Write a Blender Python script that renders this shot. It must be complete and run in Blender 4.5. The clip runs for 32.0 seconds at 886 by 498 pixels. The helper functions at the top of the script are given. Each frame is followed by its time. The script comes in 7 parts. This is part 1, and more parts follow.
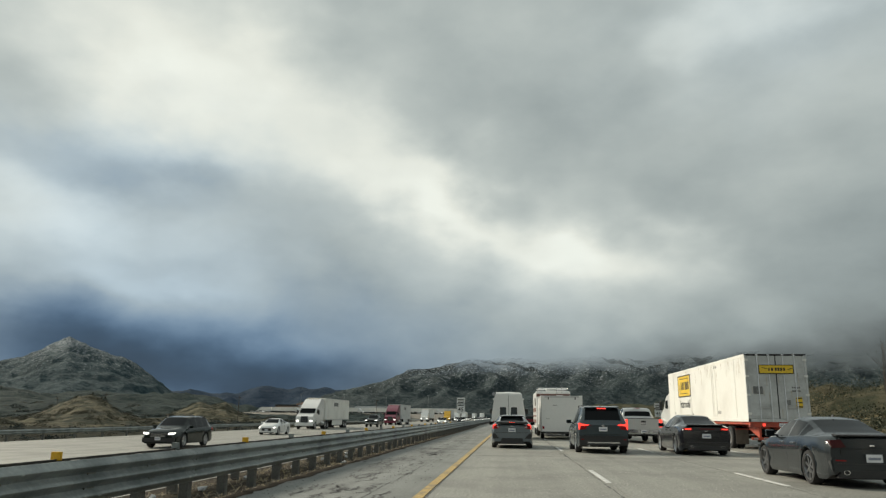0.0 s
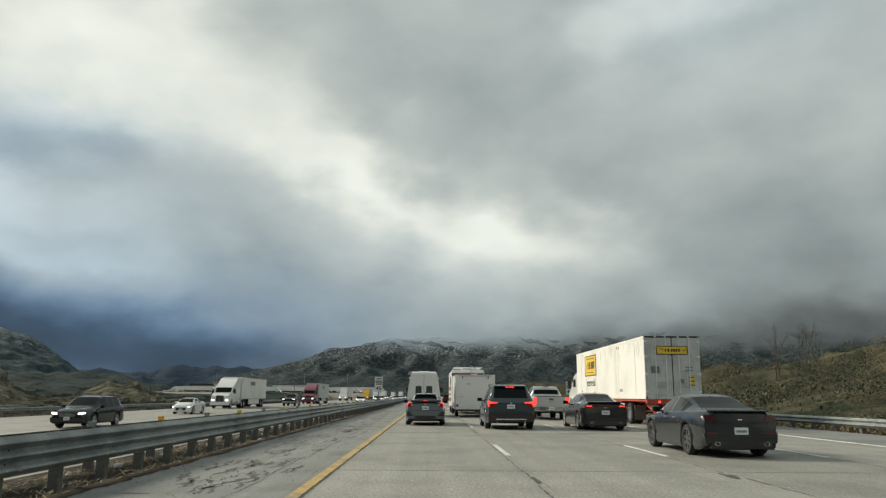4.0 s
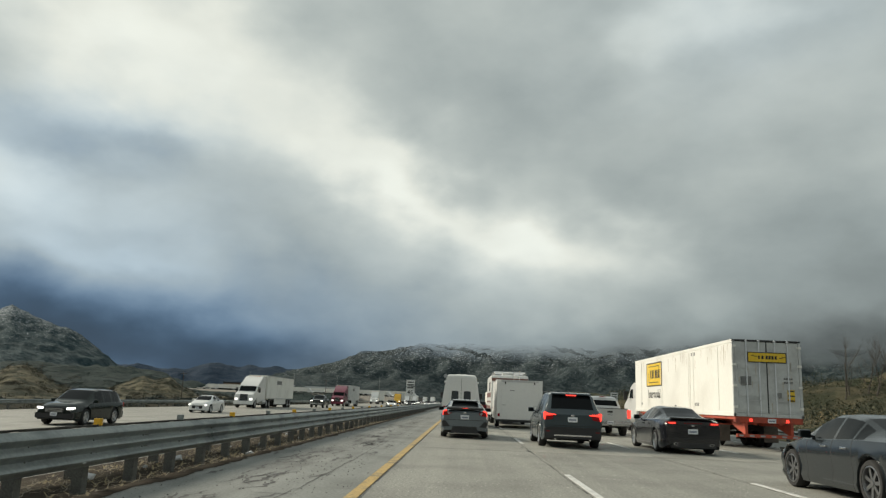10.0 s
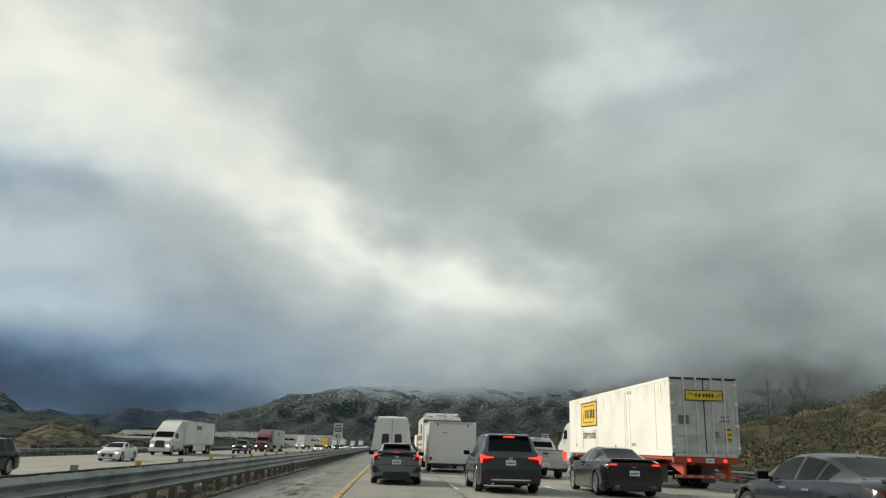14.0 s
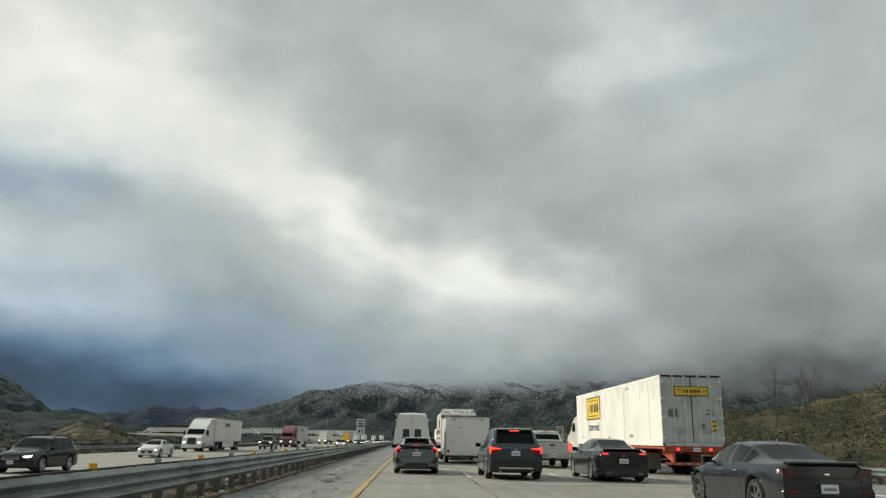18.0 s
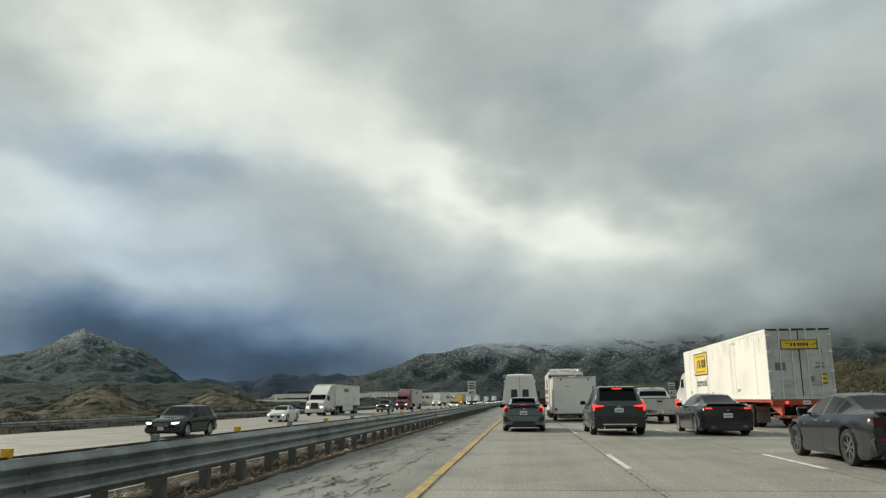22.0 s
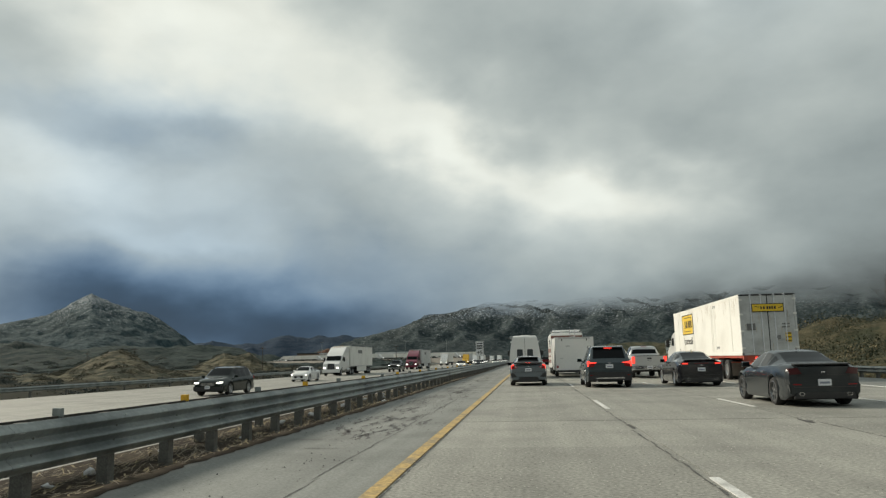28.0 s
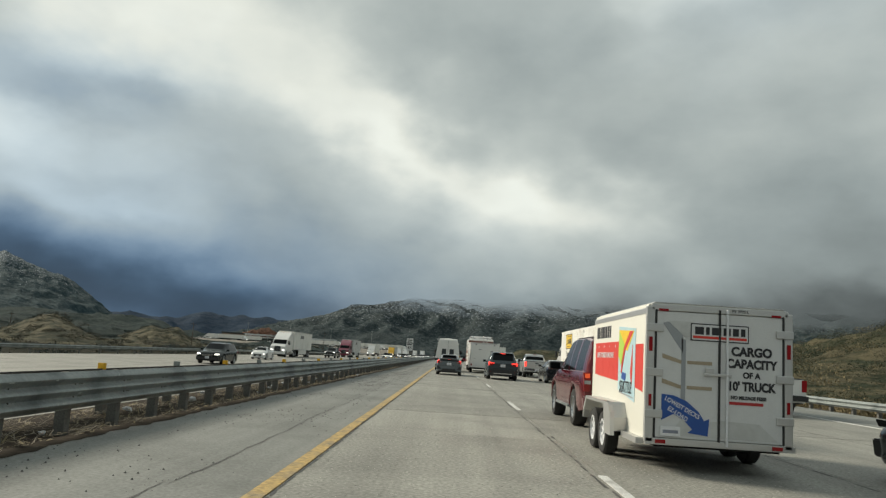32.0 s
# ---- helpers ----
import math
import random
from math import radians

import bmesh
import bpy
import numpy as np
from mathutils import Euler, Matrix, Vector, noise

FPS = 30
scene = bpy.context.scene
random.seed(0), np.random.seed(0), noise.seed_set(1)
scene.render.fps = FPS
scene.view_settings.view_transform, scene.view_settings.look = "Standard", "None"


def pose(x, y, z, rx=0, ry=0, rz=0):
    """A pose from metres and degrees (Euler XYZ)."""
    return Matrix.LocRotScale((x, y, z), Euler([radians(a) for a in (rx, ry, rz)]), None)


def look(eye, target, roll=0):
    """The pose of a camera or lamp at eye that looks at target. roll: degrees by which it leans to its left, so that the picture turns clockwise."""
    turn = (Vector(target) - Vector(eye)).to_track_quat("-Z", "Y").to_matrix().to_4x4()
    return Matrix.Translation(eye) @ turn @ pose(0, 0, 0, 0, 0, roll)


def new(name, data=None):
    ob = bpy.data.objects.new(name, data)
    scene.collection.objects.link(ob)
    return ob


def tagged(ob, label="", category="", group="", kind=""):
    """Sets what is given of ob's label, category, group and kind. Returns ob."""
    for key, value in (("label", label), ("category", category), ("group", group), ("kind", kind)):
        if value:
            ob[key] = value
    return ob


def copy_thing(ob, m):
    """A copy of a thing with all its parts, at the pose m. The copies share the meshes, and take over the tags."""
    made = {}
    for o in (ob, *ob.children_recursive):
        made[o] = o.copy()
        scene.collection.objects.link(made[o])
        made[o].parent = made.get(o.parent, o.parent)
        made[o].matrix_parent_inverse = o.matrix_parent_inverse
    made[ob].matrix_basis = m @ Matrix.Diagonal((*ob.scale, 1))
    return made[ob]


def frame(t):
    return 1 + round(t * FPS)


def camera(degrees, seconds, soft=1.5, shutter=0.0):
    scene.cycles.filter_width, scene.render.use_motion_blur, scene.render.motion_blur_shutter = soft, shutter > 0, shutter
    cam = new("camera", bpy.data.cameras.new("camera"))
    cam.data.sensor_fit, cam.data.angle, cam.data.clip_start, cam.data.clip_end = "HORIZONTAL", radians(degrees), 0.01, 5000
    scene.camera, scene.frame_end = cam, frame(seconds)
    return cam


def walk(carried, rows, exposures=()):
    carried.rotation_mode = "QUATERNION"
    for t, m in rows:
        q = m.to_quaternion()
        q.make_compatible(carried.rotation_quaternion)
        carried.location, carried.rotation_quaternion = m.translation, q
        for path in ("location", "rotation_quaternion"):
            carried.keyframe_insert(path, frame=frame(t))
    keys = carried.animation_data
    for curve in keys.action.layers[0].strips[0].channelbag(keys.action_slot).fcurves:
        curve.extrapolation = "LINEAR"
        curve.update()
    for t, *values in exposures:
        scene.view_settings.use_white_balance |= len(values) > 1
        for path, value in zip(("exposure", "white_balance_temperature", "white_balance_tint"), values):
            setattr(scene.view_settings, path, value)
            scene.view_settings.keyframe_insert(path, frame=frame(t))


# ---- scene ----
# camera: a phone held in a car in the second lane from the median
cam = camera(62.0, 32.0, soft=1.3)
ROWS = (
    (0.0, 0.16, -1.63, 1.32, 12.77, -0.60, 5.22),
    (0.5, 0.18, -1.73, 1.32, 13.03, -1.40, 4.54),
    (1.0, 0.22, -1.87, 1.32, 13.06, -2.30, 3.87),
    (1.5, 0.25, -2.03, 1.32, 12.91, -2.90, 3.14),
    (2.0, 0.28, -2.22, 1.32, 13.15, -2.80, 2.27),
    (2.5, 0.31, -2.41, 1.32, 13.06, -2.10, 1.11),
    (3.0, 0.35, -2.57, 1.32, 12.58, -1.60, 0.36),
    (3.5, 0.38, -2.69, 1.32, 11.97, -0.90, -0.19),
    (4.0, 0.39, -2.51, 1.32, 11.23, -0.40, -0.92),
    (4.5, 0.37, -2.06, 1.32, 10.50, -0.10, -1.40),
    (6.5, 0.26, 1.49, 1.32, 10.84, -0.80, -2.74),
    (7.0, 0.23, 2.22, 1.32, 11.04, -0.30, -1.68),
    (7.5, 0.20, 2.75, 1.32, 11.26, 0.20, 0.10),
    (8.0, 0.16, 3.06, 1.32, 11.49, 0.20, 1.82),
    (8.5, 0.11, 3.17, 1.32, 11.68, -0.40, 2.70),
    (9.0, 0.08, 3.20, 1.32, 11.62, -1.30, 2.81),
    (9.5, 0.07, 3.21, 1.32, 11.67, -2.10, 2.27),
    (10.0, 0.05, 3.19, 1.32, 11.64, -2.40, 1.50),
    (10.5, 0.03, 3.30, 1.32, 11.73, -2.50, 0.82),
    (11.0, 0.02, 3.55, 1.32, 12.06, -2.30, 0.22),
    (11.5, 0.00, 3.85, 1.32, 12.75, -2.40, -0.52),
    (12.0, -0.03, 4.15, 1.32, 13.56, -2.50, -1.48),
    (12.5, -0.04, 4.38, 1.32, 14.12, -2.40, -2.36),
    (13.0, -0.06, 4.50, 1.32, 14.55, -2.20, -3.06),
    (13.5, -0.06, 4.50, 1.32, 14.79, -1.90, -3.64),
    (14.0, -0.06, 4.40, 1.32, 15.01, -1.60, -3.88),
    (14.5, -0.06, 4.20, 1.32, 15.23, -1.50, -3.94),
    (16.5, -0.06, 2.50, 1.32, 15.69, -1.10, -3.81),
    (17.0, -0.06, 2.00, 1.32, 15.68, -1.00, -3.41),
    (17.5, -0.06, 1.50, 1.32, 15.33, -0.90, -3.13),
    (18.0, -0.06, 0.95, 1.32, 14.51, -0.90, -2.36),
    (18.5, -0.06, 0.40, 1.32, 14.05, -1.40, -1.57),
    (19.0, -0.04, -0.05, 1.32, 13.45, -1.40, -0.84),
    (19.5, 0.00, -0.38, 1.32, 13.04, -1.20, 0.24),
    (20.0, 0.06, -0.55, 1.32, 12.63, -0.70, 1.31),
    (20.5, 0.12, -0.60, 1.32, 12.26, 0.20, 2.32),
    (21.0, 0.16, -0.55, 1.32, 11.89, 0.70, 3.62),
    (21.5, 0.18, -0.42, 1.32, 11.74, 0.70, 4.89),
    (22.0, 0.19, -0.28, 1.32, 11.57, 0.50, 6.16),
    (22.5, 0.19, -0.05, 1.32, 11.36, 0.10, 6.97),
    (23.0, 0.19, 0.11, 1.32, 11.14, -0.40, 7.18),
    (23.5, 0.18, 0.12, 1.32, 10.89, -0.70, 6.81),
    (24.0, 0.17, -0.05, 1.32, 10.65, -1.00, 6.09),
    (24.5, 0.18, -0.40, 1.32, 10.54, -1.20, 5.76),
    (26.5, 0.22, -2.84, 1.32, 10.23, 0.70, 7.32),
    (27.0, 0.23, -3.57, 1.32, 9.84, 1.40, 6.94),
    (27.5, 0.23, -4.20, 1.32, 9.26, 1.40, 6.73),
    (28.0, 0.22, -4.82, 1.32, 8.54, 1.20, 6.61),
    (28.5, 0.21, -5.41, 1.32, 7.94, 0.79, 6.59),
    (29.0, 0.22, -6.29, 1.32, 7.70, 0.38, 6.41),
    (29.5, 0.21, -8.39, 1.32, 7.67, -0.34, 5.82),
    (30.0, 0.20, -11.35, 1.32, 7.75, -1.35, 4.73),
    (30.5, 0.19, -13.75, 1.32, 7.86, -2.66, 3.32),
    (31.0, 0.18, -15.90, 1.32, 8.04, -3.67, 1.98),
    (31.5, 0.20, -18.05, 1.32, 8.26, -3.89, 0.91),
    (32.0, 0.23, -20.19, 1.32, 8.21, -3.70, 0.60),
)
walk(cam, [(t, pose(x, y, z, 90 + tilt, lean, turn)) for t, x, y, z, tilt, lean, turn in ROWS],
     exposures=((0, 0.0), (32, 0.0)))

# ---- sky and sun: broken storm cloud, a veiled low sun ahead on the left ----
world = bpy.data.worlds.new("storm_sky")
scene.world = world
world.use_nodes = True
wn, wl = world.node_tree.nodes, world.node_tree.links
wn.clear()


def sky_math(op, a, b=None, c=None):
    n = wn.new("ShaderNodeMath")
    n.operation = op
    for i, v in enumerate((a, b, c)):
        if v is None:
            continue
        if isinstance(v, (int, float)):
            n.inputs[i].default_value = v
        else:
            wl.new(v, n.inputs[i])
    return n.outputs[0]


def sky_mix(f, a, b):
    n = wn.new("ShaderNodeMix")
    n.data_type = "RGBA"
    for sock, v in ((n.inputs[0], f), (n.inputs[6], a), (n.inputs[7], b)):
        if isinstance(v, (int, float)):
            sock.default_value = v
        elif isinstance(v, tuple):
            sock.default_value = (*v, 1)
        else:
            wl.new(v, sock)
    return n.outputs[2]


def sky_noise(vec, scale, detail, rough=0.5):
    n = wn.new("ShaderNodeTexNoise")
    n.inputs["Scale"].default_value, n.inputs["Detail"].default_value, n.inputs["Roughness"].default_value = scale, detail, rough
    wl.new(vec, n.inputs["Vector"])
    return n.outputs[0]


way = wn.new("ShaderNodeTexCoord").outputs["Generated"]
split = wn.new("ShaderNodeSeparateXYZ")
wl.new(way, split.inputs[0])
DEG = 57.2958
side = sky_math("MULTIPLY", sky_math("ARCTAN2", split.outputs[0], split.outputs[1]), DEG)
rise = sky_math("MULTIPLY", sky_math("ARCSINE", split.outputs[2]), DEG)
# billows: curling edges from a fine warp, flatter than they are wide
def sky_vector(x, y, z):
    n = wn.new("ShaderNodeCombineXYZ")
    for k, v in enumerate((x, y, z)):
        if isinstance(v, (int, float)):
            n.inputs[k].default_value = v
        else:
            wl.new(v, n.inputs[k])
    return n.outputs[0]


east, up = sky_math("MULTIPLY", side, 0.1), sky_math("MULTIPLY", rise, 0.16)
sheet = [sky_vector(east, up, 3.7 * k) for k in range(4)]
curl = sky_math("MINIMUM", sky_math("MAXIMUM", sky_math("ADD", 0.3, sky_math("MULTIPLY", rise, 0.05)), 0.3), 1.0)
side = sky_math("ADD", side, sky_math("MULTIPLY", sky_math("SUBTRACT", sky_noise(sheet[0], 1.5, 5, 0.44), 0.5), sky_math("MULTIPLY", curl, 13.0)))
rise = sky_math("ADD", rise, sky_math("MULTIPLY", sky_math("SUBTRACT", sky_noise(sheet[1], 1.5, 5, 0.44), 0.5), sky_math("MULTIPLY", curl, 7.5)))


def billow(az, el, wide, tall, lean=0.0):
    """A soft mass of cloud about (az, el) degrees: 1 in its middle, 0 away from it."""
    dx, dy = sky_math("SUBTRACT", side, az), sky_math("SUBTRACT", rise, el)
    c, s = math.cos(radians(lean)), math.sin(radians(lean))
    a = sky_math("ADD", sky_math("MULTIPLY", dx, c / wide), sky_math("MULTIPLY", dy, s / wide))
    b = sky_math("SUBTRACT", sky_math("MULTIPLY", dy, c / tall), sky_math("MULTIPLY", dx, s / tall))
    r = sky_math("ADD", sky_math("MULTIPLY", a, a), sky_math("MULTIPLY", b, b))
    return sky_math("EXPONENT", sky_math("MULTIPLY", r, -1.0))


puff = sky_math("SUBTRACT", sky_noise(sheet[2], 1.2, 6, 0.46), 0.5)
wisp = sky_math("SUBTRACT", sky_noise(sheet[3], 4.5, 5, 0.55), 0.5)
light = sky_math("ADD", 0.475, sky_math("ADD", sky_math("MULTIPLY", puff, 0.26), sky_math("MULTIPLY", wisp, 0.035)))
BILLOWS = (
    (7, 11.3, 7, 2.2, -4, 0.26), (6, 10.5, 12, 4.6, 0, 0.08), (0, 13.6, 7, 2.4, -18, 0.17), (-10, 18.5, 7, 3.6, -22, 0.25), (-5, 15.8, 6, 2.4, -22, 0.18),
    (-18, 22.5, 7, 5, -20, 0.18), (-27, 23.5, 8, 5.0, 0, 0.28), (-30, 29, 12, 6, 0, 0.20), (-35, 13.8, 7, 2.8, 0, 0.24), (-24, 12.3, 8, 2.2, -10, 0.08),
    (-29, 17.4, 8, 1.9, -4, -0.13), (-28, 9.3, 8, 1.0, -3, 0.12), (-20, 2.4, 14, 3.4, -3, -0.48), (-36, 5.0, 9, 3.0, 0, -0.27), (-11, 8.2, 12, 3, -10, -0.13),
    (4, 21.5, 9, 3.5, -18, -0.06), (19, 29, 5, 2.8, 0, 0.22), (13.5, 26.6, 4, 2.2, 0, 0.10), (27, 22, 8, 4, 0, 0.03),
    (25, 11, 13, 6, 0, -0.15), (28, 4.2, 15, 2.4, 0, -0.34), (9, 3.6, 11, 2.0, 0, -0.16))
for az, el, wide, tall, lean, gain in BILLOWS:
    light = sky_math("ADD", light, sky_math("MULTIPLY", billow(az, el, wide, tall, lean), gain))
over = sky_math("SUBTRACT", light, 0.055)
light = sky_math("ADD", 0.055, sky_math("MULTIPLY", sky_math("ADD", over, sky_math("SQRT", sky_math("ADD", sky_math("MULTIPLY", over, over), 0.004))), 0.5))
light = sky_math("MINIMUM", light, 0.90)
blue = sky_math("ADD", sky_math("MULTIPLY", billow(-25, 3.5, 22, 7), 1.15), sky_math("ADD", sky_math("MULTIPLY", billow(-29, 14, 12, 6), 0.35), sky_math("MULTIPLY", billow(-31, 18, 8, 2.4), 0.5)))
blue = sky_math("MINIMUM", sky_math("ADD", blue, sky_math("MULTIPLY", billow(22, 28, 12, 6), 0.25)), 1.0)
warm = sky_mix(sky_math("MULTIPLY", sky_math("SUBTRACT", light, 0.35), 2.2), (0.87, 1.0, 0.985), (0.97, 1.0, 0.90))
deep = sky_mix(sky_math("MULTIPLY", sky_math("SUBTRACT", light, 0.09), 2.9), (0.47, 0.90, 1.50), (0.78, 1.0, 1.17))
tone = sky_mix(blue, warm, deep)
grey = wn.new("ShaderNodeVectorMath")
grey.operation = "SCALE"
wl.new(tone, grey.inputs[0])
wl.new(light, grey.inputs["Scale"])
clear = wn.new("ShaderNodeTexSky")
clear.sky_type, clear.sun_disc = "NISHITA", False
SUN_RISE, SUN_SIDE = radians(30), radians(-62)
clear.sun_elevation, clear.sun_rotation = SUN_RISE, SUN_SIDE
pale = wn.new("ShaderNodeVectorMath")
pale.operation = "SCALE"
wl.new(clear.outputs[0], pale.inputs[0])
pale.inputs["Scale"].default_value = 0.10
back = wn.new("ShaderNodeBackground")
wl.new(sky_mix(0.02, grey.outputs[0], pale.outputs[0]), back.inputs[0])
back.inputs[1].default_value = 1.0
wl.new(back.outputs[0], wn.new("ShaderNodeOutputWorld").inputs[0])

sun = new("sun", bpy.data.lights.new("sun", "SUN"))
sun.data.energy, sun.data.angle, sun.data.color = 4.2, radians(16), (1.0, 0.92, 0.76)
sun.matrix_world = look((-400 * math.sin(-SUN_SIDE), 400 * math.cos(SUN_SIDE), 400 * math.tan(SUN_RISE)), (0, 0, 0))

# ---- materials ----
def mat(name, col, rough=0.6, metal=0.0, var=0.12, scale=6.0, bump=0.0, fine=60.0, coat=0.0, second=None, blend=0.5, stretch=None, spread=0.0, world=False, streak=0.0, shine=0.5):
    """A painted, stony or metal surface: base colour that varies at two scales, fine relief, and wear towards a second colour."""
    m = bpy.data.materials.new(name)
    m.use_nodes = True
    n, l = m.node_tree.nodes, m.node_tree.links
    bsdf = n["Principled BSDF"]
    bsdf.inputs["Metallic"].default_value, bsdf.inputs["Coat Weight"].default_value = metal, coat
    bsdf.inputs["Coat Roughness"].default_value = 0.08
    co = n.new("ShaderNodeTexCoord")
    vec = n.new("ShaderNodeNewGeometry").outputs["Position"] if world else co.outputs["Object"]
    bsdf.inputs["Specular IOR Level"].default_value = shine
    if stretch:
        mp = n.new("ShaderNodeMapping")
        mp.inputs["Scale"].default_value = stretch
        l.new(vec, mp.inputs[0])
        vec = mp.outputs[0]
    big, small = n.new("ShaderNodeTexNoise"), n.new("ShaderNodeTexNoise")
    for t, s, d in ((big, scale, 4), (small, fine, 3)):
        t.inputs["Scale"].default_value, t.inputs["Detail"].default_value = s, d
        l.new(vec, t.inputs["Vector"])
    mix = n.new("ShaderNodeMix")
    mix.data_type = "RGBA"
    ramp = n.new("ShaderNodeValToRGB")
    ramp.color_ramp.elements[0].position, ramp.color_ramp.elements[1].position = 0.36 + 0.2 * (1 - blend), 0.56 + 0.2 * (1 - blend)
    l.new(big.outputs[0], ramp.inputs[0])
    l.new(ramp.outputs[0], mix.inputs[0])
    mix.inputs[6].default_value = (*col, 1)
    mix.inputs[7].default_value = (*(second or tuple(c * (1 - var) for c in col)), 1)
    hsv = n.new("ShaderNodeHueSaturation")
    l.new(mix.outputs[2], hsv.inputs["Color"])
    rng = n.new("ShaderNodeMapRange")
    rng.inputs[1].default_value, rng.inputs[2].default_value = 0.33, 0.67
    rng.inputs[3].default_value, rng.inputs[4].default_value = 1 - var, 1 + var
    rng.clamp = False
    if spread:
        oi, add = n.new("ShaderNodeObjectInfo"), n.new("ShaderNodeMath")
        add.operation = "MULTIPLY_ADD"
        l.new(oi.outputs["Random"], add.inputs[0])
        add.inputs[1].default_value = spread * 0.34
        l.new(small.outputs[0], add.inputs[2])
        l.new(add.outputs[0], rng.inputs[0])
    else:
        l.new(small.outputs[0], rng.inputs[0])
    worn = rng.outputs[0]
    if streak:
        # lengthwise tyre tracks and stains
        mp2, tn, sr, mul = n.new("ShaderNodeMapping"), n.new("ShaderNodeTexNoise"), n.new("ShaderNodeMapRange"), n.new("ShaderNodeMath")
        mp2.inputs["Scale"].default_value = (2.2, 0.035, 1.0)
        tn.inputs["Scale"].default_value, tn.inputs["Detail"].default_value = 1.0, 5
        sr.inputs[1].default_value, sr.inputs[2].default_value = 0.3, 0.7
        sr.inputs[3].default_value, sr.inputs[4].default_value = 1 - streak, 1 + streak
        mul.operation = "MULTIPLY"
        l.new(vec, mp2.inputs[0])
        l.new(mp2.outputs[0], tn.inputs["Vector"])
        l.new(tn.outputs[0], sr.inputs[0])
        l.new(sr.outputs[0], mul.inputs[0])
        l.new(worn, mul.inputs[1])
        worn = mul.outputs[0]
    l.new(worn, hsv.inputs["Value"])
    l.new(hsv.outputs[0], bsdf.inputs["Base Color"])
    rr = n.new("ShaderNodeMapRange")
    rr.inputs[3].default_value, rr.inputs[4].default_value = max(0.02, rough - 0.08), min(1, rough + 0.08)
    l.new(big.outputs[0], rr.inputs[0])
    l.new(rr.outputs[0], bsdf.inputs["Roughness"])
    if bump:
        bp = n.new("ShaderNodeBump")
        bp.inputs["Strength"].default_value, bp.inputs["Distance"].default_value = min(1, bump * 20), bump
        l.new(small.outputs[0], bp.inputs["Height"])
        l.new(bp.outputs[0], bsdf.inputs["Normal"])
    return m


def lamp_mat(name, col, strength):
    m = mat(name, col, 0.2, coat=0.15, var=0.05, shine=0.25)
    b = m.node_tree.nodes["Principled BSDF"]
    b.inputs["Emission Color"].default_value, b.inputs["Emission Strength"].default_value = (*col, 1), strength
    return m


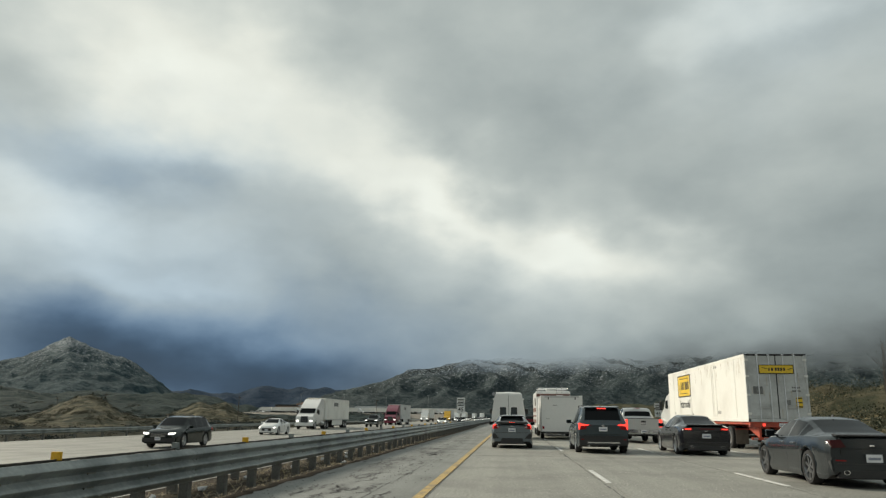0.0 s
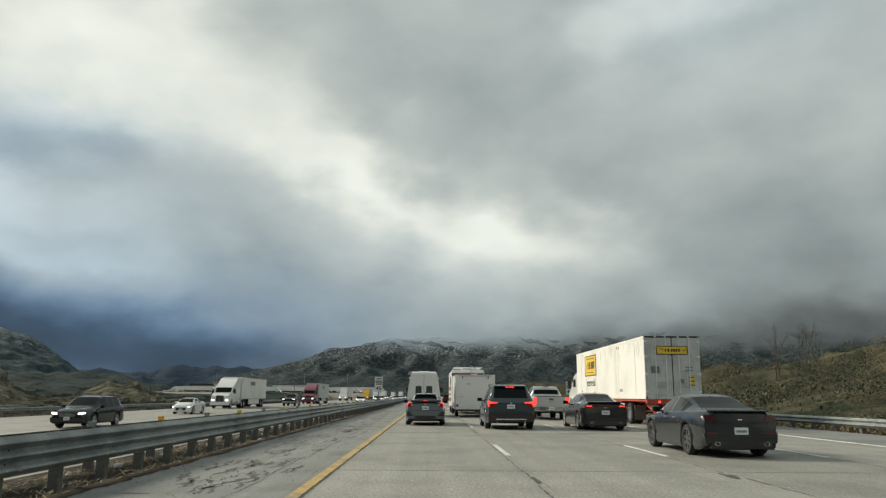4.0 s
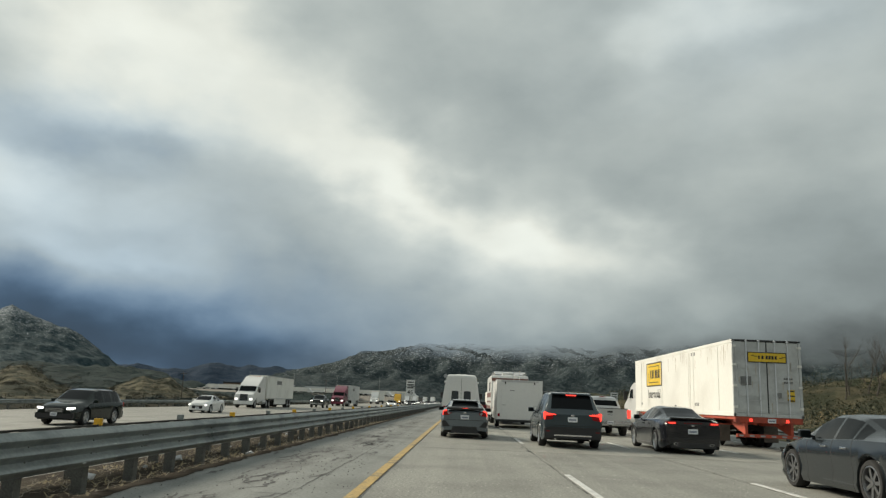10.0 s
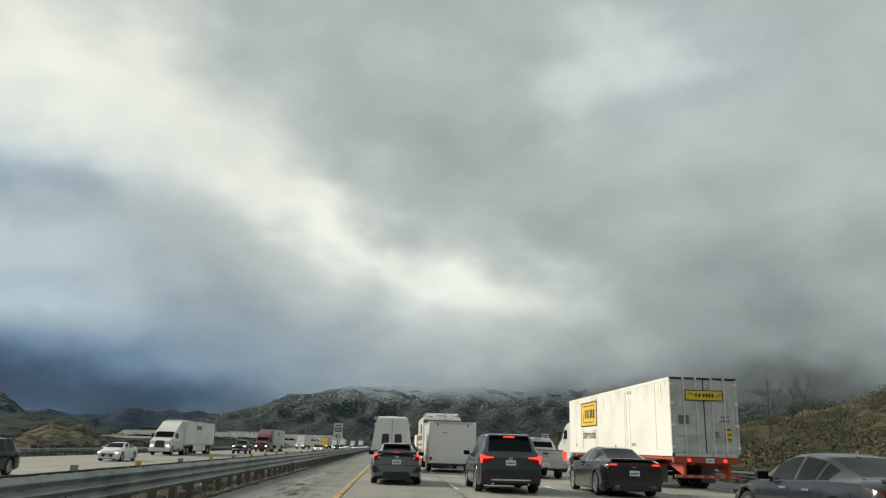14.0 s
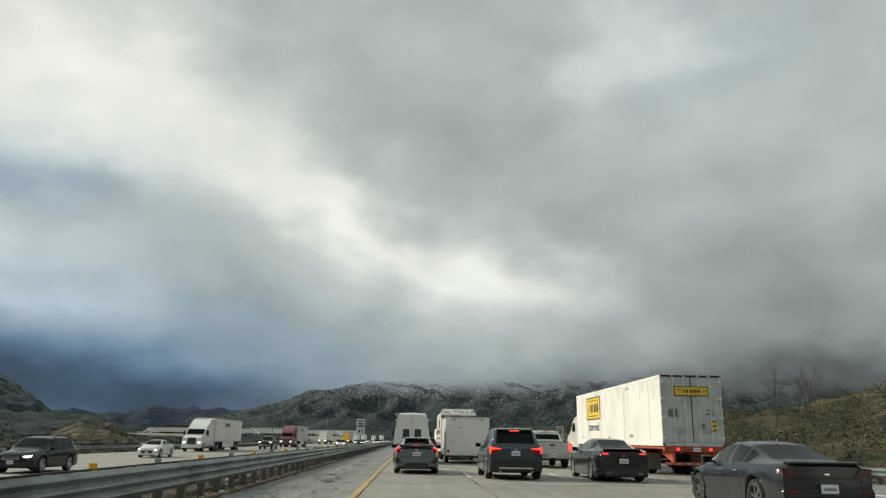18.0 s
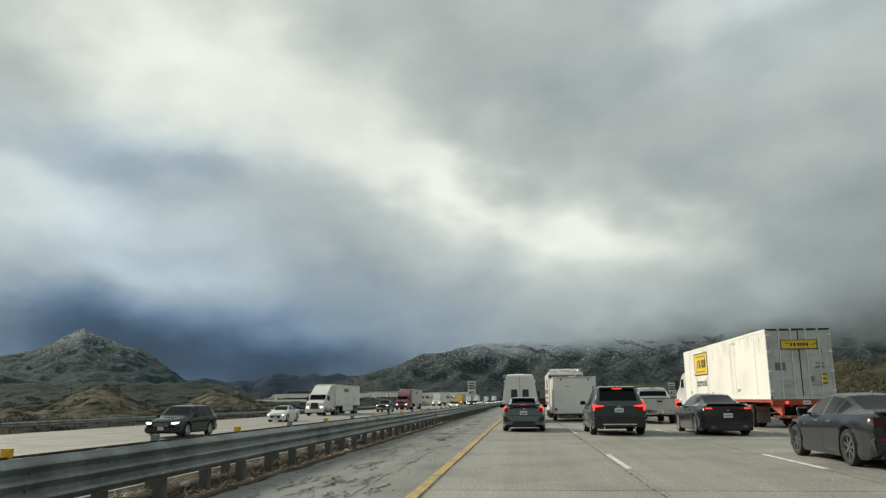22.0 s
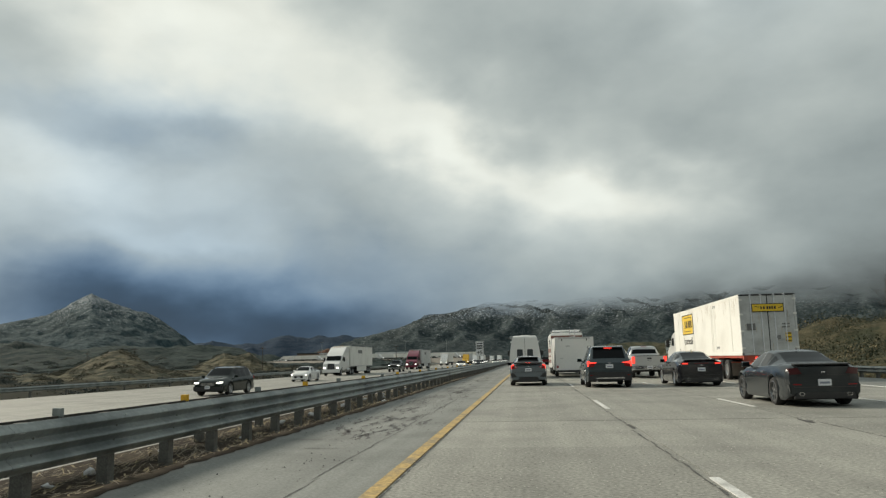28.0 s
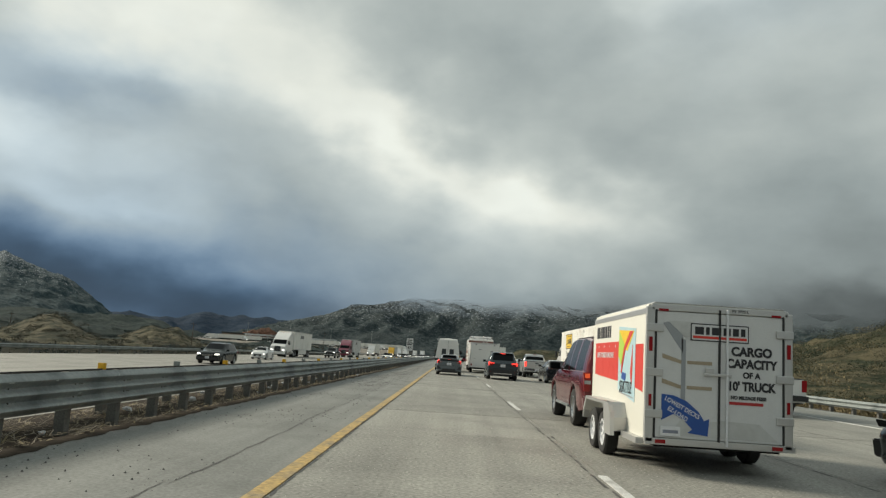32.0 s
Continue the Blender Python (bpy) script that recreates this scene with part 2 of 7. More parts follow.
def hill_mat(name, dark, tan, snow, cover, size, dissolve=None, mound=0.05):
    """Scrub-covered hillside: dark brush and bare earth in patches, a dusting of snow that thickens uphill; where cloud lies on the ridge it swallows it."""
    m = bpy.data.materials.new(name)
    m.use_nodes = True
    n, l = m.node_tree.nodes, m.node_tree.links
    bsdf = n["Principled BSDF"]
    bsdf.inputs["Roughness"].default_value = 0.95
    bsdf.inputs["Specular IOR Level"].default_value = 0.1
    pos = n.new("ShaderNodeNewGeometry").outputs["Position"]

    def tex(s, d, r=0.6):
        t = n.new("ShaderNodeTexNoise")
        t.inputs["Scale"].default_value, t.inputs["Detail"].default_value, t.inputs["Roughness"].default_value = s, d, r
        l.new(pos, t.inputs["Vector"])
        return t.outputs[0]

    def ramp(v, a, b):
        r = n.new("ShaderNodeMapRange")
        r.inputs[1].default_value, r.inputs[2].default_value = a, b
        l.new(v, r.inputs[0])
        return r.outputs[0]

    def blend(f, a, b):
        x = n.new("ShaderNodeMix")
        x.data_type = "RGBA"
        l.new(f, x.inputs[0])
        for sock, v in ((x.inputs[6], a), (x.inputs[7], b)):
            if isinstance(v, tuple):
                sock.default_value = (*v, 1)
            else:
                l.new(v, sock)
        return x.outputs[2]

    def calc(op, a, b):
        x = n.new("ShaderNodeMath")
        x.operation = op
        for i, v in enumerate((a, b)):
            if isinstance(v, (int, float)):
                x.inputs[i].default_value = v
            else:
                l.new(v, x.inputs[i])
        return x.outputs[0]

    brush = tex(1.0 / size, 8, 0.7)
    col = blend(ramp(brush, 0.44, 0.58), dark, tan)
    patches = tex(0.15 / size, 4)
    col = blend(calc("MULTIPLY", ramp(patches, 0.45, 0.65), 0.5), col, tuple(c * 0.6 for c in tan))
    if cover:
        sep = n.new("ShaderNodeSeparateXYZ")
        l.new(pos, sep.inputs[0])
        up = ramp(sep.outputs[2], cover[0], cover[1])
        spot = calc("MULTIPLY", ramp(calc("ADD", tex(1.6 / size, 7, 0.8), calc("MULTIPLY", up, 0.17)), 0.64, 0.72), 1.0)
        if len(cover) > 3:
            thin = n.new("ShaderNodeMapRange")
            thin.inputs[1].default_value, thin.inputs[2].default_value, thin.inputs[3].default_value, thin.inputs[4].default_value = cover[3], cover[4], 1.0, 0.22
            l.new(sep.outputs[0], thin.inputs[0])
            spot = calc("MULTIPLY", spot, thin.outputs[0])
        col = blend(calc("MULTIPLY", spot, cover[2]), col, snow)
    l.new(col, bsdf.inputs["Base Color"])
    bp = n.new("ShaderNodeBump")
    bp.inputs["Strength"].default_value, bp.inputs["Distance"].default_value = 1.0, size * mound
    l.new(calc("ADD", brush, calc("MULTIPLY", tex(0.22 / size, 5), 2.5)), bp.inputs["Height"])
    l.new(bp.outputs[0], bsdf.inputs["Normal"])
    if dissolve:
        sp = n.new("ShaderNodeSeparateXYZ")
        l.new(pos, sp.inputs[0])
        haze = calc("ADD", sp.outputs[2], calc("MULTIPLY", calc("SUBTRACT", tex(0.004, 5, 0.55), 0.5), dissolve[2]))
        seen = n.new("ShaderNodeMixShader")
        l.new(ramp(haze, dissolve[0], dissolve[1]), seen.inputs[0])
        l.new(bsdf.outputs[0], seen.inputs[1])
        l.new(n.new("ShaderNodeBsdfTransparent").outputs[0], seen.inputs[2])
        l.new(seen.outputs[0], n["Material Output"].inputs[0])
    return m


M = dict(
    concrete=mat("pavement_concrete", (0.225, 0.222, 0.197), 0.72, var=0.36, scale=0.5, bump=0.012, fine=22, second=(0.180, 0.178, 0.159), spread=0.35, world=True, streak=0.13),
    asphalt=mat("shoulder_asphalt", (0.185, 0.192, 0.178), 0.75, var=0.2, scale=0.45, bump=0.006, fine=30, second=(0.138, 0.143, 0.133), world=True, streak=0.2),
    seam=mat("tarred_joint", (0.04, 0.04, 0.04), 0.7, var=0.2),
    white_line=mat("worn_white_paint", (0.62, 0.62, 0.6), 0.6, var=0.15, scale=3, second=(0.38, 0.38, 0.36), blend=0.35),
    yellow_line=mat("worn_yellow_paint", (0.42, 0.285, 0.095), 0.65, var=0.3, scale=2.6, second=(0.24, 0.19, 0.11), blend=0.5, fine=18),
    steel=mat("galvanised_steel", (0.25, 0.275, 0.268), 0.5, 0.3, var=0.12, scale=1.1, second=(0.13, 0.15, 0.15), fine=16, world=True),
    post=mat("weathered_post", (0.13, 0.13, 0.118), 0.85, var=0.25, scale=3),
    steel_dark=mat("dark_steel", (0.13, 0.128, 0.12), 0.75, 0.1, var=0.3, scale=1.5, second=(0.06, 0.057, 0.05), fine=6, world=True),
    dirt=mat("median_dirt", (0.038, 0.031, 0.024), 0.95, var=0.3, scale=0.9, bump=0.02, fine=9, second=(0.066, 0.054, 0.04), shine=0.04),
    ground=mat("scrub_ground", (0.024, 0.025, 0.018), 0.95, var=0.3, scale=0.05, bump=0.05, fine=1.5, second=(0.042, 0.038, 0.026), shine=0.02),
    cement=mat("barrier_cement", (0.30, 0.295, 0.28), 0.8, var=0.12, scale=1.5, bump=0.003),
    tyre=mat("tyre_rubber", (0.018, 0.018, 0.018), 0.8, var=0.2),
    rim=mat("alloy_rim", (0.55, 0.56, 0.57), 0.3, 0.8),
    rim_dark=mat("dark_rim", (0.22, 0.225, 0.23), 0.3, 0.8),
    glass=mat("tinted_window", (0.008, 0.010, 0.011), 0.06, var=0.02, shine=0.09),
    trim=mat("black_trim", (0.02, 0.02, 0.021), 0.5, var=0.1),
    chrome=mat("chrome", (0.75, 0.75, 0.76), 0.12, 1.0, var=0.02),
    under=mat("underbody", (0.015, 0.015, 0.015), 0.9),
    plate=mat("licence_plate", (0.72, 0.73, 0.75), 0.5, var=0.05),
    ink=mat("dark_ink", (0.22, 0.24, 0.30), 0.6),
    tail=lamp_mat("tail_lamp", (0.20, 0.008, 0.010), 0.12),
    brake=lamp_mat("brake_lamp", (1.0, 0.06, 0.04), 1.5),
    glow=lamp_mat("running_lamp", (0.75, 0.10, 0.03), 0.5),
    head=lamp_mat("headlight", (1.0, 0.97, 0.88), 2.2),
    lens=mat("clear_lens", (0.36, 0.37, 0.38), 0.12, coat=0.8),
    smoked=mat("smoked_red_lens", (0.055, 0.006, 0.008), 0.2, coat=0.3, shine=0.3),
    amber=mat("amber_lens", (0.75, 0.28, 0.03), 0.25, coat=0.5),
)

# ---- helpers for meshes ----
def mesh(name, verts, faces, material, parent=None, smooth=False, label=""):
    me = bpy.data.meshes.new(name)
    me.from_pydata([tuple(v) for v in verts], [], faces)
    me.materials.append(material)
    if smooth:
        me.polygons.foreach_set("use_smooth", [True] * len(me.polygons))
    ob = new(name, me)
    ob.parent = parent
    if label:
        tagged(ob, label)
    return ob


def part(name, bm, material, parent=None, label="", smooth=False):
    """Links a bmesh as one mesh object under a thing or a part."""
    bmesh.ops.recalc_face_normals(bm, faces=bm.faces)
    me = bpy.data.meshes.new(name)
    bm.to_mesh(me)
    bm.free()
    me.materials.append(material)
    if smooth:
        me.polygons.foreach_set("use_smooth", [True] * len(me.polygons))
        me.set_sharp_from_angle(angle=radians(38))
    ob = new(name, me)
    ob.parent = parent
    if label:
        tagged(ob, label)
    return ob


def add_box(bm, x0, x1, y0, y1, z0, z1, bevel=0.0):
    made = bmesh.ops.create_cube(bm, size=1, matrix=Matrix.LocRotScale(((x0 + x1) / 2, (y0 + y1) / 2, (z0 + z1) / 2), None, (abs(x1 - x0), abs(y1 - y0), abs(z1 - z0))))
    if bevel:
        es = {e for v in made["verts"] for e in v.link_edges}
        bmesh.ops.bevel(bm, geom=list(es), offset=bevel, segments=2, profile=0.6, affect="EDGES")
    return bm


def box(x0, x1, y0, y1, z0, z1, bevel=0.0):
    return add_box(bmesh.new(), x0, x1, y0, y1, z0, z1, bevel)


def add_rod(bm, a, b, r, seg=8, r2=None):
    a, b = Vector(a), Vector(b)
    d = b - a
    m = Matrix.Translation((a + b) / 2) @ d.to_track_quat("Z", "Y").to_matrix().to_4x4()
    bmesh.ops.create_cone(bm, cap_ends=True, segments=seg, radius1=r, radius2=r if r2 is None else r2, depth=d.length, matrix=m)
    return bm


def rod(a, b, r, seg=8, r2=None):
    return add_rod(bmesh.new(), a, b, r, seg, r2)


def thing(name, label, category, at=(0, 0, 0), turn=0, group="", kind=""):
    ob = new(name)
    ob.matrix_basis = pose(*at, 0, 0, turn)
    return tagged(ob, label, category, group, kind)


# ---- land ----
def bend(table, x):
    """Straight-line reading of a short table of (x, value)."""
    xs, vs = zip(*table)
    return float(np.interp(x, xs, vs))


lie = {}


def ridge(name, label, az0, az1, r0, rc, r1, skyline, material, na, nr, rough, base=-2.0, steep=1.6, seed=0.0, gully=0.0):
    """A hill seen from the road: its skyline in degrees over the bearing, rising from r0 to the crest at rc and falling to r1."""
    verts, faces = [], []

    def height(az, r):
        top = rc * math.tan(radians(bend(skyline, az)))
        x, y = r * math.sin(radians(az)), r * math.cos(radians(az))
        f = max(0.0, (r - r0) / (rc - r0)) if r <= rc else max(0.0, 1 - 0.5 * (r - rc) / (r1 - rc))
        p = Vector((x / rough[1] + seed, y / rough[1], seed * 0.7))
        n1 = noise.fractal(p, 1.0, 2.1, 6)
        g = 1 - abs(noise.noise(p * 1.7 + Vector((3.1, 0, 0)))) * 2
        return base + (top - base) * (f ** steep) + n1 * rough[0] * min(1, f * 3) + gully * g * min(f, 1 - f * 0.7)

    lie[name] = height
    for i in range(na + 1):
        az = az0 + (az1 - az0) * i / na
        for j in range(nr + 1):
            r = r0 + (r1 - r0) * j / nr
            verts.append((r * math.sin(radians(az)), r * math.cos(radians(az)), height(az, r)))
    for i in range(na):
        for j in range(nr):
            a = i * (nr + 1) + j
            faces.append((a, a + nr + 1, a + nr + 2, a + 1))
    return tagged(mesh(name, verts, faces, material, smooth=True), label, "hill", kind="structure")


# one sheet of ground out to the horizon
gv = [(0, 0, -1.9)]
gf = []
for r in (40, 150, 600, 2000, 4800):
    gv += [(r * math.cos(a * math.tau / 48), r * math.sin(a * math.tau / 48), -1.9) for a in range(48)]
for a in range(48):
    gf.append((0, 1 + a, 1 + (a + 1) % 48))
    for k in range(4):
        p, q = 1 + k * 48, 1 + (k + 1) * 48
        gf.append((p + a, q + a, q + (a + 1) % 48, p + (a + 1) % 48))
tagged(mesh("ground", gv, gf, M["ground"]), "brown winter scrub ground reaching the hills", "ground", kind="structure")

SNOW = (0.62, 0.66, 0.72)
# peak, middle, far and foothill colours are blued to stand in for haze
peak_mat = hill_mat("hazed_peak_scrub", (0.022, 0.042, 0.050), (0.058, 0.084, 0.090), SNOW, (60, 250, 0.46), 13, mound=0.5)
mid_mat = hill_mat("hazed_snowy_scrub", (0.024, 0.038, 0.042), (0.068, 0.084, 0.086), SNOW, (15, 180, 0.58, 100, 750), 10, dissolve=(104, 166, 60), mound=0.6)
far_mat = hill_mat("hazed_far_scrub", (0.008, 0.024, 0.048), (0.016, 0.034, 0.060), SNOW, None, 60, mound=0.25)
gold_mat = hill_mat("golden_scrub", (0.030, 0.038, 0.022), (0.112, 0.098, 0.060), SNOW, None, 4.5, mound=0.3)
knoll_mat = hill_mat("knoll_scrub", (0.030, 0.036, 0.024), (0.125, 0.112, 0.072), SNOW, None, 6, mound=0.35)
foot_mat = hill_mat("hazed_foothill_scrub", (0.018, 0.033, 0.033), (0.036, 0.051, 0.047), SNOW, None, 9, mound=0.5)

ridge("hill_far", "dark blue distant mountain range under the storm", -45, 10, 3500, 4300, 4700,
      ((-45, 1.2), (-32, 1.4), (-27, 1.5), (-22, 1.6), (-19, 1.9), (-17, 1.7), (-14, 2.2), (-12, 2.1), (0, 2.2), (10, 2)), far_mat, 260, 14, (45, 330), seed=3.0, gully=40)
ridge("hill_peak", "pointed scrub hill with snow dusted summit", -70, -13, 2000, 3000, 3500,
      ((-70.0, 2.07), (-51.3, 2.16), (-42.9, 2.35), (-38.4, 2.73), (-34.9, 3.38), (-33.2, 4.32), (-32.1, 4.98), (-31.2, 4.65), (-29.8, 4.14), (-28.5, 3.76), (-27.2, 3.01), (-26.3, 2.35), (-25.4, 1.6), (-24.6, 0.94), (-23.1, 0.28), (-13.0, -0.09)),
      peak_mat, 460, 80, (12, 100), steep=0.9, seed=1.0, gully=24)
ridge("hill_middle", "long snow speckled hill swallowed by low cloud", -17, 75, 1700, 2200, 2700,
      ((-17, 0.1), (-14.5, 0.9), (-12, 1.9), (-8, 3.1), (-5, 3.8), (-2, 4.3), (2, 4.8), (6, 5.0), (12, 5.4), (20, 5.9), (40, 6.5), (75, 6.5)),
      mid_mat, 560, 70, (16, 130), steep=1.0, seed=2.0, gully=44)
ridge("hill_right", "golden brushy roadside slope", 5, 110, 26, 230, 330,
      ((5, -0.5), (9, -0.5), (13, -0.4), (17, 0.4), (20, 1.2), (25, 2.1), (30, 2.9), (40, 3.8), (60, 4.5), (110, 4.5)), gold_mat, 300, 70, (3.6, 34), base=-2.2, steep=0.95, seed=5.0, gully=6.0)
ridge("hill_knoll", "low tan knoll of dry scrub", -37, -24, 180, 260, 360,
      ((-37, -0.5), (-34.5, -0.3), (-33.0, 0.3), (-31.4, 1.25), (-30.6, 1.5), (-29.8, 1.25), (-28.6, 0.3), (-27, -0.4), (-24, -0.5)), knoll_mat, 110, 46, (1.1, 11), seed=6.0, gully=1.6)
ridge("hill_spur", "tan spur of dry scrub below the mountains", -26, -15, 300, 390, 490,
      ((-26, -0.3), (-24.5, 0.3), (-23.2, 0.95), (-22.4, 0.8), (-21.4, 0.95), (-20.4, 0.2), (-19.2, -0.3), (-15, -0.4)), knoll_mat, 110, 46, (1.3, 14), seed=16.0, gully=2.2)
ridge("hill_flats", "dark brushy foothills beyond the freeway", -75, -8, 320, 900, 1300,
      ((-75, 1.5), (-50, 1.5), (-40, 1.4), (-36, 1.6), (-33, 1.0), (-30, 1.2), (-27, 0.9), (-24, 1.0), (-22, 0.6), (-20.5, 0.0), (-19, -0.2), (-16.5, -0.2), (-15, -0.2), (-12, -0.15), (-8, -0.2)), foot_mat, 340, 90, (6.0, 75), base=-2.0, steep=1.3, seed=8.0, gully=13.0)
# unseen hills added behind the camera to darken reflections on the cars
ridge("hill_behind", "unseen dark hills added behind the road", 112, 300, 500, 1500, 1900,
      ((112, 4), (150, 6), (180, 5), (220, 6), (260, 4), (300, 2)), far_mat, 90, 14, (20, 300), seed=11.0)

# ---- freeway ----
LANES = (-1.40, 2.15, 5.75, 9.40, 13.1)       # yellow edge line, three lane lines, right edge line
NEAR_RAIL, FAR_RAIL, LEFT_RAIL, RIGHT_RAIL = -4.85, -6.15, -32.0, 17.4
LEFT_Z = -0.5
Y0, Y1 = -70.0, 640.0

tagged(part("road", box(-1.46, 13.2, Y0, Y1, -1.95, -0.06), M["seam"]), "dark bed under the concrete freeway lanes", "road", kind="structure")
tagged(part("shoulder_left", box(-4.60, -1.47, Y0, Y1, -1.95, -0.01), M["asphalt"]), "patched grey asphalt inner shoulder", "shoulder", kind="structure")
tagged(part("shoulder_right", box(13.21, 17.0, Y0, Y1, -1.95, -0.01), M["asphalt"]), "grey asphalt outer shoulder", "shoulder", kind="structure")
tagged(part("median", box(-6.6, -4.61, Y0, Y1, -1.95, -0.10), M["dirt"]), "littered dirt median strip", "median", kind="structure")
tagged(part("verge", box(17.01, 24.0, Y0, Y1, -1.95, -0.25), M["dirt"]), "bare dirt verge", "verge", kind="structure")
tagged(part("opposite_road", box(-31.0, -6.61, Y0, Y1, -1.95, LEFT_Z), M["concrete"]), "pale concrete oncoming carriageway", "road", kind="structure")


def thrie_profile(h0, h1, waves, depth, n):
    out = []
    for i in range(n + 1):
        k = i / n
        z = h0 + (h1 - h0) * k
        out.append((depth * (0.5 - 0.5 * math.cos(k * waves * math.tau)), z))
    return out


def guard_rail(name, label, x, facing, z, y0, y1, step, waves, h0, h1, lap=4.0, metal=M["steel"]):
    """A steel beam barrier: corrugated panels that overlap, bolts at the laps, and posts with blocks behind."""
    ob = thing(name, label, "guardrail", (x, 0, z), kind="structure")
    prof = thrie_profile(h0, h1, waves, 0.08, 8 * waves)
    panel = None
    post = None
    y = y0
    i = 0
    while y < y1:
        if panel is None:
            verts = [(facing * d, yy, zz) for yy in (0, lap + 0.05) for d, zz in prof] + [(facing * (d - 0.012), yy, zz) for yy in (0, lap + 0.05) for d, zz in prof]
            n = len(prof)
            faces = [(j, j + 1, n + j + 1, n + j) for j in range(n - 1)] + [(2 * n + j, 3 * n + j, 3 * n + j + 1, 2 * n + j + 1) for j in range(n - 1)]
            faces += [(0, n, 3 * n, 2 * n), (n - 1, 3 * n - 1, 4 * n - 1, 2 * n - 1)]
            faces += [(j, 2 * n + j, 2 * n + j + 1, j + 1) for j in range(n - 1)] + [(n + j, n + j + 1, 3 * n + j + 1, 3 * n + j) for j in range(n - 1)]
            panel = mesh("beam_panel", verts, faces, metal, ob, True).data
            panel.set_sharp_from_angle(angle=radians(50))
            bpy.data.objects.remove(ob.children[0])
        if y < 170:
            p = new("beam_panel", panel)
            p.parent = ob
            p.location = (0.004 * facing * (i % 2), y, 0.0)
        y += lap
        i += 1
    far_y = y0 + lap * math.ceil((170 - y0) / lap)
    verts = [(facing * d, yy, zz) for yy in (far_y, y1) for d, zz in prof]
    n = len(prof)
    mesh("far_beam", verts, [(j, j + 1, n + j + 1, n + j) for j in range(n - 1)], metal, ob, True)
    y = y0 + 0.3
    while y < min(y1, 260):
        if post is None:
            bm = box(-0.075, 0.075, -0.075, 0.075, -0.25, h1 - 0.02, 0.008)
            post = part("post", bm, M["post"], ob)
            post.location = (-facing * 0.19, y, 0)
            block = part("spacer_block", box(-0.06, 0.06, -0.075, 0.075, h0 + 0.08, h1 - 0.06, 0.01), M["post"], post)
            block.location = (facing * 0.135, 0, 0)
        else:
            p = new("post", post.data)
            p.parent = ob
            p.location = (-facing * 0.19, y, 0)
            if y < 60:
                b = new("spacer_block", block.data)
                b.parent = p
                b.location = (facing * 0.135, 0, 0)
        y += step
    return ob


guard_rail("guardrail_median", "grey galvanised three-wave steel median guardrail on posts", NEAR_RAIL, 1, -0.05, -66, 560, 1.55, 3, 0.33, 0.83)
# the back rail takes a darker steel than the near one
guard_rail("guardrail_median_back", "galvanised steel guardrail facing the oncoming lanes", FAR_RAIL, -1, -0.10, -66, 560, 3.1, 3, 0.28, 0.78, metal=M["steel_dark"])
guard_rail("guardrail_left", "low steel guardrail along the far edge", LEFT_RAIL, 1, LEFT_Z - 0.05, 10, 560, 3.8, 2, 0.40, 0.72)
guard_rail("guardrail_right", "steel guardrail along the outer shoulder", RIGHT_RAIL, -1, -0.25, -66, 560, 1.9, 2, 0.45, 0.80)

# markings, 4 mm proud
tagged(part("edge_line_yellow", box(LANES[0] - 0.085, LANES[0] + 0.085, Y0, Y1, -0.012, 0.012), M["yellow_line"]), "worn yellow edge line", "road marking", kind="structure")
tagged(part("edge_line_white", box(LANES[4] - 0.06, LANES[4] + 0.06, Y0, Y1, -0.012, 0.010), M["white_line"]), "worn white edge line", "road marking", kind="structure")
for x in LANES[1:4]:
    lines = thing("lane_line", "dashed white lane line with worn paint", "road marking", group="lane lines", kind="structure")
    dash = None
    for k in range(26):
        y = -58.5 + 14.63 * k
        if dash is None:
            dash = part("dash", box(x - 0.055, x + 0.055, 0, 3.66, -0.01, 0.008), M["white_line"], lines)
            dash.location.y = y
        else:
            d = new("dash", dash.data)
            d.parent, d.location = lines, (0, y, 0)

# ---- vehicles: building blocks ----
def prism(pts, y0, y1, bevel=0.0):
    """An outline in x and z, drawn out from y0 to y1."""
    bm = bmesh.new()
    a = [bm.verts.new((x, y0, z)) for x, z in pts]
    b = [bm.verts.new((x, y1, z)) for x, z in pts]
    bm.faces.new(a), bm.faces.new(b[::-1])
    n = len(pts)
    for i in range(n):
        bm.faces.new((a[i], b[i], b[(i + 1) % n], a[(i + 1) % n]))
    if bevel:
        bmesh.ops.bevel(bm, geom=list(bm.edges), offset=bevel, segments=2, affect="EDGES")
    return bm


def slab_side(pts, x0, x1, bevel=0.0):
    """An outline in y and z, drawn out from x0 to x1."""
    bm = prism([(p[0], p[1]) for p in pts], 0, 1)
    for v in bm.verts:
        v.co = (x0 + (x1 - x0) * v.co.y, v.co.x, v.co.z)
    if bevel:
        bmesh.ops.bevel(bm, geom=list(bm.edges), offset=bevel, segments=2, affect="EDGES")
    return bm


def mirrored(pts):
    return [(-x, z) for x, z in pts][::-1]


def pair(name, pts, y0, y1, material, parent, label="", bevel=0.0):
    part(name, prism(pts, y0, y1, bevel), material, parent, label)
    return part(name, prism(mirrored(pts), y0, y1, bevel), material, parent, label)


def lathe(profile, seg, axis_x=True):
    """A ring of (radius, offset) points turned about the x axis."""
    bm = bmesh.new()
    rings = []
    for i in range(seg):
        a = math.tau * i / seg
        rings.append([bm.verts.new((o, r * math.cos(a), r * math.sin(a))) for r, o in profile])
    for i in range(seg):
        p, q = rings[i], rings[(i + 1) % seg]
        for j in range(len(profile) - 1):
            bm.faces.new((p[j], p[j + 1], q[j + 1], q[j]))
    return bm


wheel_kinds = {}


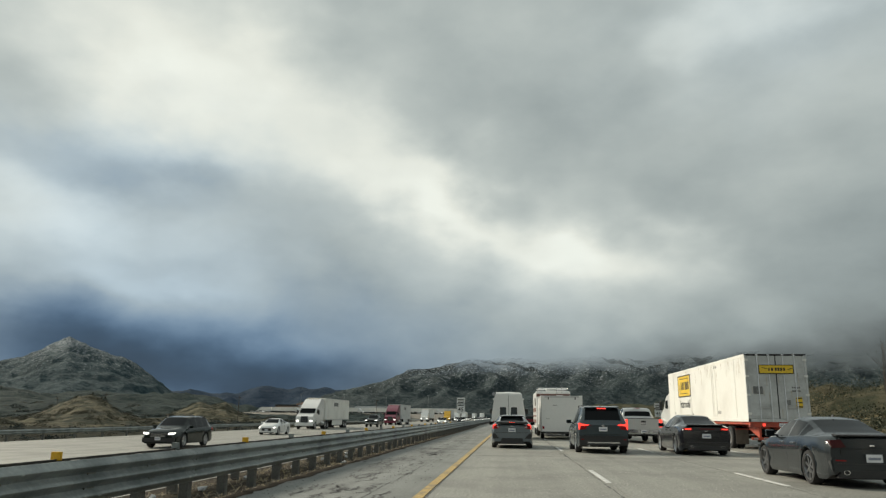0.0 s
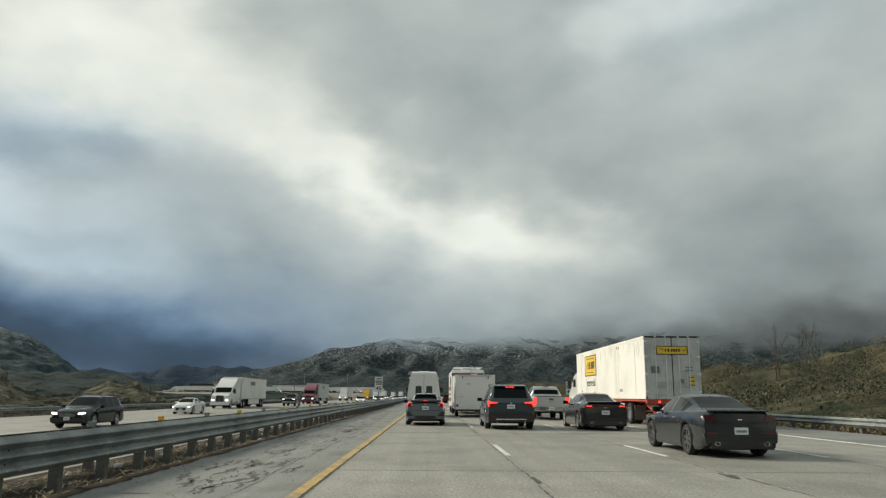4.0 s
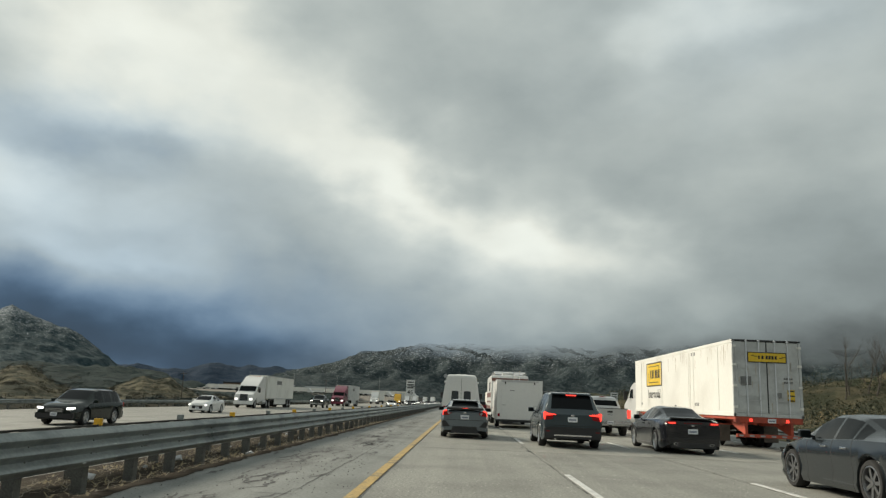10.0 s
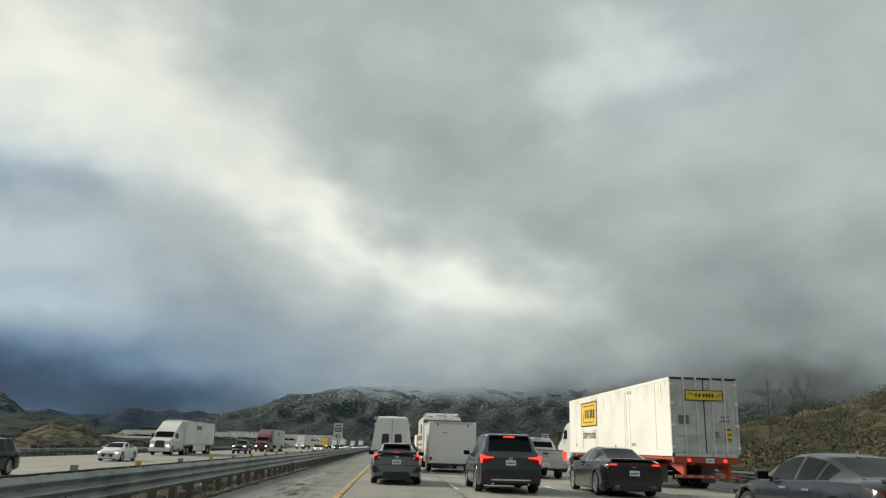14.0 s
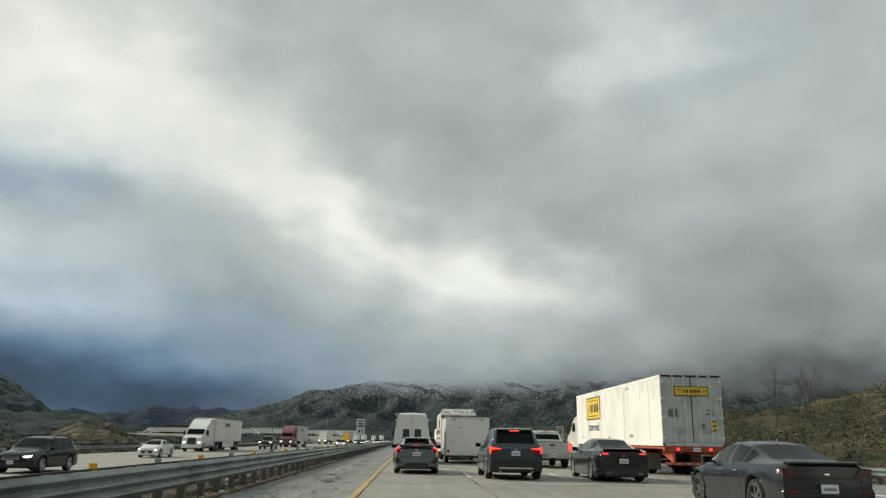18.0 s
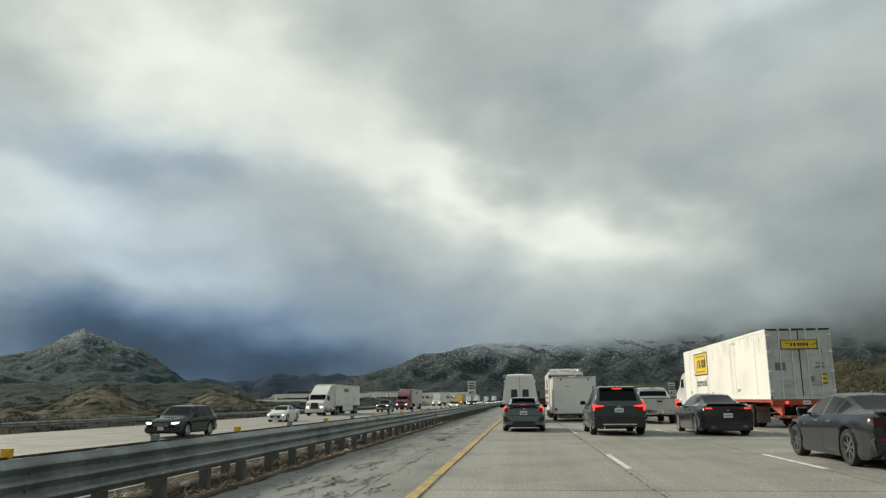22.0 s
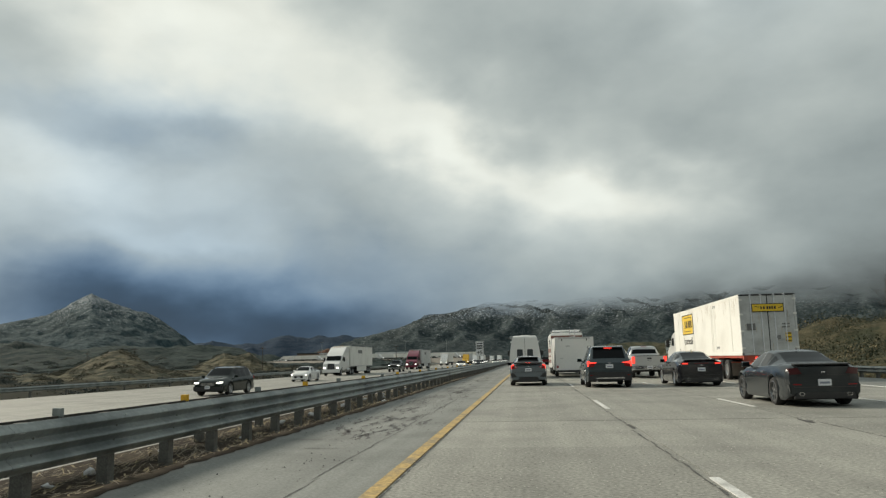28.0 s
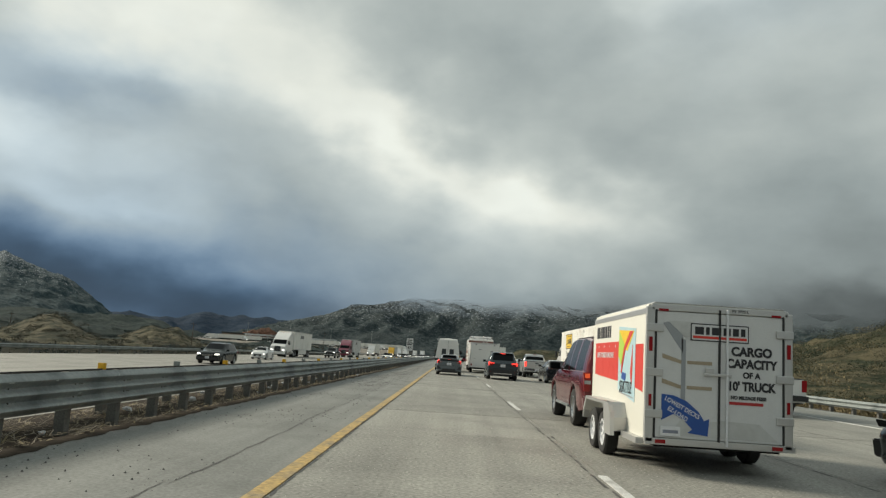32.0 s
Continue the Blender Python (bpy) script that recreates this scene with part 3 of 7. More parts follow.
def wheel(parent, x, y, r, w, rim_mat, spokes=5, rim_size=0.66, name="wheel"):
    """A tyre with a rim whose spokes face outwards."""
    key = (r, w, rim_mat.name, spokes, rim_size)
    side = 1 if x > 0 else -1
    if key not in wheel_kinds:
        rr = rim_size * r
        t = part("wheel", lathe([(rr, -0.5 * w), (0.93 * r, -0.5 * w), (r, -0.36 * w), (r, 0.36 * w), (0.93 * r, 0.5 * w), (rr + 0.01, 0.5 * w), (rr, 0.42 * w), (rr, -0.5 * w)], 32), M["tyre"], parent, smooth=True)
        bm = lathe([(rr + 0.004, 0.47 * w), (rr - 0.02, 0.49 * w), (rr - 0.035, 0.30 * w), (rr - 0.04, -0.1 * w)], 32)
        for s in range(spokes):
            a = math.tau * s / spokes + 0.3
            m = Matrix.Rotation(a, 4, "X") @ Matrix.Translation((0.32 * w, 0, rr * 0.5)) @ Matrix.Diagonal((0.10 * w, rr * (1.15 / spokes + 0.06), rr * 0.96, 1))
            bmesh.ops.create_cube(bm, size=1, matrix=m)
        bmesh.ops.create_cone(bm, cap_ends=True, segments=16, radius1=rr * 0.24, radius2=rr * 0.18, depth=0.16 * w,
                              matrix=Matrix.Translation((0.34 * w, 0, 0)) @ Matrix.Rotation(math.pi / 2, 4, "Y"))
        ri = part("rim", bm, rim_mat, t, smooth=True)
        # plain dark disc that closes the rim behind the spokes
        dk = part("brake_disc", lathe([(0.0, 0.08 * w), (rr - 0.01, 0.08 * w)], 24), M["under"], t)
        wheel_kinds[key] = (t.data, ri.data, dk.data)
        t.matrix_basis = pose(x, y, r, 0, 0, 0 if side > 0 else 180)
        return t
    td, rd, dd = wheel_kinds[key]
    t, ri, dk = new("wheel", td), new("rim", rd), new("brake_disc", dd)
    t.parent, ri.parent, dk.parent = parent, t, t
    t.matrix_basis = pose(x, y, r, 0, 0, 0 if side > 0 else 180)
    return t


def smooth_read(table, y):
    """A rounded reading of a short table, by a small moving mean."""
    return sum(bend(table, y + d) for d in (-0.06, -0.03, 0, 0.03, 0.06)) / 5


def paint(name, col, rough=0.28, metal=0.0, coat=0.6, shine=0.4):
    return mat(name, col, rough, metal, var=0.025, scale=1.2, fine=20, coat=coat, shine=shine)


def shell(ob, s, material):
    """The bodywork of a car from its side and plan lines, with wheel arches, windows and shut lines as parts."""
    L, zb, W = s["L"], s.get("zb", 0.2), s["W"]
    wr, wy = s["wheel_r"], s["axles"]
    arch = wr + s.get("gap", 0.06)
    ys = set(np.round(np.linspace(0, L, int(L / 0.09)), 4))
    for c in wy:
        ys |= {round(c + arch * math.cos(a), 4) for a in np.linspace(0, math.pi, 19)}
    for a, b in s["windows"]:
        ys |= {a, b}
    for d in s.get("doors", ()):
        ys |= {d, round(d + 0.014, 4)}
    for a in (*s["rear_glass"], *s["front_glass"]):
        ys.add(a)
    ys |= set(np.round(np.linspace(0, 0.35, 11), 4)) | {round(L - k, 4) for k in (0.02, 0.05, 0.1, 0.17, 0.25)}
    ys = sorted(y for y in ys if 0 <= y <= L)
    cabin = (s["rear_glass"][0], s["front_glass"][1])
    rings = []
    for y in ys:
        w = W / 2 + smooth_read(s["plan"], y)
        zt = smooth_read(s["top"], y)
        belt = min(smooth_read(s["belt"], y), zt - 0.05)
        low = zb + smooth_read(s.get("sill", ((0, 0.12), (0.25, 0.0), (L - 0.3, 0.0), (L, 0.06))), y)
        za = low
        for c in wy:
            d = abs(y - c)
            if d < arch:
                za = max(za, wr + math.sqrt(arch * arch - d * d))
        wt = min(w - 0.1, smooth_read(s["crown"], y))
        drop = min(0.07, (zt - belt) * 0.35)
        h = belt - low
        body = [(0, low), (w - 0.32, low), (w - 0.31, max(za, low) if za > low else low + 0.01), (w - 0.05, za), (w - 0.012, max(low + 0.14 * h, za + 0.012)),
                (w - s.get("tuck", 0.012), max(low + 0.36 * h, za + 0.03)), (w, max(low + 0.62 * h, za + 0.05)), (w - 0.012, max(low + 0.84 * h, za + 0.07)), (w - 0.05, max(belt - 0.012, za + 0.08))]
        wb = w - 0.075
        up = [(wb, belt), (wb + (wt - wb) * 0.5 + 0.012, belt + (zt - drop - belt) * 0.5), (wt, zt - drop), (wt - 0.09, zt - drop * 0.28), (wt * 0.5, zt - drop * 0.04), (0, zt)]
        rings.append(body + up)
    n = len(rings[0])
    verts, faces, where = [], [], []
    full = 2 * n - 2
    for y, ring in zip(ys, rings):
        verts += [(x, y, z) for x, z in ring] + [(-x, y, z) for x, z in ring[-2:0:-1]]
    for i in range(len(ys) - 1):
        for k in range(full):
            a, b = i * full + k, i * full + (k + 1) % full
            faces.append((a, b, b + full, a + full))
            seg = k if k < n - 1 else full - 1 - k
            where.append(((ys[i] + ys[i + 1]) / 2, seg, 1 if k < n - 1 else -1, ys[i + 1] - ys[i], ys[i]))
    faces += [tuple(range(full))[::-1], tuple(range((len(ys) - 1) * full, len(ys) * full))]
    where += [(0, -1, 0, 1, 0)] * 2
    sets = {}
    for f, (y, seg, sd, dy, ya) in zip(faces, where):
        key = "body"
        for i, (a, b) in enumerate(s["windows"]):
            if a < y < b and seg in (9, 10):
                key = ("side_window", i, sd)
        if s["front_glass"][0] < y < s["front_glass"][1] and seg >= 12:
            key = ("windshield", 0, 0)
        if s["rear_glass"][0] < y < s["rear_glass"][1] and seg >= 12:
            key = ("rear_window", 0, 0)
        if dy < 0.0155 and ya in s.get("doors", ()) and 3 <= seg <= 8:
            key = ("door_gap", ya, sd)
        if seg in (0, 1, 2) and y > 0:
            key = ("underside", 0, 0)
        sets.setdefault(key, []).append(f)
    for key, fs in sets.items():
        used = sorted({i for f in fs for i in f})
        back = {u: i for i, u in enumerate(used)}
        nm = key if key == "body" else key[0]
        m = material if nm == "body" else M["under"] if nm in ("door_gap", "underside") else s.get("glass", M["glass"])
        p = mesh(nm, [verts[u] for u in used], [tuple(back[i] for i in f) for f in fs], m, ob, True, "" if nm == "body" else "dark tinted glass" if "wind" in nm else "")
        p.data.set_sharp_from_angle(angle=radians(32))
    return ob


def plate_with_bars(parent, x, y, z, w=0.31, h=0.155, facing=-1):
    p = part("licence_plate", box(x - w / 2, x + w / 2, y, y + facing * 0.012, z - h / 2, z + h / 2, 0.004), M["plate"], parent, "white licence plate")
    part("plate_marking", box(x - w * 0.38, x + w * 0.38, y + facing * 0.012, y + facing * 0.015, z - h * 0.20, z + h * 0.12), M["ink"], p)
    return p


def mirrors(ob, x, y, z, material, size=1.0):
    for sd in (-1, 1):
        m = part("side_mirror", box(sd * x, sd * (x + 0.21 * size), y, y + 0.11 * size, z, z + 0.15 * size, 0.03), material, ob)
        part("mirror_arm", box(sd * (x - 0.08), sd * (x + 0.03), y + 0.03, y + 0.08, z + 0.01, z + 0.05), M["trim"], m)
        part("mirror_glass", box(sd * (x + 0.02), sd * (x + 0.19 * size), y - 0.003, y - 0.0005, z + 0.025, z + 0.125 * size), M["glass"], m)


def handles(ob, x, ys, z, material):
    for sd in (-1, 1):
        for y in ys:
            part("door_handle", box(sd * (x - 0.02), sd * (x + 0.03), y, y + 0.2, z, z + 0.035, 0.01), material, ob)


def road_wheels(ob, s, rim, spokes=5, rim_size=0.68, width=0.22):
    for y in s["axles"]:
        for sd in (-1, 1):
            wheel(ob, sd * (s["W"] / 2 - width / 2 - 0.015), y, s["wheel_r"], width, rim, spokes, rim_size)


# ---- the cars ----
LAMP = {"head": M["glass"]}
PAINT = dict(
    grey_blue=paint("grey_blue_paint", (0.16, 0.187, 0.203), 0.22, 0.35, 0.5), navy=paint("dark_blue_paint", (0.054, 0.071, 0.080), 0.16, 0.25, 0.3),
    black=paint("black_paint", (0.010, 0.0105, 0.014), 0.12, 0.0, 0.6, 0.5), matte=paint("charcoal_paint", (0.022, 0.027, 0.030), 0.18, 0.1, 0.3, 0.4),
    silver=paint("silver_paint", (0.50, 0.51, 0.51), 0.32, 0.55), white=paint("white_car_paint", (0.74, 0.74, 0.72), 0.3), red=paint("dark_red_paint", (0.125, 0.007, 0.013), 0.15, 0.25, 0.4),
    maroon=paint("maroon_paint", (0.17, 0.02, 0.045), 0.35), yellow=paint("yellow_paint", (0.72, 0.42, 0.03), 0.4), green=paint("dark_green_paint", (0.011, 0.017, 0.015), 0.12, 0.0, 0.08, 0.3))


def hatchback():
    ob = thing("hatchback", "grey-blue five-door hatchback in the fast lane", "car")
    s = dict(L=4.5, W=1.80, zb=0.17, wheel_r=0.335, axles=(0.95, 3.65), tuck=0.02,
             top=((0, 0.90), (0.06, 0.98), (0.3, 1.05), (0.55, 1.12), (1.1, 1.30), (1.7, 1.405), (2.2, 1.42), (2.7, 1.37), (3.45, 1.02), (4.1, 0.90), (4.4, 0.76), (4.5, 0.62)),
             belt=((0, 0.85), (0.5, 1.00), (1.2, 0.98), (3.4, 0.93), (4.5, 0.6)), plan=((0, -0.12), (0.08, -0.06), (0.3, -0.01), (0.9, 0), (3.7, 0), (4.2, -0.06), (4.5, -0.22)),
             crown=((0, 0.70), (0.5, 0.62), (1.2, 0.57), (2.6, 0.57), (3.4, 0.68), (4.5, 0.62)), rear_glass=(0.42, 1.35), front_glass=(2.62, 3.45),
             windows=((1.0, 1.75), (1.82, 2.75)), doors=(1.15, 1.80, 2.95))
    shell(ob, s, PAINT["grey_blue"])
    road_wheels(ob, s, M["rim_dark"], 10)
    part("roof_spoiler", prism([(-0.52, 1.325), (-0.48, 1.37), (0.48, 1.37), (0.52, 1.325)], 0.98, 1.32, 0.01), M["trim"], ob, "black roof spoiler")
    part("tailgate_spoiler", slab_side([(0.22, 1.03), (0.02, 1.02), (0.01, 1.075), (0.05, 1.105), (0.40, 1.13)], -0.68, 0.68, 0.008), M["trim"], ob, "black spoiler across the rear window")
    pair("tail_light", [(0.50, 0.90), (0.58, 0.83), (0.80, 0.80), (0.815, 0.97), (0.70, 1.04), (0.62, 0.95)], -0.025, 0.22, M["tail"], ob, "red wrap-around tail light", 0.008)
    pair("lit_strip", [(0.66, 0.985), (0.79, 0.93), (0.805, 0.80), (0.822, 0.80), (0.822, 0.97), (0.70, 1.03)], -0.034, 0.0, M["brake"], ob, "lit red outer edge of the lamp")
    pair("reversing_light", [(0.54, 0.88), (0.60, 0.85), (0.66, 0.92), (0.62, 0.95)], -0.032, 0.0, M["lens"], ob)
    part("high_brake_light", box(-0.12, 0.12, 0.02, 0.05, 1.07, 1.095), M["brake"], ob)
    pair("bumper_vent", [(0.54, 0.42), (0.82, 0.40), (0.845, 0.60), (0.73, 0.63)], -0.02, 0.08, M["trim"], ob, "black honeycomb bumper vent", 0.008)
    pair("vent_rim", [(0.44, 0.355), (0.86, 0.365), (0.86, 0.395), (0.50, 0.405)], -0.03, 0.05, PAINT["grey_blue"], ob)
    part("rear_diffuser", prism([(-0.52, 0.18), (-0.44, 0.43), (0.44, 0.43), (0.52, 0.18)], -0.022, 0.25, 0.01), M["trim"], ob, "black rear diffuser")
    part("bumper_seam", box(-0.70, 0.70, -0.008, 0.02, 0.652, 0.664), M["under"], ob)
    plate_with_bars(ob, 0, -0.006, 0.76)
    part("badge", box(-0.055, 0.055, -0.014, 0.0, 0.89, 0.95, 0.006), M["chrome"], ob)
    part("aerial", prism([(-0.02, 1.41), (0.02, 1.41), (0.0, 1.47)], 1.7, 1.82), M["trim"], ob)
    mirrors(ob, 0.86, 2.95, 0.95, M["trim"])
    handles(ob, 0.89, (1.35, 2.05), 0.80, PAINT["grey_blue"])
    return ob


def family_suv(name, label, colour, braking=True, rear_view=True, length=4.95, height=1.78):
    ob = thing(name, label, "car")
    k = length / 4.95
    f = height / 1.78
    s = dict(L=length, W=1.99, zb=0.23, wheel_r=0.375, axles=(1.02 * k, 3.88 * k), tuck=0.025,
             top=tuple((y * k, z * f) for y, z in ((0, 1.02), (0.05, 1.12), (0.12, 1.22), (0.40, 1.62), (0.55, 1.72), (1.2, 1.775), (2.2, 1.78), (2.75, 1.70), (3.55, 1.22), (3.75, 1.14), (4.5, 1.04), (4.85, 0.9), (4.95, 0.72))),
             belt=tuple((y * k, z * f) for y, z in ((0, 0.98), (0.15, 1.15), (1.2, 1.13), (3.5, 1.06), (4.95, 0.7))),
             plan=((0, -0.10), (0.1, -0.04), (0.35, 0), (length * 0.8, 0), (length - 0.25, -0.07), (length, -0.22)),
             crown=((0, 0.80), (0.4, 0.72), (1.2, 0.70), (2.7 * k, 0.70), (3.5 * k, 0.78), (length, 0.7)), rear_glass=(0.13 * k, 0.50 * k), front_glass=(2.72 * k, 3.52 * k),
             windows=((0.62 * k, 1.30 * k), (1.38 * k, 2.12 * k), (2.2 * k, 2.98 * k)), doors=(1.35 * k, 2.15 * k, 3.2 * k))
    shell(ob, s, colour)
    road_wheels(ob, s, M["rim"], 5, 0.68, 0.24)
    lamp = M["brake"] if braking else M["tail"]
    pair("tail_light", [(0.52, 1.06 * f), (0.54, 1.035 * f), (0.86, 1.02 * f), (0.875, 0.88 * f), (0.915, 0.88 * f), (0.93, 1.10 * f), (0.88, 1.13 * f), (0.80, 1.08 * f)], -0.03, 0.16, lamp, ob, "lit red tail light", 0.008)
    pair("tail_light_lens", [(0.64, 0.90 * f), (0.86, 0.87 * f), (0.865, 1.015 * f), (0.60, 1.025 * f)], -0.02, 0.16, M["tail"], ob, "", 0.006)
    part("high_brake_light", box(-0.17, 0.17, 0.40 * k, 0.47 * k, 1.655 * f, 1.69 * f, 0.006), lamp, ob, "lit high brake light")
    part("rear_spoiler", slab_side([(0.36 * k, 1.69 * f), (0.40 * k, 1.735 * f), (0.75 * k, 1.765 * f), (0.7 * k, 1.735 * f)], -0.66, 0.66, 0.008), colour, ob)
    part("bumper", prism([(-0.90, 0.30), (-0.91, 0.62), (-0.80, 0.66), (0.80, 0.66), (0.91, 0.62), (0.90, 0.30)], -0.05, 0.25, 0.02), M["trim"], ob, "dark rear bumper")
    part("skid_plate", prism([(-0.62, 0.38), (-0.58, 0.425), (0.58, 0.425), (0.62, 0.38)], -0.065, -0.02, 0.008), M["chrome"], ob, "silver skid plate")
    part("tailgate_seam", box(-0.72, 0.72, -0.006, 0.02, 0.70, 0.712), M["under"], ob)
    plate_with_bars(ob, 0, -0.008, 0.90)
    part("badge", box(-0.06, 0.06, -0.012, 0.01, 0.995, 1.05, 0.006), M["chrome"], ob)
    part("wiper", rod((-0.05, 0.09, 1.17), (0.38, 0.13, 1.22), 0.008), M["trim"], ob)
    for sd in (-1, 1):
        part("roof_rail", slab_side([(0.9 * k, 1.735 * f), (1.0 * k, 1.80 * f), (2.5 * k, 1.80 * f), (2.65 * k, 1.71 * f), (2.5 * k, 1.78 * f), (1.0 * k, 1.785 * f)], sd * 0.66, sd * 0.70), M["trim"], ob)
        part("reflector", box(sd * 0.74, sd * 0.84, -0.056, -0.04, 0.51, 0.535), M["tail"], ob)
        part("exhaust", rod((sd * 0.55, -0.03, 0.29), (sd * 0.55, 0.2, 0.29), 0.035, 12), M["chrome"], ob)
    pair("headlight", [(0.52, 0.70), (0.80, 0.72), (0.84, 0.82), (0.56, 0.80)], length - 0.30, length - 0.005, LAMP["head"], ob, "lit headlight", 0.01)
    part("grille", prism([(-0.42, 0.56), (-0.48, 0.80), (0.48, 0.80), (0.42, 0.56)], length - 0.2, length + 0.02, 0.01), M["trim"], ob)
    for z in (0.62, 0.68, 0.74):
        part("grille_bar", box(-0.40, 0.40, length + 0.015, length + 0.035, z - 0.012, z + 0.012), M["chrome"], ob)
    part("front_bumper", prism([(-0.85, 0.3), (-0.88, 0.55), (0.88, 0.55), (0.85, 0.3)], length - 0.25, length + 0.02, 0.02), M["trim"], ob)
    plate_with_bars(ob, 0, length + 0.025, 0.5, facing=1)
    mirrors(ob, 0.94, 3.15 * k, 1.08 * f, colour)
    handles(ob, 0.985, (1.5 * k, 2.35 * k), 0.92 * f, colour)
    part("aerial", prism([(-0.02, 1.765 * f), (0.02, 1.765 * f), (0.0, 1.83 * f)], 0.9, 1.02), M["trim"], ob)
    return ob


def big_sedan(name, label, colour, L=5.05, W=1.90, H=1.48, style="bar", rim="rim", spokes=5):
    """A saloon or coupe; style bar: one light strip across the tail."""
    ob = thing(name, label, "car")
    k, f = L / 5.05, H / 1.48
    s = dict(L=L, W=W, zb=0.16, wheel_r=0.35, axles=(1.05 * k, 4.08 * k), tuck=0.03, gap=0.045,
             top=tuple((y * k, z * f) for y, z in ((0, 0.99), (0.05, 1.06), (0.2, 1.10), (0.8, 1.12), (1.25, 1.26), (1.75, 1.43), (2.3, 1.48), (2.75, 1.465), (3.2, 1.33), (3.75, 1.05), (4.6, 0.93), (4.95, 0.8), (5.05, 0.64))),
             belt=tuple((y * k, z * f) for y, z in ((0, 0.94), (0.5, 1.05), (1.3, 1.05), (3.6, 0.97), (5.05, 0.62))),
             plan=((0, -0.12), (0.1, -0.05), (0.4, -0.01), (1.0, 0), (L * 0.82, 0), (L - 0.3, -0.06), (L, -0.22)),
             crown=((0, 0.70), (0.7, 0.68), (1.4, 0.60), (2.8 * k, 0.59), (3.6 * k, 0.72), (L, 0.65)), rear_glass=(0.80 * k, 1.72 * k), front_glass=(2.85 * k, 3.72 * k),
             windows=((1.30 * k, 1.62 * k), (1.68 * k, 2.30 * k), (2.38 * k, 3.18 * k)), doors=(1.62 * k, 2.34 * k, 3.35 * k))
    shell(ob, s, colour)
    road_wheels(ob, s, M[rim], spokes, 0.74, 0.24)
    if style == "bar":
        part("light_bar", prism([(-0.78, 0.90 * f), (-0.80, 1.00 * f), (0.80, 1.00 * f), (0.78, 0.90 * f)], -0.018, 0.06, 0.01), M["trim"], ob, "black light strip across the boot")
        pair("tail_light", [(0.50, 0.905 * f), (0.80, 0.91 * f), (0.83, 0.985 * f), (0.52, 0.995 * f)], -0.035, 0.14, M["tail"], ob, "red tail light", 0.008)
        pair("turn_light", [(0.54, 0.925 * f), (0.76, 0.925 * f), (0.78, 0.965 * f), (0.55, 0.97 * f)], -0.042, -0.03, M["brake"], ob, "lit red lamp")
        for i in range(-3, 4):
            part("boot_letter", box(i * 0.085 - 0.022, i * 0.085 + 0.022, -0.03, -0.015, 0.94 * f, 0.965 * f), M["tail"], ob)
        part("boot_spoiler", slab_side([(0.02, 1.075 * f), (0.0, 1.115 * f), (0.05, 1.125 * f), (0.28, 1.115 * f)], -0.70, 0.70, 0.006), colour, ob)
        plate_z = 0.70 * f
    else:
        pair("tail_light", [(0.50, 0.84 * f), (0.78, 0.82 * f), (0.81, 0.98 * f), (0.60, 1.0 * f)], -0.03, 0.18, M["smoked"] if style == "dark" else M["tail"], ob, "wrap-around tail light", 0.008)
        part("boot_seam", box(-0.60, 0.60, -0.010, 0.02, 0.80 * f, 0.80 * f + 0.011), M["under"], ob)
        for sd in (-1, 1):
            part("boot_seam", box(sd * 0.60, sd * 0.612, -0.010, 0.02, 0.70 * f, 1.04 * f), M["under"], ob)
        pair("reflector", [(0.54, 0.555 * f), (0.74, 0.56 * f), (0.74, 0.585 * f), (0.54, 0.58 * f)], -0.058, 0.0, M["tail"], ob)
        part("boot_lip", slab_side([(0.02, 1.06 * f), (0.01, 1.09 * f), (0.22, 1.112 * f), (0.25, 1.09 * f)], -0.66, 0.66, 0.006), M["trim"] if style == "dark" else colour, ob)
        plate_z = 0.76 * f if style == "red" else 0.62 * f
    part("rear_bumper", prism([(-0.80, 0.30), (-0.83, 0.56), (-0.76, 0.61), (0.76, 0.61), (0.83, 0.56), (0.80, 0.30)], -0.05, 0.22, 0.03), colour, ob)
    plate_with_bars(ob, 0, -0.052 if style == "dark" else -0.006, plate_z)
    part("badge", box(-0.05, 0.05, -0.014, 0.0, 0.86 * f, 0.895 * f, 0.006), M["chrome"], ob)
    part("bumper_seam", box(-0.72, 0.72, -0.006, 0.02, 0.60, 0.611), M["under"], ob)
    part("rear_valance", prism([(-0.72, 0.20), (-0.66, 0.36), (0.66, 0.36), (0.72, 0.20)], -0.054, 0.2, 0.01), M["trim"], ob)
    part("bumper_strip", box(-0.72, 0.72, -0.056, -0.03, 0.47, 0.485), M["trim"], ob)
    for sd in (-1, 1):
        part("exhaust", lathe_pipe(sd * 0.55, -0.07, 0.31, 0.045), M["chrome"], ob, "chrome exhaust tip", True)
    pair("headlight", [(0.46, 0.58), (0.72, 0.60), (0.76, 0.69), (0.50, 0.67)], L - 0.34, L - 0.012, LAMP["head"], ob, "lit headlight", 0.01)
    part("grille", prism([(-0.42, 0.34), (-0.46, 0.58), (0.46, 0.58), (0.42, 0.34)], L - 0.12, L + 0.015, 0.01), M["trim"], ob)
    plate_with_bars(ob, 0, L + 0.012, 0.42, facing=1)
    mirrors(ob, W / 2 - 0.05, 3.18 * k, 0.99 * f, colour)
    handles(ob, W / 2 - 0.006, (1.75 * k, 2.5 * k), 0.86 * f, colour if style != "dark" else M["chrome"])
    part("aerial", prism([(-0.02, 1.47 * f), (0.02, 1.47 * f), (0.0, 1.525 * f)], 1.8 * k, 1.9 * k), M["trim"], ob)
    return ob


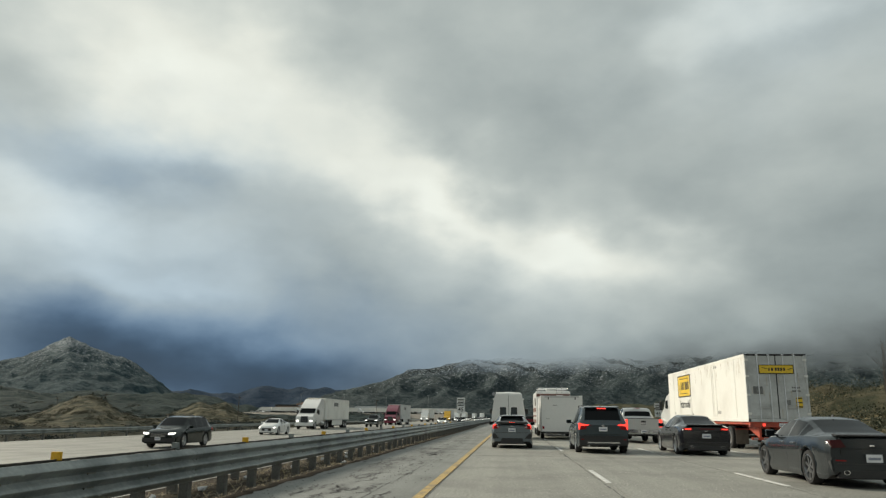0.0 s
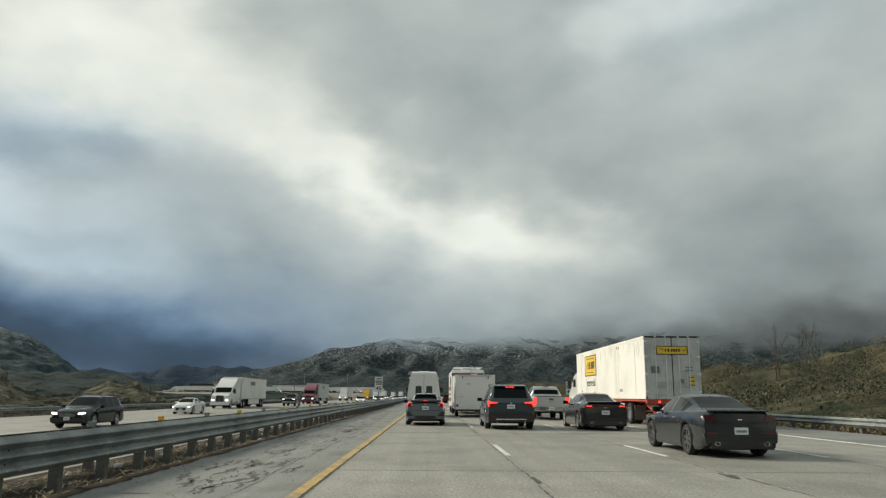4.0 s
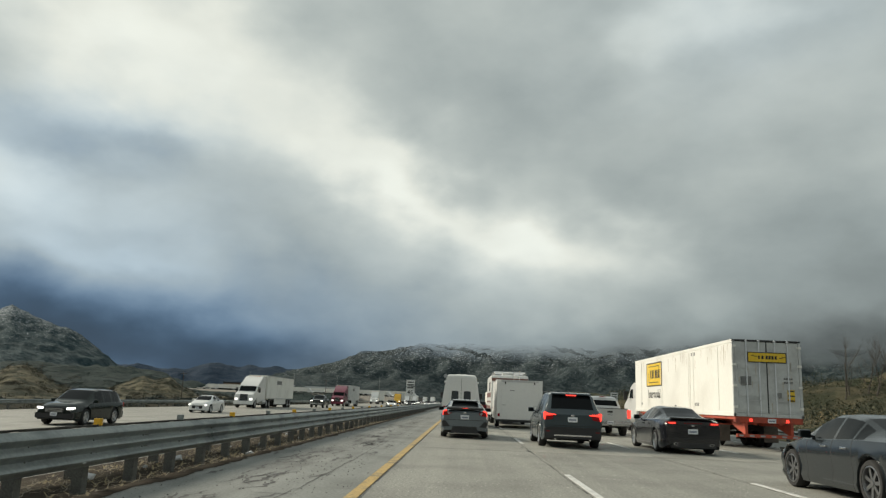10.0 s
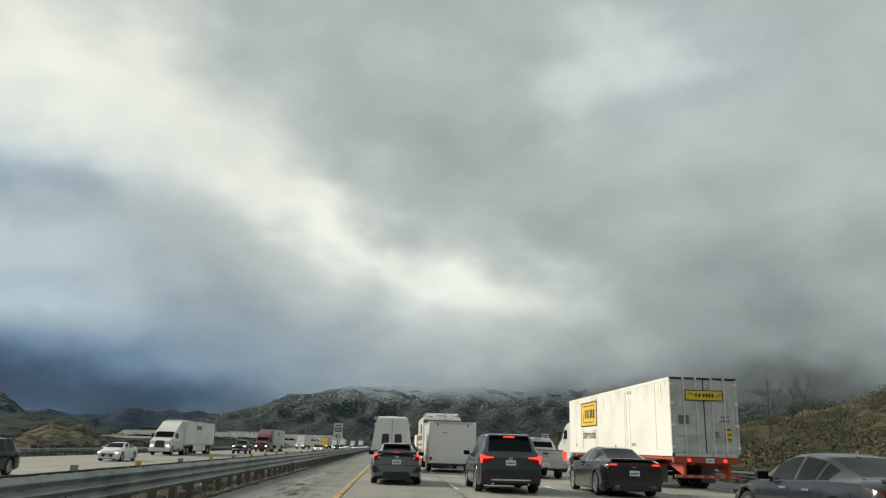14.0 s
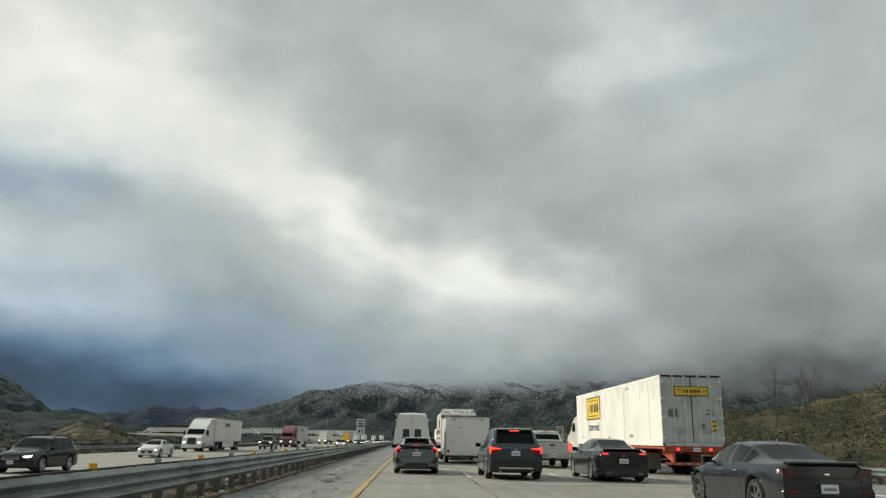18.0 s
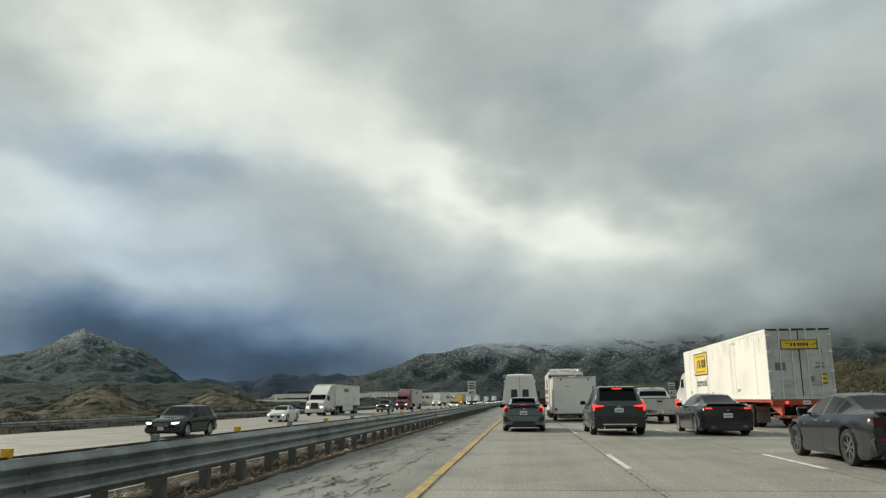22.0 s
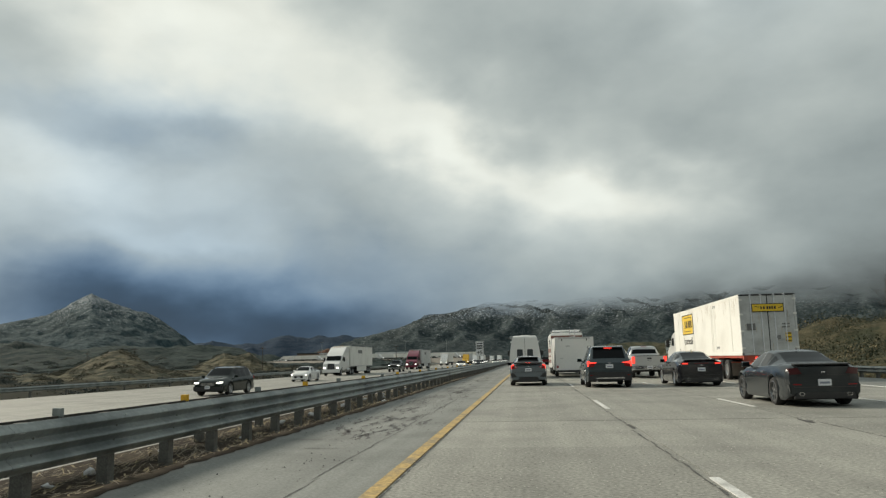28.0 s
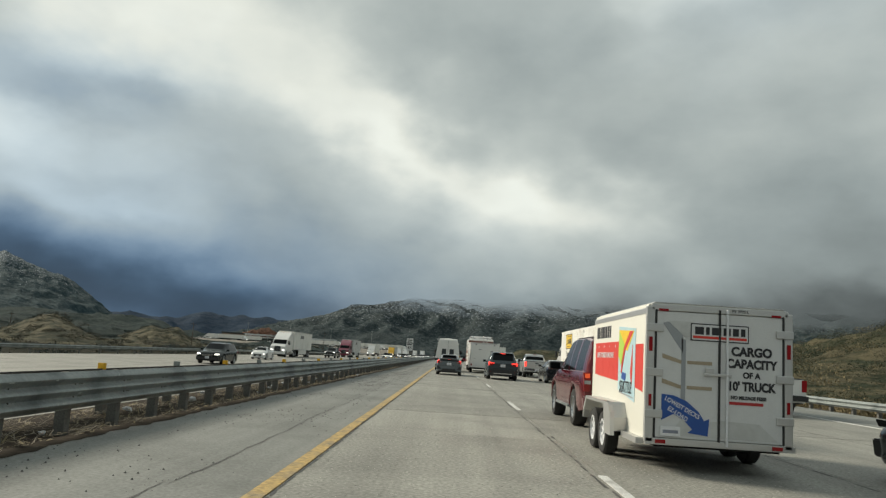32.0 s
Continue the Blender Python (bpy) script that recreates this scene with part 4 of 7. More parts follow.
def lathe_pipe(x, y, z, r):
    bm = lathe([(r, 0.0), (r, 0.22), (r * 0.82, 0.22), (r * 0.82, 0.0), (r, 0.0)], 16)
    for v in bm.verts:
        v.co = (x + v.co.y * 1.4, y + v.co.x, z + v.co.z)
    return bm


def pickup(name, label, colour, braking=False):
    ob = thing(name, label, "pickup truck")
    s = dict(L=5.85, W=2.02, zb=0.36, wheel_r=0.42, axles=(1.28, 4.83), tuck=0.015, gap=0.10,
             top=((0, 1.30), (1.78, 1.31), (1.86, 1.34), (1.93, 1.80), (2.2, 1.90), (3.0, 1.91), (3.4, 1.86), (4.15, 1.36), (5.2, 1.27), (5.7, 1.18), (5.85, 1.0)),
             belt=((0, 1.26), (1.85, 1.27), (1.95, 1.27), (4.1, 1.24), (5.85, 0.95)), plan=((0, -0.03), (0.1, 0), (5.2, 0), (5.6, -0.05), (5.85, -0.14)),
             crown=((0, 0.88), (1.8, 0.88), (2.0, 0.72), (3.4, 0.71), (4.1, 0.82), (5.85, 0.78)), rear_glass=(1.855, 1.935), front_glass=(3.32, 4.15),
             windows=((2.05, 2.75), (2.85, 3.65)), doors=(1.80, 2.00, 2.80, 3.85), sill=((0, 0.12), (0.5, 0.06), (1.8, 0.0), (5.85, 0.05)))
    shell(ob, s, colour)
    road_wheels(ob, s, M["rim_dark"], 6, 0.62, 0.27)
    part("tailgate", prism([(-0.80, 0.72), (-0.82, 1.285), (0.82, 1.285), (0.80, 0.72)], -0.03, 0.03, 0.012), colour, ob)
    part("tailgate_cap", box(-0.83, 0.83, -0.04, 0.05, 1.285, 1.315, 0.008), M["trim"], ob)
    part("tailgate_handle", prism([(-0.14, 1.10), (-0.12, 1.19), (0.12, 1.19), (0.14, 1.10)], -0.045, -0.02, 0.006), M["trim"], ob, "black tailgate handle")
    part("badge", prism([(-0.13, 0.985), (-0.13, 1.02), (0.13, 1.02), (0.13, 0.985)], -0.042, -0.025, 0.004), M["chrome"], ob)
    part("bed_liner", box(-0.80, 0.80, 0.10, 1.74, 1.312, 1.318), M["trim"], ob, "dark bed cover")
    pair("tail_light", [(0.83, 0.86), (0.99, 0.86), (1.0, 1.25), (0.83, 1.26)], -0.035, 0.10, M["brake"] if braking else M["tail"], ob, "tall red tail light", 0.01)
    part("rear_bumper", prism([(-1.0, 0.54), (-1.0, 0.72), (-0.5, 0.74), (-0.45, 0.70), (0.45, 0.70), (0.5, 0.74), (1.0, 0.72), (1.0, 0.54)], -0.15, 0.06, 0.015), M["chrome"] if "silver" in label else M["trim"], ob, "stepped rear bumper")
    part("hitch", box(-0.06, 0.06, -0.2, 0.1, 0.42, 0.53, 0.01), M["trim"], ob)
    plate_with_bars(ob, 0, -0.152, 0.63)
    part("high_brake_light", box(-0.16, 0.16, 1.93, 1.99, 1.855, 1.885), M["tail"], ob)
    mirrors(ob, 0.97, 3.72, 1.26, colour, 1.25)
    handles(ob, 1.0, (2.12, 2.95), 1.10, colour)
    part("mud_flap", box(-0.98, -0.72, 0.80, 0.82, 0.30, 0.62), M["trim"], ob)
    part("mud_flap", box(0.72, 0.98, 0.80, 0.82, 0.30, 0.62), M["trim"], ob)
    pair("headlight", [(0.55, 0.95), (0.93, 0.98), (0.92, 1.12), (0.58, 1.10)], 5.6, 5.83, LAMP["head"], ob, "lit headlight", 0.01)
    part("grille", prism([(-0.5, 0.8), (-0.55, 1.12), (0.55, 1.12), (0.5, 0.8)], 5.75, 5.88, 0.01), M["trim"], ob)
    part("front_bumper", prism([(-0.92, 0.5), (-0.95, 0.75), (0.95, 0.75), (0.92, 0.5)], 5.72, 5.92, 0.02), M["chrome"], ob)
    for sd in (-1, 1):
        part("frame_rail", box(sd * 0.38, sd * 0.48, 0.1, 5.5, 0.36, 0.46), M["under"], ob)
    part("rear_axle", rod((-0.8, 1.28, 0.42), (0.8, 1.28, 0.42), 0.07), M["under"], ob)
    return ob


def large_red_suv():
    ob = thing("large_suv", "dark red full-size SUV towing a rental trailer", "car")
    s = dict(L=5.13, W=2.0, zb=0.33, wheel_r=0.395, axles=(1.15, 4.10), tuck=0.012, gap=0.085,
             top=((0, 1.10), (0.03, 1.20), (0.16, 1.75), (0.3, 1.88), (1.0, 1.945), (2.4, 1.95), (3.0, 1.88), (3.75, 1.33), (3.9, 1.27), (4.7, 1.16), (5.0, 1.05), (5.13, 0.85)),
             belt=((0, 1.05), (0.05, 1.16), (0.3, 1.19), (3.7, 1.17), (5.13, 0.8)), plan=((0, -0.07), (0.1, -0.02), (0.3, 0), (4.6, 0), (4.95, -0.06), (5.13, -0.16)),
             crown=((0, 0.86), (0.2, 0.78), (1.0, 0.75), (3.0, 0.74), (3.7, 0.82), (5.13, 0.78)), rear_glass=(0.035, 0.26), front_glass=(2.95, 3.74),
             windows=((0.42, 1.32), (1.46, 2.18), (2.28, 3.12)), doors=(1.38, 2.22, 3.35), sill=((0, 0.10), (0.4, 0.04), (0.8, 0.0), (5.13, 0.05)))
    shell(ob, s, PAINT["red"])
    road_wheels(ob, s, M["rim"], 6, 0.60, 0.27)
    pair("tail_light", [(0.84, 0.78), (0.955, 0.78), (0.965, 1.16), (0.825, 1.17)], -0.02, 0.14, M["tail"], ob, "tall red tail light", 0.008)
    pair("tail_lamp", [(0.85, 1.05), (0.945, 1.05), (0.945, 1.14), (0.845, 1.145)], -0.028, -0.01, M["glow"], ob, "amber-red upper lamp")
    pair("reversing_light", [(0.825, 0.93), (0.955, 0.93), (0.955, 1.0), (0.825, 1.0)], -0.027, -0.01, M["lens"], ob)
    part("rear_bumper", prism([(-0.97, 0.42), (-0.98, 0.68), (-0.9, 0.71), (0.9, 0.71), (0.98, 0.68), (0.97, 0.42)], -0.14, 0.12, 0.03), PAINT["red"], ob)
    pair("bumper_reflector", [(0.76, 0.60), (0.90, 0.60), (0.90, 0.645), (0.76, 0.645)], -0.147, -0.13, M["lens"], ob)
    part("bumper_step", box(-0.72, 0.72, -0.145, 0.02, 0.705, 0.725, 0.005), M["trim"], ob)
    part("lift_bar", box(-0.38, 0.38, -0.045, 0.0, 0.985, 1.065, 0.012), PAINT["red"], ob)
    part("badge", prism([(-0.11, 1.0), (-0.11, 1.035), (0.11, 1.035), (0.11, 1.0)], -0.055, -0.04, 0.004), M["chrome"], ob)
    for i in range(5):
        part("boot_letter", box(-0.72 + i * 0.075, -0.675 + i * 0.075, -0.008, 0.004, 0.80, 0.835), M["chrome"], ob)
    part("high_brake_light", box(-0.25, 0.25, 0.17, 0.21, 1.79, 1.815), M["brake"], ob, "lit high brake light")
    plate_with_bars(ob, 0, -0.012, 0.87)
    for sd in (-1, 1):
        part("roof_rail", slab_side([(0.6, 1.86), (0.74, 1.935), (2.5, 1.935), (2.7, 1.84), (2.5, 1.912), (0.74, 1.912)], sd * 0.63, sd * 0.67), M["trim"], ob, "dark roof rail")
        part("running_board", box(sd * 0.82, sd * 1.02, 1.65, 3.55, 0.36, 0.42, 0.02), M["steel"], ob, "grey running board")
    part("hitch", box(-0.05, 0.05, -0.30, 0.2, 0.40, 0.48, 0.01), M["trim"], ob)
    part("exhaust", rod((0.55, -0.05, 0.36), (0.55, 0.5, 0.38), 0.03, 12), M["trim"], ob)
    mirrors(ob, 0.96, 3.30, 1.16, M["trim"], 1.3)
    handles(ob, 0.985, (1.6, 2.45), 1.02, M["trim"])
    pair("headlight", [(0.55, 0.85), (0.9, 0.88), (0.88, 1.0), (0.58, 0.98)], 4.85, 5.10, LAMP["head"], ob, "", 0.01)
    part("grille", prism([(-0.5, 0.75), (-0.53, 1.0), (0.53, 1.0), (0.5, 0.75)], 5.0, 5.15, 0.01), M["trim"], ob)
    part("rear_axle", rod((-0.75, 1.15, 0.40), (0.75, 1.15, 0.40), 0.06), M["under"], ob)
    return ob


def place(ob, x, y, z=0.0, turn=0.0):
    ob.matrix_basis = pose(x, y, z, 0, 0, turn)
    return ob


# ---- trucks, trailers and vans ----
def wording(parent, text, size, m, col, name="lettering", squeeze=1.0, bold=0.012):
    """Flat raised lettering in the built-in font, its middle at m, read in m's xy plane."""
    cu = bpy.data.curves.new(name, "FONT")
    cu.body, cu.size, cu.align_x, cu.align_y, cu.extrude = text, size, "CENTER", "CENTER", 0.002
    cu.offset = size * bold
    tmp = bpy.data.objects.new(name, cu)
    scene.collection.objects.link(tmp)
    me = bpy.data.meshes.new_from_object(tmp)
    bpy.data.objects.remove(tmp)
    me.name = name
    me.materials.clear()
    me.materials.append(col)
    ob = new(name, me)
    ob.parent = parent
    ob.matrix_basis = m @ Matrix.Diagonal((squeeze, 1, 1, 1))
    return ob


def on_rear(x, y, z):
    """Reading plane on a face that looks back along -y."""
    return Matrix.Translation((x, y, z)) @ Euler((math.pi / 2, 0, 0)).to_matrix().to_4x4()


def on_left(x, y, z):
    """Reading plane on a face that looks to -x, text running towards the rear."""
    return Matrix.Translation((x, y, z)) @ Matrix.Rotation(-math.pi / 2, 4, "Z") @ Euler((math.pi / 2, 0, 0)).to_matrix().to_4x4()


boxwhite = mat("container_paint", (0.79, 0.78, 0.73), 0.55, var=0.025, scale=0.5, second=(0.70, 0.685, 0.635), fine=8, blend=0.4)
boxgrey = mat("container_doors", (0.56, 0.57, 0.56), 0.55, var=0.05, scale=1.2, second=(0.44, 0.445, 0.435), fine=10)
grime = mat("grime_grey", (0.22, 0.22, 0.215), 0.8, var=0.3, scale=4)
stain = mat("rust_stain", (0.46, 0.40, 0.32), 0.8, var=0.2, scale=3, second=(0.55, 0.50, 0.43))
orange = mat("chassis_orange", (0.42, 0.065, 0.03), 0.6, var=0.18, scale=3, second=(0.25, 0.05, 0.035))
signyellow = mat("sign_yellow", (0.78, 0.52, 0.03), 0.5, var=0.06)
black = mat("black_paint_flat", (0.02, 0.02, 0.02), 0.6)
flap = mat("mud_flap_rubber", (0.14, 0.12, 0.10), 0.9, var=0.2)
alu = mat("brushed_aluminium", (0.55, 0.55, 0.54), 0.38, 0.7, var=0.03, scale=4)
vanwhite = mat("van_white", (0.74, 0.74, 0.72), 0.4, var=0.03, coat=0.3)


def container_truck():
    """A 53-foot container with locking bars on an orange chassis behind a white day cab."""
    c = thing("freight_container", "dirty white freight container with yellow sign panels", "container")
    W, L, Z0, H = 2.59, 16.15, 1.22, 2.90
    Z1 = Z0 + H
    # left and right walls with shallow flutes
    for sd in (-1, 1):
        bm = box(sd * (W / 2 - 0.05), sd * W / 2, 0.06, L - 0.06, Z0 + 0.14, Z1 - 0.12)
        p = part("side_wall", bm, boxwhite, c)
        for yy in (1.6, 4.85, 5.35, 5.6, 10.1, 10.4, 13.0, 14.6):
            part("wall_flute", box(sd * (W / 2 - 0.001), sd * (W / 2 + 0.014), yy, yy + 0.05, Z0 + 0.22, Z1 - 0.2, 0.005), boxwhite, p)
        for z0, z1 in ((Z0, Z0 + 0.15), (Z1 - 0.13, Z1)):
            part("rail", box(sd * (W / 2 - 0.08), sd * (W / 2 + 0.012), 0.0, L, z0, z1, 0.01), boxwhite, c)
        if sd < 0:
            for yy, zz, n in ((4.2, Z0 + 0.35, 3), (14.4, Z0 + 0.35, 2), (4.6, Z1 - 0.35, 3)):
                for i in range(n):
                    part("small_marking", box(-W / 2 - 0.004, -W / 2, yy + i * 0.2, yy + i * 0.2 + 0.13, zz, zz + 0.14), grime, p)
            sz0, sz1, sy0, sy1 = Z1 - 1.50, Z1 - 0.36, 10.3, 13.3
            sign = part("side_sign", box(-W / 2 - 0.012, -W / 2 + 0.002, sy0, sy1, sz0, sz1), signyellow, c, "yellow logo panel")
            for a, b, z0, z1 in ((sy0 - 0.08, sy1 + 0.08, sz1, sz1 + 0.06), (sy0 - 0.08, sy1 + 0.08, sz0 - 0.06, sz0), (sy0 - 0.08, sy0, sz0, sz1), (sy1, sy1 + 0.08, sz0, sz1)):
                part("sign_border", box(-W / 2 - 0.018, -W / 2, a, b, z0, z1), black, sign)
            for k, wd in enumerate((0.16, 0.24, 0.10, 0.26, 0.22, 0.28)):
                part("logo_shape", box(-W / 2 - 0.017, -W / 2, 12.55 - k * 0.33 - wd, 12.55 - k * 0.33, sz0 + 0.36, sz0 + 0.80), black, sign)
            for a, b, z in ((10.7, 12.9, sz1 - 0.16), (10.9, 12.9, sz0 + 0.13), (12.85, 12.9, sz0 + 0.16), (10.7, 10.75, sz0 + 0.5)):
                part("logo_stripe", box(-W / 2 - 0.017, -W / 2, a, b, z, z + (0.04 if b - a > 1 else 0.5)), black, sign)
            wording(sign, "Intermodal", 0.62, on_left(-W / 2 - 0.004, 11.8, Z1 - 1.98), black, squeeze=0.92)
    mark = random.Random(12)
    for i in range(34):
        yy, zz, h = mark.uniform(0.3, L - 0.4), Z1 - 0.14 - 0.5 * mark.random() ** 3, mark.uniform(0.08, 0.75)
        w = mark.uniform(0.008, 0.03)
        part("rust_streak", slab_side([(yy - w, zz), (yy + w, zz), (yy + w * 0.3, zz - h), (yy - w * 0.2, zz - h)], -W / 2 - 0.003, -W / 2), stain, c)
    for i in range(16):
        xx, zz, h = mark.uniform(-W / 2 + 0.15, W / 2 - 0.2), Z0 + mark.uniform(0.5, 2.5), mark.uniform(0.1, 0.5)
        part("rust_streak", prism([(xx, zz), (xx + 0.03, zz), (xx + 0.018, zz - h), (xx + 0.008, zz - h)], -0.0405, -0.0365), stain, c)
    part("roof", box(-W / 2 + 0.02, W / 2 - 0.02, 0.03, L - 0.03, Z1 - 0.06, Z1 - 0.012), boxwhite, c)
    part("floor", box(-W / 2 + 0.03, W / 2 - 0.03, 0.05, L - 0.05, Z0 + 0.02, Z0 + 0.12), M["under"], c)
    part("front_wall", box(-W / 2, W / 2, L - 0.05, L, Z0, Z1, 0.01), boxwhite, c)
    # rear frame and doors
    for x0, x1, z0, z1 in ((-W / 2, -W / 2 + 0.09, Z0, Z1), (W / 2 - 0.09, W / 2, Z0, Z1), (-W / 2, W / 2, Z1 - 0.07, Z1), (-W / 2, W / 2, Z0, Z0 + 0.13)):
        part("door_frame", box(x0, x1, -0.03, 0.06, z0, z1, 0.008), boxgrey if z1 - z0 > 1 or z0 == Z0 else black, c)
    for sd in (-1, 1):
        d = part("door", box(sd * 0.012, sd * (W / 2 - 0.10), -0.012, 0.05, Z0 + 0.14, Z1 - 0.08, 0.006), boxgrey, c, "grey-white ribbed container door")
        for i in range(5):
            z = Z0 + 0.22 + i * 0.525
            part("door_rib", prism([(sd * 0.16, z), (sd * 0.18, z + 0.30), (sd * (W / 2 - 0.2), z + 0.30), (sd * (W / 2 - 0.18), z)] if sd > 0 else mirrored([(0.16, z), (0.18, z + 0.30), (W / 2 - 0.2, z + 0.30), (W / 2 - 0.18, z)]), -0.036, -0.01, 0.012), boxgrey, d)
        for x in (0.30, 0.78):
            bar = part("locking_bar", rod((sd * x, -0.06, Z0 + 0.03), (sd * x, -0.06, Z1 - 0.01), 0.024, 10), M["plate"], d, "pale steel locking bar")
            for z in (Z0 + 0.08, Z0 + 0.75, Z0 + 1.9, Z1 - 0.06):
                part("bar_bracket", box(sd * x - 0.05, sd * x + 0.05, -0.075, -0.03, z - 0.03, z + 0.03, 0.005), alu, bar)
        part("bar_handle", box(sd * 0.30, sd * 0.78, -0.085, -0.06, Z0 + 0.60, Z0 + 0.63), alu, d)
        for z in (Z0 + 0.3, Z0 + 1.1, Z0 + 1.9, Z0 + 2.6):
            part("hinge", box(sd * (W / 2 - 0.14), sd * (W / 2 + 0.012), -0.05, 0.0, z, z + 0.09, 0.006), boxwhite, d)
    part("door_gasket", box(-0.022, 0.022, -0.02, 0.04, Z0 + 0.14, Z1 - 0.08), black, c)
    rs = part("rear_sign", box(-0.74, 0.72, -0.085, -0.075, Z1 - 0.86, Z1 - 0.47), black, c, "yellow logo sign with black border")
    part("sign_face", box(-0.71, 0.69, -0.09, -0.084, Z1 - 0.83, Z1 - 0.50), signyellow, rs)
    for a, b in ((-0.34, -0.28), (-0.22, -0.14), (-0.06, 0.02), (0.05, 0.13), (0.16, 0.24), (0.28, 0.36)):
        part("logo_shape", box(a, b, -0.093, -0.088, Z1 - 0.73, Z1 - 0.60), black, rs)
    for x, z in ((-0.62, 0.06), (-0.5, 0.03), (0.46, -0.02), (0.55, 0.02)):
        part("logo_stripe", box(x, x + 0.12, -0.093, -0.088, Z1 - 0.67 + z, Z1 - 0.645 + z), black, rs)
    part("notice_panel", box(-1.02, -0.62, -0.046, -0.034, Z0 + 1.18, Z0 + 1.50), grime, c, "faded grey notice")
    part("warning_label", box(0.72, 0.99, -0.046, -0.034, Z0 + 0.60, Z0 + 1.05), signyellow, c, "yellow and black warning label")
    for z in (Z0 + 0.98, Z0 + 0.80, Z0 + 0.62):
        part("warning_band", box(0.73, 0.98, -0.049, -0.044, z, z + 0.05), black, c)
    part("code_patch", box(0.30, 0.50, -0.046, -0.034, Z0 + 0.72, Z0 + 0.92), grime, c)
    for z in (Z0 + 1.28, Z0 + 1.42):
        for i in range(4):
            part("serial_marking", box(0.60 + i * 0.09, 0.67 + i * 0.09, -0.046, -0.036, z, z + 0.07), grime, c)
    place(c, 11.6, 32)
    # chassis
    t = thing("container_chassis", "rusty orange container chassis trailer with mud flaps", "trailer")
    for sd in (-1, 1):
        part("main_beam", box(sd * 0.42, sd * 0.56, 0.1, 15.4, 0.92, 1.215, 0.01), orange, t)
        part("side_light_rail", box(sd * 1.16, sd * 1.24, 0.15, 15.2, 1.10, 1.215, 0.01), orange, t)
        part("bumper_upright", box(sd * 0.80, sd * 0.90, 0.0, 0.16, 0.52, 1.02, 0.01), orange, t)
        part("gusset", slab_side([(0.16, 0.54), (0.16, 0.98), (1.5, 0.98), (1.5, 0.9)], sd * 0.82, sd * 0.86), orange, t)
        part("tail_light", box(sd * 0.62, sd * 0.74, -0.035, 0.0, 1.04, 1.15, 0.01), M["brake"], t, "lit red tail light")
        part("side_marker", box(sd * 1.235, sd * 1.25, 4.0, 4.1, 1.13, 1.18), M["amber"], t)
        for y in (2.25, 5.4):
            fl = part("mud_flap", box(sd * 0.68, sd * 1.24, y - 0.012, y + 0.012, 0.22, 0.86), flap, t, "dirty tan mud flap")
        part("flap_arm", box(sd * 0.5, sd * 1.26, 2.23, 2.28, 0.86, 0.91), orange, t)
        for y in (3.2, 4.5):
            for x in (0.80, 1.12):
                wheel(t, sd * x, y, 0.51, 0.27, M["rim"], 10, 0.58)
        for y in (12.0, 13.2):
            part("landing_leg", box(sd * 0.62, sd * 0.74, y - 5.0, y - 4.88, 0.35, 1.0, 0.01), orange, t) if y < 12.5 else None
    for y in (3.2, 4.5):
        part("axle", rod((-1.1, y, 0.51), (1.1, y, 0.51), 0.065, 12), M["under"], t)
    part("rear_bolster", box(-1.26, 1.26, -0.02, 0.2, 1.0, 1.215, 0.015), orange, t, "orange rear crossmember")
    part("underride_bar", box(-1.22, 1.22, -0.04, 0.08, 0.46, 0.58, 0.012), orange, t, "orange rear bumper bar")
    for i in range(6):
        part("reflective_strip", box(-1.15 + i * 0.4, -0.98 + i * 0.4, -0.046, -0.038, 0.49, 0.55), M["lens"], t)
    for y in (5.0, 8.0, 11.0, 14.8):
        part("crossmember", box(-1.2, 1.2, y, y + 0.12, 0.98, 1.18, 0.01), orange, t)
    part("slider_box", box(-0.7, 0.7, 2.5, 5.3, 0.66, 0.92, 0.02), M["under"], t)
    plate_with_bars(t, 0.1, -0.022, 1.09)
    place(t, 11.6, 32)
    k = semi_tractor("day_cab_tractor", "white semi tractor pulling a freight container", PAINT["white"], sleeper=False)
    place(k, 11.6, 32 + 13.3)
    return c


